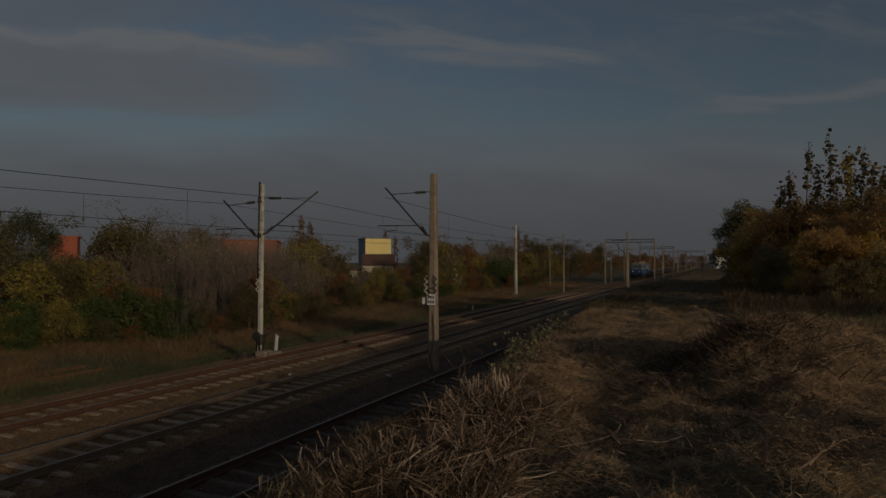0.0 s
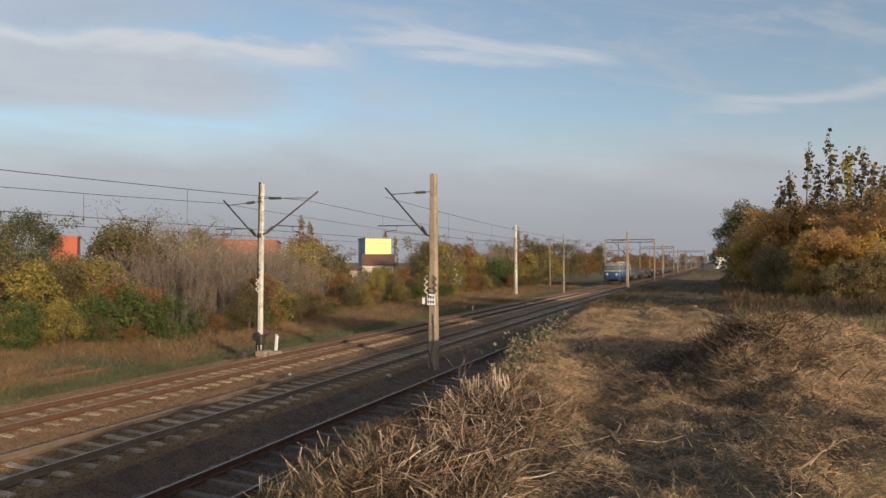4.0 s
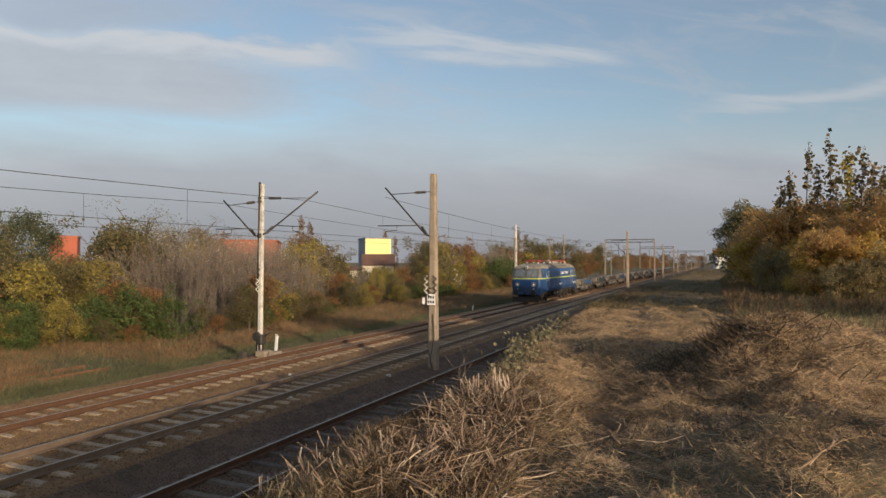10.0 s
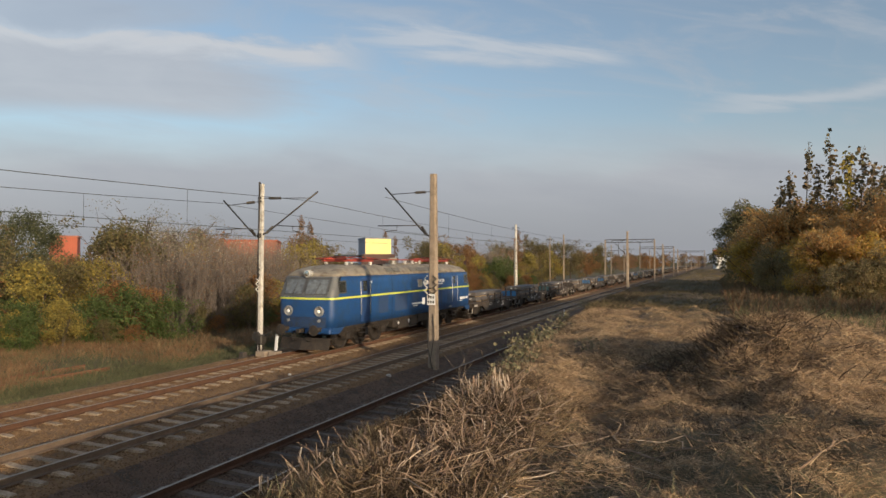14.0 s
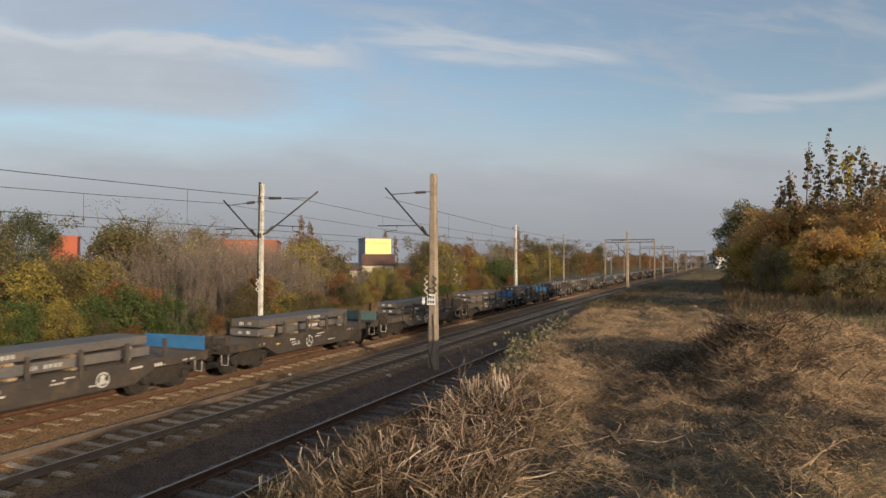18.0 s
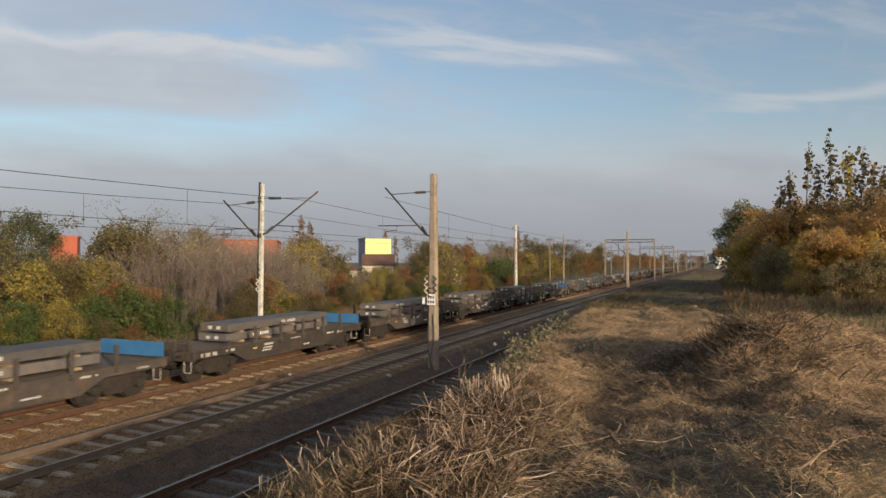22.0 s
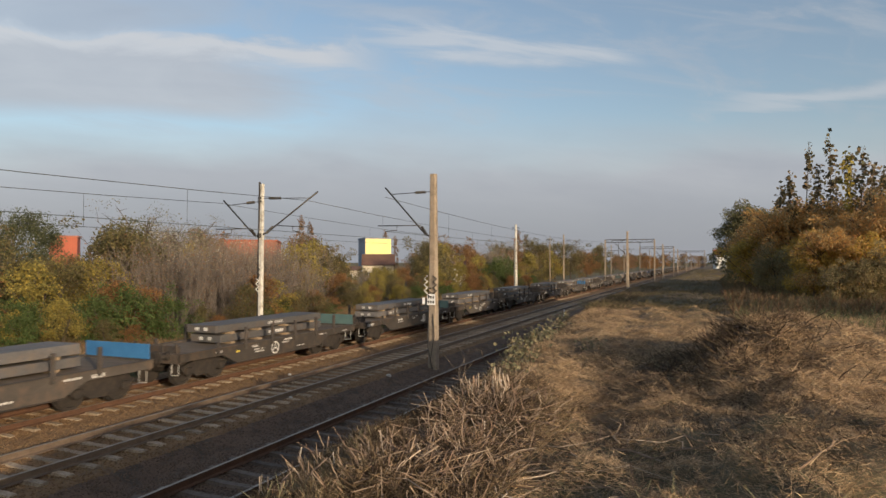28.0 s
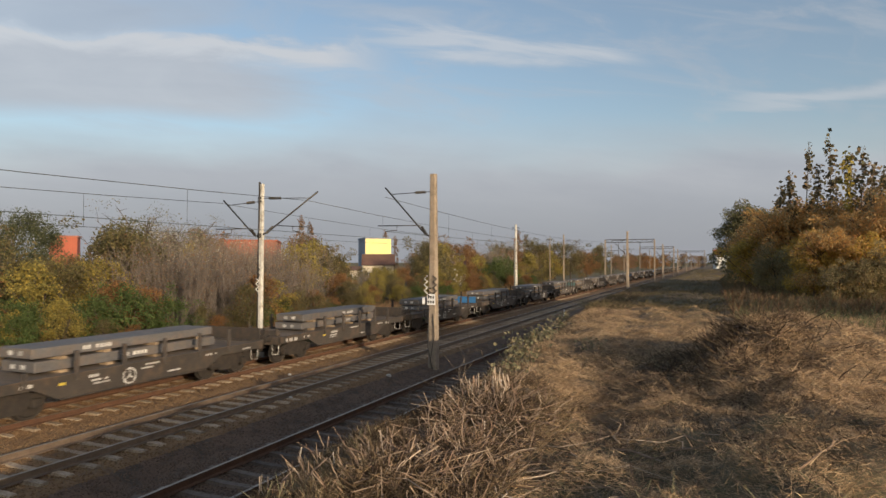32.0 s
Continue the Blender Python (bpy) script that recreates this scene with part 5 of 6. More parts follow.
for kind, x, y, sc in (("bare", -39, 36, 1.2), ("pale", -40.5, 39.5, 1.3), ("bare", -38.5, 43, 1.25), ("bare", -41, 46, 1.3), ("pale", -39.5, 50, 1.3), ("bare", -40, 53, 1.3), ("olive", -49.5, 42, 1.15), ("orange", -46, 38, 1.2),
                       ("olive", -51, 46, 1.2), ("orange", -44.5, 34.5, 1.25), ("olive", -53, 50, 1.25), ("olive", -43, 31.5, 1.2), ("bare", -37, 33, 1.05), ("bare", -43, 56, 1.3), ("orange", -45, 27, 1.2), ("olive", -47, 30, 1.2), ("yellow", -42, 24, 1.2)):
    put(kind, int(rng.randint(2)), x, y, sc, rng.uniform(0, 360))
# low growth at the foot of the thicket
for kind, x, y, sc in (("yellow", -35.5, 18.5, 0.5), ("olive", -34.5, 20.5, 0.42), ("yellow", -34.8, 23.5, 0.5), ("olive", -33.6, 25.4, 0.4), ("orange", -34.2, 27.2, 0.4), ("olive", -32.2, 27.0, 0.3), ("orange", -31.6, 28.4, 0.32),
                       ("yellow", -36, 15.5, 0.5), ("orange", -29.8, 33.5, 0.34), ("olive", -30.2, 35.5, 0.3)):
    put(kind, int(rng.randint(2)), x, y, sc, rng.uniform(0, 360), 0.85)
for k in range(64):
    y = 20 + 1.75 * k + rng.uniform(-0.8, 0.8)
    x = edge_x(y) + rng.uniform(-0.6, 2.2)
    if 26 < y < 33:
        continue
    put(("orange", "yellow", "olive", "green", "orange", "olive")[rng.randint(6)], int(rng.randint(2)), x, y, rng.uniform(0.28, 0.5) * (1 + y / 250), rng.uniform(0, 360), rng.uniform(0.7, 1.0))

# the trees and bushes by the field
right_dark = make_tree("tree", "round grey-green tree at the end of the field hedge", "tree", 81, 6.4, 4.9, M["leaf_dusk"], 44000, 0.14, stem=0.03, clumps=80, limb_n=16)
right_dark.matrix_basis = pose(2.6, 57, 2.45)
right_dark.scale = (1.04, 1.04, 0.90)
hedge = [make_tree("shrub", "orange and yellow autumn bush in the field hedge", "shrub", 82, 4.3, 4.4, M["hedge_orange"], 8500, 0.14, stem=0.05, group="field hedge", limb_n=12),
         make_tree("shrub", "dark olive bush in the field hedge", "shrub", 83, 3.4, 4.0, M["hedge_olive"], 6500, 0.15, stem=0.05, group="field hedge", limb_n=12),
         make_tree("shrub", "yellow autumn bush in the field hedge", "shrub", 84, 3.6, 3.2, M["hedge_yellow"], 5600, 0.15, stem=0.05, group="field hedge", limb_n=12)]
first = {}
def ahead(px, d):
    """Plan coordinates at a bearing across the view and a depth."""
    lat = (px - 784) / 1150 * d
    return -0.3852 * d + 0.9228 * lat, 0.9228 * d + 0.3852 * lat


for k, px, d, s in ((1, 1330, 50, 1.0), (0, 1352, 44, 1.05), (2, 1345, 38, 0.7), (0, 1385, 36, 0.95), (1, 1310, 47, 0.6), (1, 1372, 34, 0.6), (2, 1400, 30, 0.75), (0, 1425, 28, 0.80), (2, 1362, 33, 0.62), (2, 1420, 26, 0.62), (2, 1490, 26, 0.72), (2, 1545, 26, 0.8), (1, 1410, 25, 0.45),
                    (2, 1440, 22.5, 0.55), (0, 1470, 22, 0.5), (0, 1505, 23, 0.62), (2, 1530, 21.5, 0.55), (0, 1560, 22, 0.62), (1, 1545, 20, 0.36), (1, 1485, 20.5, 0.32), (1, 1580, 20, 0.45), (0, 1610, 22, 0.8),
                    (0, 1480, 28, 0.80), (2, 1520, 28, 0.85), (0, 1560, 29, 0.9), (1, 1450, 33, 0.9), (0, 1650, 24, 1.0)):
    if d < 34:
        d, s = d * 1.28, s * 1.28
    x, y = ahead(px, d)
    if k in first:
        plant(hedge[k], x, y, s, rng.uniform(0, 360))
    else:
        first[k] = True
        hedge[k].matrix_basis = pose(x, y, ground_z(x, y), 0, 0, 20)


# the hedge runs on out of view; these two unseen bushes shade the field
for k, x, y, s in ((1, 8.9, 22.0, 1.6), (0, 9.4, 19.6, 1.45)):
    plant(hedge[k], x, y, s, x * 77)


# ---- the pieces of the tracks ----
for key, y0, y1, pitch, phase, sink in (("a", 4, 92, 0.60, 0.22, 0.0), ("b", 4, 92, 0.60, 0.49, 0.0), ("c", 5, 46, 0.65, 0.1, 0.07)):
    kind = "old_sleeper" if key == "c" else "sleeper"
    rs = np.random.RandomState(ord(key))
    for k in range(int((y1 - y0) / pitch)):
        child("sleeper", sleeper_data[kind], tracks[key], at=pose(rs.normal() * 0.015, y0 + phase + k * pitch + rs.normal() * 0.02, -0.172 - sink + rs.normal() * 0.006, 0, rs.normal() * 0.3, rs.normal() * 0.8))
clip_bm = box(-0.10, 0.10, -0.06, 0.06, -0.176, -0.135, 0.02)
clip_me = bpy.data.meshes.new("rail_clip")
clip_bm.to_mesh(clip_me)
clip_bm.free()
clip_me.materials.append(M["rust"])


def scatter(rs, n, x0, x1, y0, y1, near=0.0):
    """Places in a strip; near > 0 crowds them towards its near end."""
    x = rs.uniform(x0, x1, n)
    y = y0 + (y1 - y0) * rs.uniform(0, 1, n) ** (1 + near)
    return x, y


def pebbles(name, label, n, x0, x1, y0, y1, size, mat, height, seed, category="stones", near=1.2):
    """Loose stones as small uneven six-pointed lumps, in one mesh."""
    rs = np.random.RandomState(seed)
    x, y = scatter(rs, n, x0, x1, y0, y1, near)
    z = height(x, y)
    s = size * rs.uniform(0.5, 1.5, n)
    base = np.array([(1, 0, 0), (0, 1, 0), (-1, 0, 0), (0, -1, 0), (0, 0, 0.8), (0, 0, -0.6)])
    v = base[None] * s[:, None, None] * rs.uniform(0.6, 1.3, (n, 6, 1))
    a = rs.uniform(0, 6.28, n)
    c, d = np.cos(a), np.sin(a)
    vx, vy = v[..., 0] * c[:, None] - v[..., 1] * d[:, None], v[..., 0] * d[:, None] + v[..., 1] * c[:, None]
    v = np.stack([vx + x[:, None], vy + y[:, None], v[..., 2] + z[:, None]], -1).reshape(-1, 3)
    tri = np.array([(0, 1, 4), (1, 2, 4), (2, 3, 4), (3, 0, 4), (1, 0, 5), (2, 1, 5), (3, 2, 5), (0, 3, 5)])
    f = (tri[None] + 6 * np.arange(n)[:, None, None]).reshape(-1, 3)
    me = bpy.data.meshes.new(name)
    me.vertices.add(len(v))
    me.vertices.foreach_set("co", v.astype(np.float32).reshape(-1))
    me.loops.add(len(f) * 3)
    me.loops.foreach_set("vertex_index", f.astype(np.int32).reshape(-1))
    me.polygons.add(len(f))
    me.polygons.foreach_set("loop_start", np.arange(len(f), dtype=np.int32) * 3)
    me.update(calc_edges=True)
    me.materials.append(mat)
    return thing(name, label, category, data=me, kind="stuff")


M.update(
    stone=leafy("stone", [(0.11, 0.064, 0.034), (0.18, 0.108, 0.054), (0.26, 0.165, 0.088), (0.15, 0.092, 0.05)], 0.9, 0.0),
    dark_stone=leafy("dark_stone", [(0.08, 0.055, 0.04), (0.12, 0.082, 0.058), (0.175, 0.12, 0.086), (0.095, 0.066, 0.047)], 0.9, 0.0),
    straw=leafy("straw", [(0.26, 0.175, 0.107), (0.44, 0.308, 0.188), (0.58, 0.43, 0.27), (0.39, 0.258, 0.153), (0.19, 0.127, 0.082)], 0.8, 0.2, 1.1, 0.32),
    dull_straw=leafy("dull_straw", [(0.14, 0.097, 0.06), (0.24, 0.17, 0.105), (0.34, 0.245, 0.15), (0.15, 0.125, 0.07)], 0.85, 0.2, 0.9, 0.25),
    # darker straw: the hedge's shade on the far field is in this colour
    shaded_straw=leafy("shaded_straw", [(0.08, 0.064, 0.036), (0.15, 0.115, 0.062), (0.23, 0.17, 0.09), (0.09, 0.085, 0.042)], 0.85, 0.2, 0.5, 0.3),
    stalk=leafy("stalk", [(0.11, 0.075, 0.055), (0.22, 0.158, 0.115), (0.36, 0.27, 0.20), (0.58, 0.48, 0.38), (0.17, 0.108, 0.075), (0.26, 0.185, 0.125)], 0.75, 0.1, 2.5, 0.2),
    verge=leafy("verge_grass", [(0.085, 0.098, 0.05), (0.125, 0.135, 0.07), (0.20, 0.18, 0.095), (0.10, 0.11, 0.055)], 0.8, 0.3, 0.7, 0.28),
    verge_dry=leafy("verge_dry", [(0.19, 0.115, 0.06), (0.31, 0.20, 0.105), (0.17, 0.115, 0.06), (0.26, 0.125, 0.07), (0.36, 0.26, 0.15)], 0.8, 0.3, 0.6, 0.3),
    weed=leafy("weed_leaf", [(0.10, 0.095, 0.055), (0.18, 0.165, 0.10), (0.31, 0.27, 0.16), (0.15, 0.105, 0.065)], 0.7, 0.3),
    woody=leafy("woody_stalk", [(0.12, 0.083, 0.06), (0.23, 0.165, 0.12), (0.33, 0.245, 0.18), (0.19, 0.12, 0.085), (0.42, 0.33, 0.25)], 0.75, 0.0, 2.5, 0.2),
    pale_stalk=leafy("pale_stalk", [(0.44, 0.36, 0.28), (0.64, 0.55, 0.45), (0.40, 0.26, 0.18), (0.52, 0.42, 0.32)], 0.7, 0.0, 2.5, 0.15),
    # debris is dark enough to paint shaded gaps among straw and stalks too
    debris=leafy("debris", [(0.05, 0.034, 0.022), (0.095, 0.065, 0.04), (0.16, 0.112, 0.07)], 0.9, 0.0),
)
pebbles("ballast_stones", "loose rusty brown ballast stones between the main tracks", 80000, -20.6, -11.4, 3, 48, 0.024, M["stone"], lambda x, y: bed(x, y) + 0.003, 301)
pebbles("ballast_stones", "loose dark ballast stones along the siding", 60000, -11.4, -6.2, 5, 42, 0.022, M["dark_stone"], lambda x, y: bed(x, y) + 0.008, 302)


def blades(rs, x, y, z, length, width, flat, lean_dir=None):
    """Grass blades: narrow tapering strips. flat: 0 upright to 1 lying."""
    n = len(x)
    a = rs.uniform(0, 6.28, n)
    el = np.clip((1 - flat) * 1.45 + rs.normal(size=n) * 0.30, 0.03, 1.5)
    d = np.stack([np.cos(a) * np.cos(el), np.sin(a) * np.cos(el), np.sin(el)], 1)
    w = np.cross(d, rs.normal(size=(n, 3)))
    w /= np.linalg.norm(w, axis=1)[:, None] + 1e-6
    L = (length * rs.uniform(0.5, 1.4, n))[:, None]
    W = (width * rs.uniform(0.6, 1.4, n))[:, None]
    p = np.stack([x, y, z], 1)
    m = p + d * L
    return np.stack([p - w * W * 0.5, p + w * W * 0.5, m + w * W * 0.18, m - w * W * 0.18], 1)


def grass(name, label, n, x0, x1, y0, y1, length, width, flat, mat, seed, near=0.8, lift=0.0, patchy=None, keep=None):
    rs = np.random.RandomState(seed)
    x, y = scatter(rs, n, x0, x1, y0, y1, near)
    ok = np.ones(n, bool)
    if patchy:
        f, cut, sd = patchy
        ok &= lumps(x, y, f, sd) + rs.normal(size=n) * 0.25 > cut
    if keep is not None:
        ok &= keep(x, y)
    x, y = x[ok], y[ok]
    z = land(x, y) - 0.01 + rs.uniform(0, 1, len(x)) * lift
    grow = 0.8 + 0.35 * np.clip(lumps(x, y, 2.2, seed + 1), -1, 1)
    return thing(name, label, "grass", data=quads(name, blades(rs, x, y, z, length * grow, width, flat), mat), kind="stuff")


def on_bank(x, y):
    return x > crest(y) - 0.25 - 0.6 * smooth(8, 14, y)


def on_straw(x, y):
    """The field's straw, but for the clump of broken stalks on the near edge."""
    return on_bank(x, y) & ~((x < -1.7 + 0.22 * lumps(x, y, 2.6, 21)) & (y < 7.3 + 0.3 * lumps(x, y, 2.0, 22)))


# mown straw on the field, finer and denser close by
grass("mown_straw", "dry mown straw lying on the near field", 250000, -4.6, 5.0, 2.2, 9.5, 0.085, 0.0034, 0.88, M["straw"], 501, 0.5, 0.045, (4.2, -0.5, 61), keep=on_straw)
grass("mown_straw", "dry mown straw lying on the field and heaps", 230000, -5.0, 9.0, 8.0, 23.5, 0.135, 0.0060, 0.84, M["straw"], 502, 0.5, 0.06, (3.4, -0.5, 62), keep=on_straw)
# the far strip takes the straw colour darkened for shade
grass("mown_straw", "dry cut grass on the far field, coloured dark as in shade", 66000, -5.5, 14, 22.5, 150, 0.22, 0.018, 0.66, M["shaded_straw"], 503, 0.9, 0.05, keep=on_bank)
grass("dry_tussocks", "upright tufts of dry grass left on the field", 14000, -4.2, 9.0, 3.0, 24, 0.14, 0.0045, 0.55, M["straw"], 504, 0.6, 0.0, (2.6, 0.45, 31), keep=on_straw)
grass("field_grass", "thin green grass between the straw", 46000, -4.2, 10, 3.5, 60, 0.15, 0.009, 0.50, M["weed"], 505, 0.8, 0.0, (1.0, 0.25, 33), keep=on_bank)
# these dark blades darken the straw's hollows as shade would
grass("plant_debris", "plant debris coloured dark as the shaded hollows under the straw", 30000, -4.4, 8, 2.4, 16, 0.15, 0.006, 0.74, M["debris"], 506, 0.4, 0.05, (2.1, 0.15, 35), keep=on_bank)
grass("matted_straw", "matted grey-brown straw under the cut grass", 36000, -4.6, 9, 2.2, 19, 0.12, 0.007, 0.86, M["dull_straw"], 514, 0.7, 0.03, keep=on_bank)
# the bank's flank
grass("bank_growth", "dead stalks and rubbish on the flank of the bank", 30000, -6.6, -3.0, 3.5, 46, 0.14, 0.012, 0.66, M["debris"], 507, 1.0, 0.02)
grass("bank_growth", "pale dead grass along the edge of the bank", 12000, -4.6, -2.6, 8.0, 46, 0.11, 0.006, 0.75, M["straw"], 508, 1.0, 0.02)
# the verge beyond the tracks
grass("verge_grass", "rank grey-green grass beside the main track", 90000, -24.2, -20.7, 8, 120, 0.24, 0.014, 0.40, M["verge"], 509, 1.1)
grass("verge_grass", "brown autumn grass in front of the thicket", 150000, -38, -23.2, 10, 150, 0.38, 0.018, 0.38, M["verge_dry"], 510, 1.2, 0, (0.35, -0.8, 41))
grass("verge_grass", "green grass patches in front of the thicket", 70000, -36, -22.5, 11, 120, 0.30, 0.018, 0.40, M["verge"], 511, 1.1, 0, (0.5, 0.15, 43))
grass("field_edge_grass", "dark dry weeds along the field hedge", 26000, 0.5, 16, 22, 60, 0.45, 0.022, 0.40, M["verge_dry"], 512, 0.5)
grass("field_edge_grass", "olive grass along the field hedge", 16000, 0.5, 16, 18, 60, 0.40, 0.02, 0.30, M["verge"], 513, 0.5)


for k, (x, y, n, r) in enumerate(((2.05, 5.25, 900, 0.09), (3.1, 7.0, 600, 0.16), (2.6, 9.2, 600, 0.2), (2.45, 6.1, 800, 0.13), (4.3, 9.3, 700, 0.22))):
    rs_ = np.random.RandomState(540 + k)
    bx, by_ = x + rs_.normal(size=n) * r, y + rs_.normal(size=n) * r
    thing("grass_tuft", "upright tuft of bleached dry grass", "grass", "grass tufts", data=quads("grass_tuft", blades(rs_, bx, by_, land(bx, by_) - 0.01, 0.20, 0.005, 0.30), M["straw"]), kind="stuff")


def clods(name, label, seed, n, each, x0, x1, y0, y1, size, mat, width, spread=0.10):
    """Raked-up wisps of hay: fans of blades round many centres."""
    rs_ = np.random.RandomState(seed)
    cx, cy = scatter(rs_, n, x0, x1, y0, y1, 0.5)
    ok = on_straw(cx - 0.25, cy) & (lumps(cx, cy, 1.4, seed) + rs_.normal(size=n) * 0.4 > -0.25)
    cx, cy = cx[ok], cy[ok]
    s = rs_.uniform(0.5, 1.5, len(cx))
    k = np.repeat(np.arange(len(cx)), each)
    bx, by_ = cx[k] + rs_.normal(size=len(k)) * spread * s[k], cy[k] + rs_.normal(size=len(k)) * spread * s[k]
    z = land(bx, by_) - 0.01 + np.abs(rs_.normal(size=len(k))) * 0.05 * s[k]
    return thing(name, label, "grass", data=quads(name, blades(rs_, bx, by_, z, size * s[k], width, 0.68), mat), kind="stuff")


clods("hay_wisps", "raked wisps of golden hay on the field", 571, 620, 60, -2.4, 5.5, 2.8, 10, 0.085, M["straw"], 0.0038)
clods("hay_wisps", "raked wisps of golden hay on the heap", 572, 800, 60, -2.6, 8, 8.5, 20, 0.12, M["straw"], 0.0056, 0.15)
# dark tufts paint the shaded gaps between the wisps
clods("withered_weeds", "tufts coloured dark as the shaded gaps between the hay", 573, 380, 46, -2.4, 5.5, 2.8, 12, 0.13, M["debris"], 0.0070, 0.12)


def stalk_mass(name, label, seed, n, place, length, radius, el_mean, el_spread, mat, jag=True):
    """Cut stalks, woody and hollow, standing or lying, with chipped ends."""
    rs = np.random.RandomState(seed)
    v, f = [], []
    for i in range(n):
        x, y = place(rs)
        z = ground_z(x, y) - 0.02
        L = length * rs.uniform(0.4, 1.35)
        a, el = rs.uniform(0, 6.28), np.clip(rs.normal(el_mean, el_spread), 0.03, 1.5)
        d = Vector((math.cos(a) * math.cos(el), math.sin(a) * math.cos(el), math.sin(el)))
        b = Vector((rs.normal(), rs.normal(), rs.normal() * 0.4)) * 0.10 * L
        p0 = Vector((x, y, z))
        r = radius * rs.uniform(0.5, 1.3)
        tube_into(v, f, [p0, p0 + d * L * 0.55 + b, p0 + d * L], [r, r * 0.9, r * (0.85 if jag else 0.3)], 4, True)
    return thing(name, label, "stalks", data=mesh_of(name, v, f, mat), kind="stuff")


def in_clump(rs):
    """The mound of broken stalks on the near edge of the bank."""
    while True:
        x, y = -2.12 + rs.normal() * 0.36, rs.uniform(3.9, 7.0)
        if -2.62 + 0.12 * math.sin(y * 5.0) < x < -1.35:
            return x, y


def clump_row(rs):
    return rs.uniform(-2.6, -2.05), 6.8 + rs.normal() * 0.14


def slope_foot(rs):
    return -2.95 + rs.normal() * 0.14, rs.uniform(3.8, 4.7)


def over_field(rs):
    return rs.uniform(-1.8, 4.5), rs.uniform(3.0, 12.5)


def by_clump(rs):
    return rs.uniform(-2.0, -0.2), rs.uniform(3.4, 7.0)


def on_heap(rs):
    return 0.15 + rs.normal() * 0.6, 10.5 + rs.normal() * 0.8


# dark stalk colour paints the shade inside the mound
stalk_mass("dark_stalks", "stalks coloured dark as the shade inside the mound", 607, 1500, in_clump, 0.24, 0.0050, 0.30, 0.40, M["debris"])
stalk_mass("cut_stalks", "brown broken stalks sticking out of the mound", 601, 560, in_clump, 0.25, 0.0056, 0.70, 0.45, M["woody"])
stalk_mass("cut_stalks", "pale split stalks sticking out of the mound", 602, 300, in_clump, 0.22, 0.0052, 0.65, 0.50, M["stalk"])
stalk_mass("cut_stalks", "row of short pale stubble standing on the bank", 608, 46, clump_row, 0.24, 0.0075, 1.30, 0.18, M["pale_stalk"])
stalk_mass("cut_stalks", "stiff cut stems standing on the slope to the siding", 609, 34, slope_foot, 0.27, 0.0050, 1.0, 0.4, M["woody"])
stalk_mass("cut_stalks", "pale cut ends standing on the slope to the siding", 610, 14, slope_foot, 0.22, 0.0052, 1.0, 0.4, M["pale_stalk"])
stalk_mass("fallen_stalks", "fallen stems tangled over the mound", 605, 520, in_clump, 0.46, 0.0042, 0.20, 0.22, M["woody"])
stalk_mass("fallen_stalks", "long dry stems lying beside the mound", 611, 240, by_clump, 0.55, 0.0046, 0.06, 0.08, M["stalk"])
stalk_mass("fallen_stalks", "fallen dry stalks strewn over the field", 603, 260, over_field, 0.26, 0.0032, 0.06, 0.08, M["woody"])
# brush stems, coloured dark for the heap's shaded left flank as well
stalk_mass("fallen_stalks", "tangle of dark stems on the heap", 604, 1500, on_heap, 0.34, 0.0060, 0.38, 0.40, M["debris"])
stalk_mass("heap_straw", "bleached stems lying on the heap", 606, 150, on_heap, 0.26, 0.0045, 0.25, 0.35, M["woody"])
# dark blades paint the shaded hollows below the stalks
grass("plant_debris", "blades coloured dark as the shade under the broken stalks", 30000, -3.5, -1.4, 3.2, 8.2, 0.13, 0.007, 0.62, M["debris"], 520, 0.3, 0.05, (3.2, -0.3, 37))
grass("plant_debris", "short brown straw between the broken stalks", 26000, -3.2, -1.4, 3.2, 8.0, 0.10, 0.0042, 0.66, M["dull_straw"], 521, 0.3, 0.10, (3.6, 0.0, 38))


def bramble(seed, x, y, n, reach, label):
    rs = np.random.RandomState(seed)
    root = thing("bramble", label, "weed", "weeds on the bank", pose(x, y, ground_z(x, y)))
    tips = []
    for i in range(n):
        v, f = [], []
        a, L = rs.uniform(0, 6.28), reach * rs.uniform(0.5, 1.1)
        h = L * rs.uniform(0.5, 0.9)
        pts = [Vector((math.cos(a) * L * q * 0.7 + rs.normal() * 0.02, math.sin(a) * L * q * 0.7 + rs.normal() * 0.02, -0.05 + h * (1.9 * q - 1.15 * q * q))) for q in (0, 0.25, 0.5, 0.75, 1.0)]
        tube_into(v, f, pts, [0.008, 0.007, 0.006, 0.004, 0.002], 4, False)
        child("cane", mesh_of("cane", v, f, M["twig"]), root)
        tips += pts[2:]
    t = np.array([tuple(p) for p in tips])
    m = n * 15
    pts = t[rs.randint(0, len(t), m)] + rs.normal(size=(m, 3)) * (0.10, 0.10, 0.08)
    child("foliage", quads("foliage", leaves_at(rs, pts, 0.068, 0.1, 0.8), M["weed"]), root)


for i, (x, y, n, r) in enumerate(((-2.95, 10.2, 14, 0.36), (-3.15, 11.4, 16, 0.4), (-3.2, 12.6, 16, 0.45), (-3.5, 14.0, 14, 0.45), (-3.65, 15.6, 14, 0.45), (-3.8, 17.4, 12, 0.45), (-4.2, 20, 12, 0.5), (-2.85, 9.3, 7, 0.34), (-2.2, 12.4, 6, 0.3),
                                  (-4.6, 23, 12, 0.6), (-4.8, 27, 12, 0.6))):
    bramble(700 + i, x, y, n, r, "low yellow-green weed with thin stems on the edge of the bank")
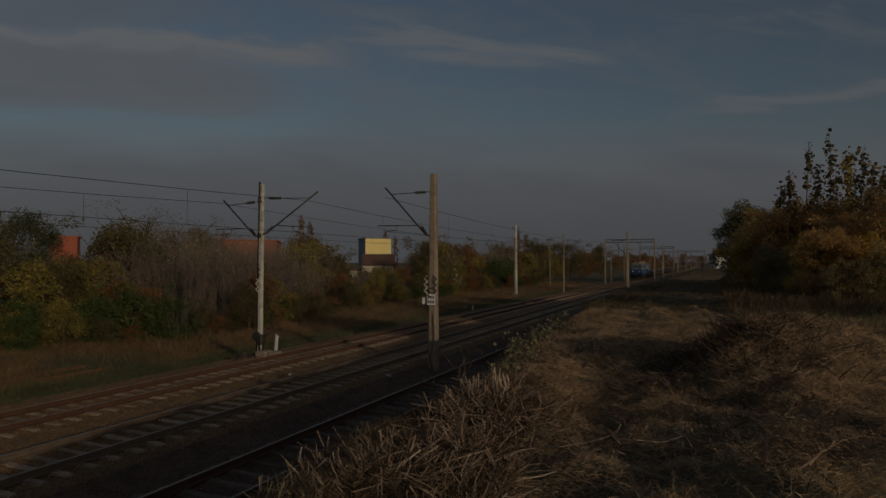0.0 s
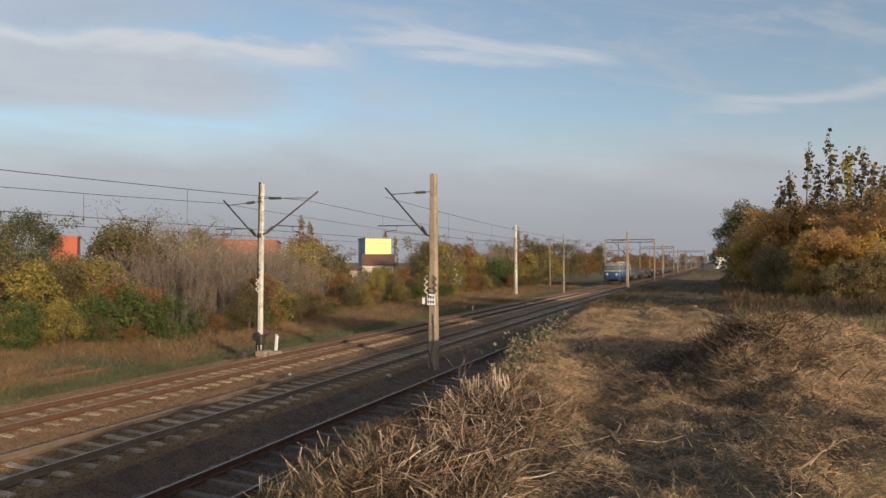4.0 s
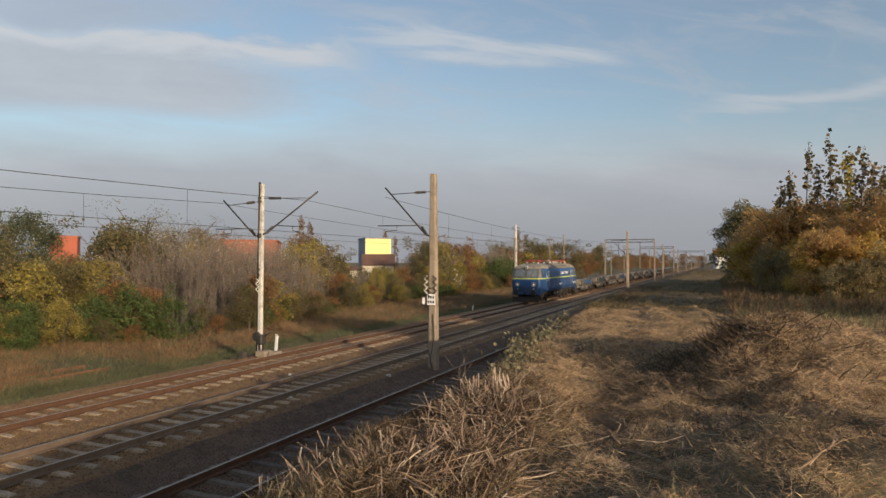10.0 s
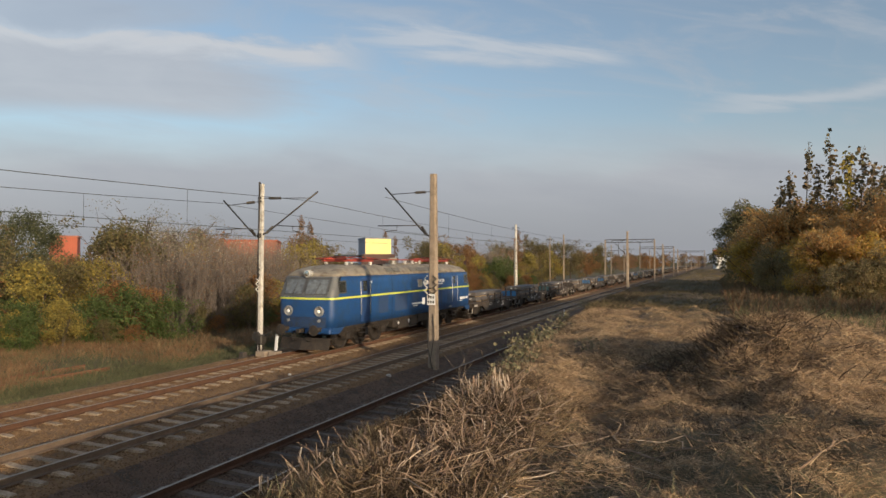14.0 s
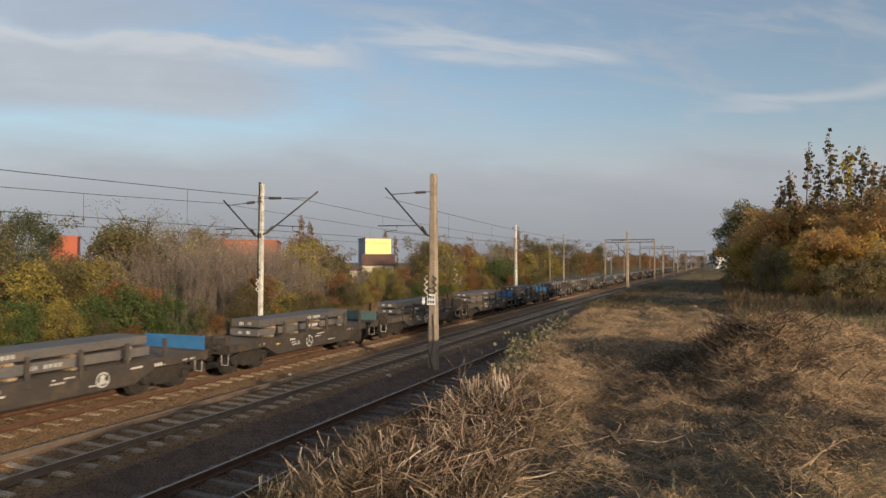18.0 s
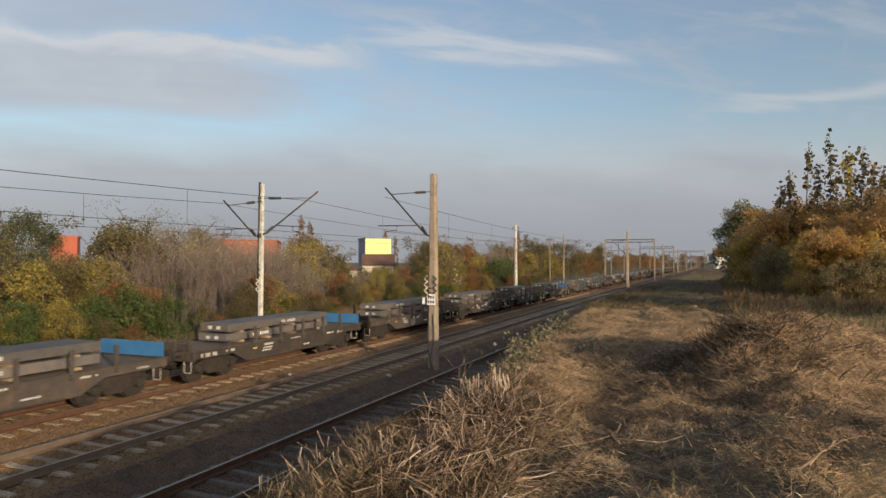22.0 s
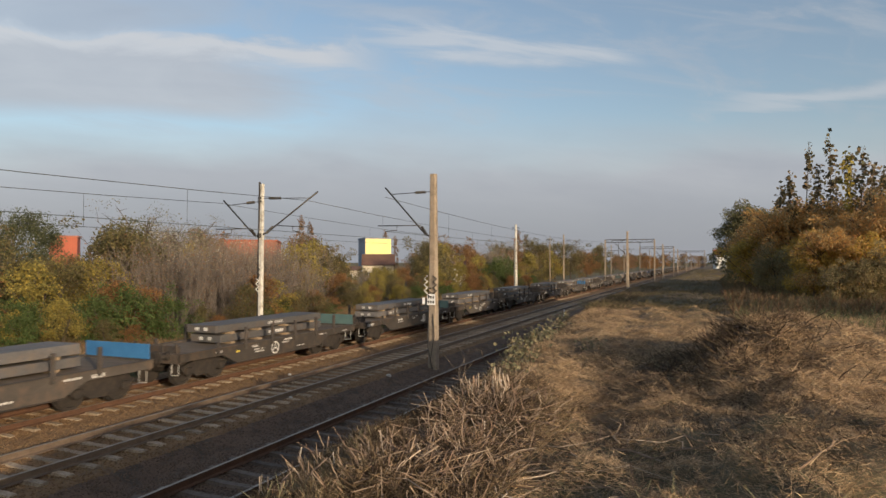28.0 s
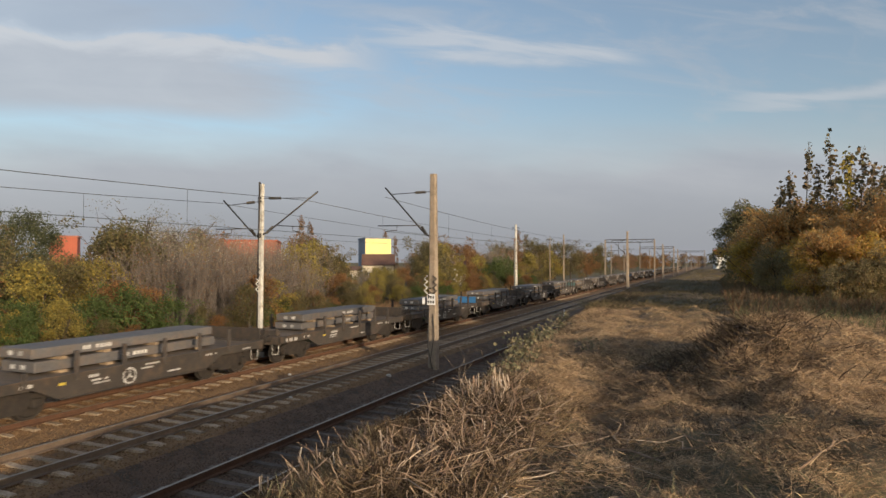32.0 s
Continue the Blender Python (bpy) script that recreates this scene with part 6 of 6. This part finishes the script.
# bare arching twigs over the siding
rs = np.random.RandomState(715)
for k in range(7):
    x, y = -3.6 + rs.normal() * 0.2, 7.4 + 0.55 * k
    root = thing("bare_shoot", "bare arching shoot growing out of the bank", "shoot", "bare shoots", pose(x, y, ground_z(x, y)))
    for q in range(3):
        v, f = [], []
        a, L = 2.6 + rs.normal() * 0.7, rs.uniform(0.35, 0.65)
        p1 = Vector((math.cos(a) * L * 0.3, math.sin(a) * L * 0.3, L * 0.6))
        p2 = Vector((math.cos(a) * L * 0.8, math.sin(a) * L * 0.8, L * rs.uniform(0.5, 0.95)))
        tube_into(v, f, [(0, 0, -0.1), p1, p2], [0.007, 0.005, 0.002], 4, False)
        e = p1 + Vector((rs.normal() * 0.2, rs.normal() * 0.2, 0.3))
        tube_into(v, f, [p1, e], [0.004, 0.002], 3, False)
        child("twig", mesh_of("twig", v, f, M["bark"]), root)


M["branch"] = grainy("branch", (0.16, 0.105, 0.07), (0.27, 0.185, 0.125), 4, 0.9, 0, 0.2, 40)
# branches left lying on the field and its heaps
rs = np.random.RandomState(760)
for k, (x, y, turn, L, pale) in enumerate(((0.1, 11.3, 20, 0.75, True), (1.9, 10.2, 5, 0.8, True), (-0.2, 10.2, 60, 1.1, False), (0.5, 9.9, 25, 1.2, False), (2.4, 8.4, -35, 0.9, True), (-0.4, 5.6, -30, 1.1, False),
                                           (0.7, 5.2, 70, 0.9, False), (2.2, 5.6, 20, 0.6, True), (-1.0, 9.7, 0, 0.6, False), (3.0, 8.9, 80, 0.9, False), (0.9, 10.9, 150, 0.7, True), (1.1, 4.6, -10, 0.8, False), (-0.9, 6.5, 100, 0.9, True), (0.2, 10.9, 110, 0.8, False))):
    branch = thing("fallen_branch", "pale dry branch lying on the cut straw" if pale else "brown dry branch lying on the cut straw", "branch", "fallen branches", pose(x, y, ground_z(x, y)))
    a = radians(turn)
    pts, lift = [], rs.uniform(0.06, 0.12)
    for q in range(6):
        s_ = (q / 5 - 0.5) * L
        px_, py_ = x + math.cos(a) * s_ + rs.normal() * 0.03, y + math.sin(a) * s_ + rs.normal() * 0.03
        pts.append(Vector((px_ - x, py_ - y, ground_z(px_, py_) - ground_z(x, y) + lift * (0.4 + q * 0.25))))
    child("stem", tube("stem", pts, [0.009, 0.0085, 0.008, 0.007, 0.005, 0.003], M["timber"] if pale else M["branch"], 6), branch)
    for q in (2, 3, 4):
        e = pts[q] + Vector((rs.normal() * 0.14, rs.normal() * 0.14, abs(rs.normal()) * 0.08))
        child("twig", tube("twig", [pts[q], pts[q].lerp(e, 0.5) + Vector((0, 0, 0.02)), e], [0.005, 0.004, 0.002], M["branch"], 4), branch)


log = thing("log", "dark rotten log with a pale sawn end on the field", "log", "", pose(-1.36, 10.9, ground_z(-1.36, 10.9) + 0.035, 0, 0, 22))
child("bark", tube("bark", [(-0.34, 0, 0), (-0.1, 0.012, 0.01), (0.12, -0.01, 0.012), (0.33, 0.005, 0.02)], [0.024, 0.032, 0.034, 0.036], M["debris"], 9), log)
child("sawn_end", tube("sawn_end", [(0.328, 0.005, 0.02), (0.342, 0.005, 0.02)], [0.036, 0.033], M["pale_stalk"], 9), log)


# ---- things beside the tracks ----
def block(name, label, category, x0, x1, y0, y1, z0, z1, mat, bevel=0.02, group=""):
    cx, cy = (x0 + x1) / 2, (y0 + y1) / 2
    me = bpy.data.meshes.new(name)
    bm = box(x0 - cx, x1 - cx, y0 - cy, y1 - cy, 0, z1 - z0, bevel)
    bm.to_mesh(me)
    bm.free()
    me.materials.append(mat)
    return thing(name, label, category, group, pose(cx, cy, z0), me)


# foot of the pale mast
block("mast_footing", "weathered concrete footing block beside the mast", "footing", -19.5, -18.98, 24.3, 24.9, -0.45, 0.02, M["concrete"], 0.03, "mast footings")
block("mast_footing", "dark weathered footing block beside the mast", "footing", -19.98, -19.72, 23.75, 24.05, -0.45, 0.0, M["stake"], 0.03, "mast footings")
block("mast_footing", "long concrete kerb at the mast's foot", "footing", -18.93, -18.5, 24.5, 25.0, -0.5, 0.0, M["concrete"], 0.03, "mast footings")
post = thing("marker_post", "short white marker post beside the track", "post", "", pose(-18.75, 24.85, 0.02, 0, 5, 0))
part("post", box(-0.07, 0.07, -0.035, 0.035, 0, 0.68, 0.01), M["white"], post)
part("cap", box(-0.08, 0.02, -0.045, 0.045, 0.66, 0.74, 0.01), M["pale"], post)
drive = thing("switch_box", "black tensioning gear fixed to the foot of the mast", "gear", "", pose(-19.28, 24.45, 0.05))
part("case", box(-0.16, 0.16, -0.2, 0.2, 0.28, 0.72, 0.04), M["steel"], drive)
part("drum", lathe([(0.2, -0.09), (0.22, -0.05), (0.22, 0.05), (0.2, 0.09)], 16, "y"), M["steel"], drive, at=pose(-0.25, 0, 0.62))
for x in (-0.1, 0.1):
    part("leg", box(x - 0.03, x + 0.03, -0.03, 0.03, 0, 0.3), M["steel"], drive)
child("lever", tube("lever", [(0.1, 0, 0.6), (0.42, 0.1, 0.82), (0.52, 0.1, 0.85)], 0.025, M["steel"], 6), drive)
near_pale = [o for o in bpy.data.objects if o.name.startswith("catenary_mast") and o.get("label", "").startswith("pale")][0]
near_grey = [o for o in bpy.data.objects if o.name.startswith("catenary_mast") and o.get("label", "").startswith("weathered")][0]
child("conduit", tube("conduit", [(-0.115, -0.07, 0.0), (-0.085, -0.06, 3.5), (-0.02, -0.05, 8.1)], 0.055, M["steel"], 5), near_pale, "dark conduit along the shaft")


def spikes(parent, x, y, z0, z1, mat, n=6, side=1):
    """A zigzag climbing guard wound out from a mast."""
    pts = []
    for k in range(n + 1):
        pts.append((x + side * (0.16 if k % 2 else 0.0), y, z0 + (z1 - z0) * k / n))
    child("climbing_guard", tube("climbing_guard", pts, 0.03, mat, 5), parent, "zigzag climbing guard")


spikes(near_grey, -0.19, -0.2, 3.15, 3.9, M["pale_metal"], 6, -1)
spikes(near_grey, 0.06, -0.21, 3.15, 3.9, M["steel"], 6, 1)
spikes(near_grey, -0.02, -0.22, 3.0, 3.4, M["steel"], 4, -1)
plate = part("number_plate", box(-0.20, 0.17, -0.235, -0.215, 2.68, 3.14, 0.006), M["white"], near_grey, "white plate with dark bars")
for z in (2.75, 2.95):
    for x in (-0.13, -0.02, 0.09):
        part("bar", box(x - 0.03, x + 0.03, -0.24, -0.236, z, z + 0.11), M["steel"], plate)
part("small_plate", box(-0.42, -0.30, -0.23, -0.21, 2.70, 2.98, 0.006), M["white"], near_grey)
child("bond_wire", tube("bond_wire", [(0.05, -0.21, 2.3), (0.12, -0.23, 1.4), (-0.05, -0.25, 0.3), (0.05, -0.25, -0.05)], 0.014, M["steel"], 5), near_grey)
child("bond_wire", tube("bond_wire", [(-0.15, -0.23, 2.0), (-0.18, -0.25, 1.0), (0.08, -0.26, -0.02)], 0.012, M["steel"], 5), near_grey)
spikes(near_pale, 0.03, -0.16, 2.95, 3.6, M["pale_metal"], 5, -1)
spikes(near_pale, -0.06, -0.16, 3.6, 4.15, M["steel"], 4, 1)
for x, y, h, lab in ((-8.0 + 1.1, 19.2, 0.55, "short white survey stake beside the siding"), (-21.2, 58, 0.7, "white kilometre stake beside the main track"), (-11.2, 52, 0.6, "small white stake between the tracks")):
    st = thing("stake", lab, "stake", "", pose(x, y, ground_z_early(x, y), 0, 6, 20))
    part("post", box(-0.035, 0.035, -0.02, 0.02, -0.1, h, 0.006), M["white"], st)
for k, (x, y, s) in enumerate(((-11.4, 22.0, 0.09), (-12.4, 17.2, 0.06), (-7.6, 33.2, 0.3), (-7.3, 33.8, 0.22), (-7.9, 34.4, 0.26), (-14.9, 20.6, 0.07))):
    rs_ = np.random.RandomState(800 + k)
    bm = bmesh.new()
    bmesh.ops.create_icosphere(bm, subdivisions=2, radius=s)
    for v in bm.verts:
        v.co *= 1 + 0.25 * rs_.uniform(-1, 1)
        v.co.z *= 0.7
    me = bpy.data.meshes.new("stone")
    bm.to_mesh(me)
    bm.free()
    me.materials.append(M["pale"] if s < 0.1 else M["concrete"])
    thing("stone", "pale stone lying on the ballast" if s < 0.1 else "lump of broken concrete by the siding", "stone", "loose stones", pose(x, y, bed(x, y) + s * 0.4), me)

# ---- distant masts, gantry, poles ----
for x, y, top, lab in ((-26.8, 91.8, 9.6, "tall pale telegraph pole overgrown with creeper"), (-30.3, 128, 9.1, "thin grey telegraph pole"), (-21.5, 150, 8.0, "thin grey line pole"), (-22.5, 190, 8.0, "thin grey line pole")):
    z = ground_z(x, y)
    p = thing("telegraph_pole", lab, "pole", "poles", pose(x, y, z))
    child("shaft", tube("shaft", [(0, 0, -0.4), (0, 0, (top - z) * 0.5), (0.05, 0, top - z)], [0.30 if "pale" in lab else 0.14, 0.24 if "pale" in lab else 0.12, 0.14 if "pale" in lab else 0.09], M["pale"] if "pale" in lab else M["concrete"], 8), p)
    child("crossarm", tube("crossarm", [(-0.6, 0, top - z - 0.5), (0.6, 0, top - z - 0.5)], 0.05, M["steel"], 6), p)
    if "creeper" in lab:
        rs_ = np.random.RandomState(5)
        pts = np.stack([rs_.normal(size=420) * 0.42 + 0.25, rs_.normal(size=420) * 0.42, rs_.uniform(3.5, 8.2, 420)], 1)
        child("creeper", quads("creeper", leaves_at(rs_, pts, 0.2), M["leaf_orange"]), p)


def gantry(y, x0, x1, z):
    g = thing("catenary_gantry", "lattice steel gantry spanning the main tracks", "gantry", "gantries", pose(0, y, -0.4))
    for x in (x0, x1):
        part("leg", box(x - 0.13, x + 0.13, -0.13, 0.13, 0, z + 0.4, 0.03), M["concrete"], g)
    for zz in (z - 0.55, z):
        part("chord", box(x0, x1, -0.06, 0.06, zz + 0.34, zz + 0.46), M["steel"], g)
    n = int((x1 - x0) / 0.9)
    for k in range(n):
        a, b = x0 + (x1 - x0) * k / n, x0 + (x1 - x0) * (k + 1) / n
        child("brace", tube("brace", [(a, 0, z - 0.15 if k % 2 else z + 0.4), (b, 0, z + 0.4 if k % 2 else z - 0.15)], 0.035, M["steel"], 4), g)
    for x in (XA, XB):
        child("hanger", tube("hanger", [(x, 0, z - 0.15), (x, 0, 6.0)], 0.05, M["steel"], 5), g)


gantry(131, -19.9, -10.6, 8.5)
gantry(196, -19.9, -10.6, 8.5)
gantry(290, -19.9, -3.6, 8.8)


# ---- houses beyond the thicket ----
def building(name, label, x, y, turn, w, d, h, wall, roof, roof_h, base=-0.6, windows=(), gable=True, side=None):
    b = thing(name, label, "building", "", pose(x, y, base, 0, 0, turn))
    part("wall", box(-w / 2, w / 2, -d / 2, d / 2, 0, h), wall, b)
    if side:
        part("side_wall", box(-w / 2 - 0.06, -w / 2 - 0.004, -d / 2, d / 2, 0, h), side, b)
    if gable:
        bm = poly_prism([(-d / 2 - 0.4, h), (d / 2 + 0.4, h), (0, h + roof_h)], -w / 2 - 0.3, w / 2 + 0.3)
        part("roof", bm, roof, b)
    else:
        part("roof", box(-w / 2 - 0.2, w / 2 + 0.2, -d / 2 - 0.2, d / 2 + 0.2, h + 0.002, h + roof_h), roof, b)
    for wx, wz, ww, wh in windows:
        win = part("window", box(wx - ww / 2, wx + ww / 2, -d / 2 - 0.06, -d / 2 - 0.004, wz, wz + wh), M["white"], b)
        part("pane", box(wx - ww / 2 + 0.08, wx + ww / 2 - 0.08, -d / 2 - 0.075, -d / 2 - 0.062, wz + 0.08, wz + wh - 0.08), M["glass"], win)
    return b


M.update(
    orange_wall=grainy("orange_cladding", (0.30, 0.07, 0.036), (0.36, 0.09, 0.045), 0.3, 0.7, 0, 0.2, 6, stretch=(6, 6, 0.2)),
    # red cladding is muted to carry distance haze in its colour
    red_wall=grainy("red_cladding", (0.27, 0.095, 0.065), (0.34, 0.125, 0.085), 0.3, 0.75, 0, 0.2, 6, stretch=(6, 6, 0.2)),
    yellow_wall=grainy("yellow_render", (0.82, 0.66, 0.27), (0.88, 0.72, 0.31), 0.4, 0.85, 0, 0.1, 12),
    blue_wall=grainy("blue_cladding", (0.20, 0.25, 0.33), (0.26, 0.31, 0.40), 0.4, 0.7, 0, 0.1, 12),
    cream_wall=grainy("cream_render", (0.55, 0.48, 0.36), (0.66, 0.58, 0.45), 0.4, 0.85, 0, 0.1, 12),
    white_wall=grainy("white_render", (0.62, 0.60, 0.56), (0.74, 0.72, 0.68), 0.4, 0.85, 0, 0.1, 12),
    brown_roof=grainy("brown_roof", (0.11, 0.06, 0.045), (0.16, 0.085, 0.06), 0.6, 0.85, 0, 0.4, 6),
    red_roof=grainy("red_roof", (0.30, 0.07, 0.04), (0.38, 0.10, 0.055), 0.6, 0.85, 0, 0.4, 6),
)
building("warehouse", "orange clad warehouse behind the trees", -110.3, 83.6, 46, 4.4, 5, 9.2, M["orange_wall"], M["red_wall"], 0.3, gable=False)
building("warehouse", "rust-red clad warehouse glimpsed through bare shrubs", -87.5, 108, 34, 10.6, 18, 8.7, M["red_wall"], M["orange_wall"], 0.3, gable=False)
building("commercial_building", "yellow commercial building with a blue-grey flank", -74.6, 136.4, 40, 6.0, 9, 10.1, M["yellow_wall"], M["blue_wall"], 0.25, gable=False, side=M["blue_wall"])
building("house", "low house with a brown tiled roof", -66.3, 122.9, 28, 6.4, 7, 4.0, M["cream_wall"], M["brown_roof"], 2.4, windows=((-1.5, 1.4, 1.0, 1.2), (1.5, 1.4, 1.0, 1.2)))
building("house", "small cream house behind the shrubs", -64.6, 108.6, 30, 3.4, 5, 3.1, M["cream_wall"], M["brown_roof"], 0.8, windows=((0, 1.4, 0.9, 1.1),))
building("apartment_block", "pale apartment block far behind the trees", -150, 128, 45, 8, 12, 9.2, M["white_wall"], M["blue_wall"], 0.4, gable=False,
         windows=[(-2.4 + 2.4 * k, 1.5 + 2.7 * q, 1.0, 1.2) for k in range(3) for q in range(3)])
building("apartment_block", "long pale apartment block far behind the trees", -140, 172, 45, 20, 12, 8.6, M["white_wall"], M["blue_wall"], 0.4, gable=False,
         windows=[(-8 + 4 * k, 2.0 + 3 * q, 1.4, 1.5) for k in range(5) for q in range(3)])
building("house", "white house with a red roof beside the line", 2.2, 176, 8, 4.2, 6, 4.9, M["white_wall"], M["red_roof"], 1.4, 0.9, windows=((-0.9, 1.2, 0.8, 1.0), (0.9, 1.2, 0.8, 1.0)))
building("house", "pale house among the trees along the line", -47, 117, 24, 5, 6, 3.6, M["white_wall"], M["brown_roof"], 1.4, windows=((0, 1.5, 0.9, 1.2),))

# ---- tall trees behind, far woods ----
poplar = make_tree("poplar", "tall slim leafless poplar far behind the thicket", "tree", 90, 16, 2.4, M["leaf_brown"], 2600, 0.28, stem=0.15, tall=2.2, group="poplars", clumps=40)
poplar.matrix_basis = pose(-93, 133, -0.6)
for x, y, s in ((-91, 134, 0.9), (-83, 158, 0.85), (-81, 160, 0.75), (-59, 205, 0.95), (-57, 207, 0.85)):
    plant(poplar, x, y, s, x * 40)
M["leaf_pine"] = leafy("leaf_pine", [(0.06, 0.07, 0.038), (0.095, 0.105, 0.055), (0.13, 0.13, 0.07)], 0.7, 0.25)
conifer = make_tree("tree", "dense grey-green pine behind the thicket", "tree", 91, 10.2, 8.6, M["leaf_pine"], 30000, 0.20, stem=0.08, clumps=80, limb_n=6)
conifer.matrix_basis = pose(-61.5, 42, -0.6)
conifer.scale = (0.82, 0.82, 0.9)
spreading = make_tree("tree", "spreading old tree with thin brown foliage", "tree", 92, 7.5, 9.5, M["leaf_dusk"], 5200, 0.13, stem=0.4, limb_n=34, radius=0.22, clumps=18)
spreading.matrix_basis = pose(-45, 41, -0.6)
plant(spreading, -50, 52, 0.95, 130)
woods = [make_tree("tree", "brown autumn tree in the far tree belt", "tree", 94, 9, 9, M["leaf_brown"], 3200, 0.34, stem=0.12, group="far trees"),
         make_tree("tree", "olive autumn tree in the far tree belt", "tree", 95, 8.5, 9, M["leaf_olive"], 3200, 0.34, stem=0.12, group="far trees"),
         make_tree("tree", "rusty orange tree in the far tree belt", "tree", 96, 8, 8.5, M["leaf_orange"], 3000, 0.34, stem=0.12, group="far trees")]
rs = np.random.RandomState(97)
for k, w_ in enumerate(woods):
    w_.matrix_basis = pose((-66, -67, -46)[k], (70, 99, 120)[k], -0.7)
for k in range(70):
    y = 70 + 8 * k + rs.uniform(-4, 4)
    x = -48 - rs.uniform(0, 26) - (0.02 * y)
    if y > 230:
        x = -34 - rs.uniform(0, 40)
    size = rs.uniform(0.7, 1.1)
    bearing = math.degrees(math.atan2(-x, y))
    if 24.5 < bearing < 32.5 and y < 150:
        size = 0.42
    if 36.5 < bearing < 41.8 and y < 112:
        size = 0.4
    ob = plant(woods[rs.randint(3)], x, y, size, rs.uniform(0, 360))
for k in range(34):
    x = -70 + 5.5 * k + rs.uniform(-2, 2)
    plant(woods[rs.randint(3)], x, 640 + rs.uniform(0, 80), rs.uniform(1.0, 1.5), rs.uniform(0, 360))
for k in range(16):
    plant(woods[rs.randint(3)], 7 + rs.uniform(0, 14), 90 + 16 * k, rs.uniform(0.7, 1.0), rs.uniform(0, 360))


# ---- tall young maples beside the field ----
def sapling(seed, x, y, height, mat, n=150, leaf=0.225, label="tall young maple with large dark leaves"):
    rs_ = np.random.RandomState(seed)
    root = thing("young_maple", label, "tree", "young maples", pose(x, y, ground_z(x, y)))
    v, f = [], []
    pts, ends = [], []
    for k in range(7):
        q = k / 6
        pts.append(Vector((0.12 * math.sin(seed + 3 * q), 0.12 * math.cos(seed * 2 + 2 * q), height * q - 0.2)))
    tube_into(v, f, pts, [0.05, 0.045, 0.04, 0.03, 0.024, 0.016, 0.006], 6)
    for k in range(16):
        q = 0.48 + 0.49 * k / 16
        p = Vector(pts[0]).lerp(pts[-1], q)
        a = rs_.uniform(0, 6.28)
        L = (1.05 - q) * 0.9 + 0.16
        e = p + Vector((math.cos(a) * L * 0.55, math.sin(a) * L * 0.55, L * 0.75))
        tube_into(v, f, [p, p.lerp(e, 0.6) + Vector((math.cos(a), math.sin(a), 0)) * 0.05, e], [0.014, 0.010, 0.004], 4, False)
        ends.append((p, e))
    child("trunk", mesh_of("trunk", v, f, M["bark"], smooth=True), root)
    lp = []
    for k in range(n):
        p, e = ends[rs_.randint(len(ends))]
        lp.append(p.lerp(e, rs_.uniform(0.25, 1.05)) + Vector(rs_.normal(size=3)) * 0.09)
    for k in range(22):
        lp.append(Vector((0, 0, height - 0.1 - k * 0.08)) + Vector(rs_.normal(size=3)) * 0.10)
    child("crown", quads("crown", leaves_at(rs_, np.array([tuple(p) for p in lp]), leaf, 0.6, 0.85), mat), root)


M["leaf_maple"] = leafy("leaf_maple", [(0.08, 0.08, 0.055), (0.13, 0.118, 0.075), (0.28, 0.19, 0.10), (0.11, 0.115, 0.068)], 0.6, 0.4)
for k, (px, top, d, key) in enumerate(((1390, 320, 26, "leaf_maple"), (1402, 298, 25, "leaf_maple"), (1432, 250, 25, "leaf_maple"), (1447, 282, 26, "leaf_maple"), (1468, 232, 25, "leaf_maple"), (1480, 300, 27, "leaf_maple"),
                                       (1502, 262, 25, "leaf_yellow"), (1512, 262, 26, "leaf_maple"), (1530, 254, 25, "leaf_maple"), (1542, 285, 24, "leaf_maple"), (1562, 285, 25, "leaf_maple"), (1582, 270, 24, "leaf_maple"), (1380, 345, 30, "leaf_maple"))):
    d *= 1.42
    lat = (px - 784) / 1150 * d
    x, y = -0.3852 * d + 0.9228 * lat, 0.9228 * d + 0.3852 * lat
    h = 4.115 + (464 - top) / 1150 * d - ground_z(x, y)
    sapling(900 + k, x, y, h, M[key], 150 if px < 1490 else 200, label="tall young maple with yellowing leaves" if key == "leaf_yellow" else "tall young maple with large dark leaves")


def motions():
    for ob, behind in moving:
        walk(ob, [(t, pose(XA, y + behind, 0)) for t, y in NOSE])
    walk(cloud_shell, [(0, pose(0, 0, 4.1, 0, 0, TURN + 0.6)), (16, pose(0, 0, 4.1, 0, 0, TURN - 0.4)), (32, pose(0, 0, 4.1, 0, 0, TURN - 1.4))])
    # the locomotive's wheels roll on the rail
    ts = [k * 2 / FPS for k in range(int(32 * FPS / 2) + 1)]
    ys = [nose(t) for t in ts]
    for wheel, y, r in turning:
        walk(wheel, [(t, Matrix.Translation((0, y, r)) @ Matrix.Rotation((nose(0) - q) / r, 4, "X")) for t, q in zip(ts, ys)])


motions()
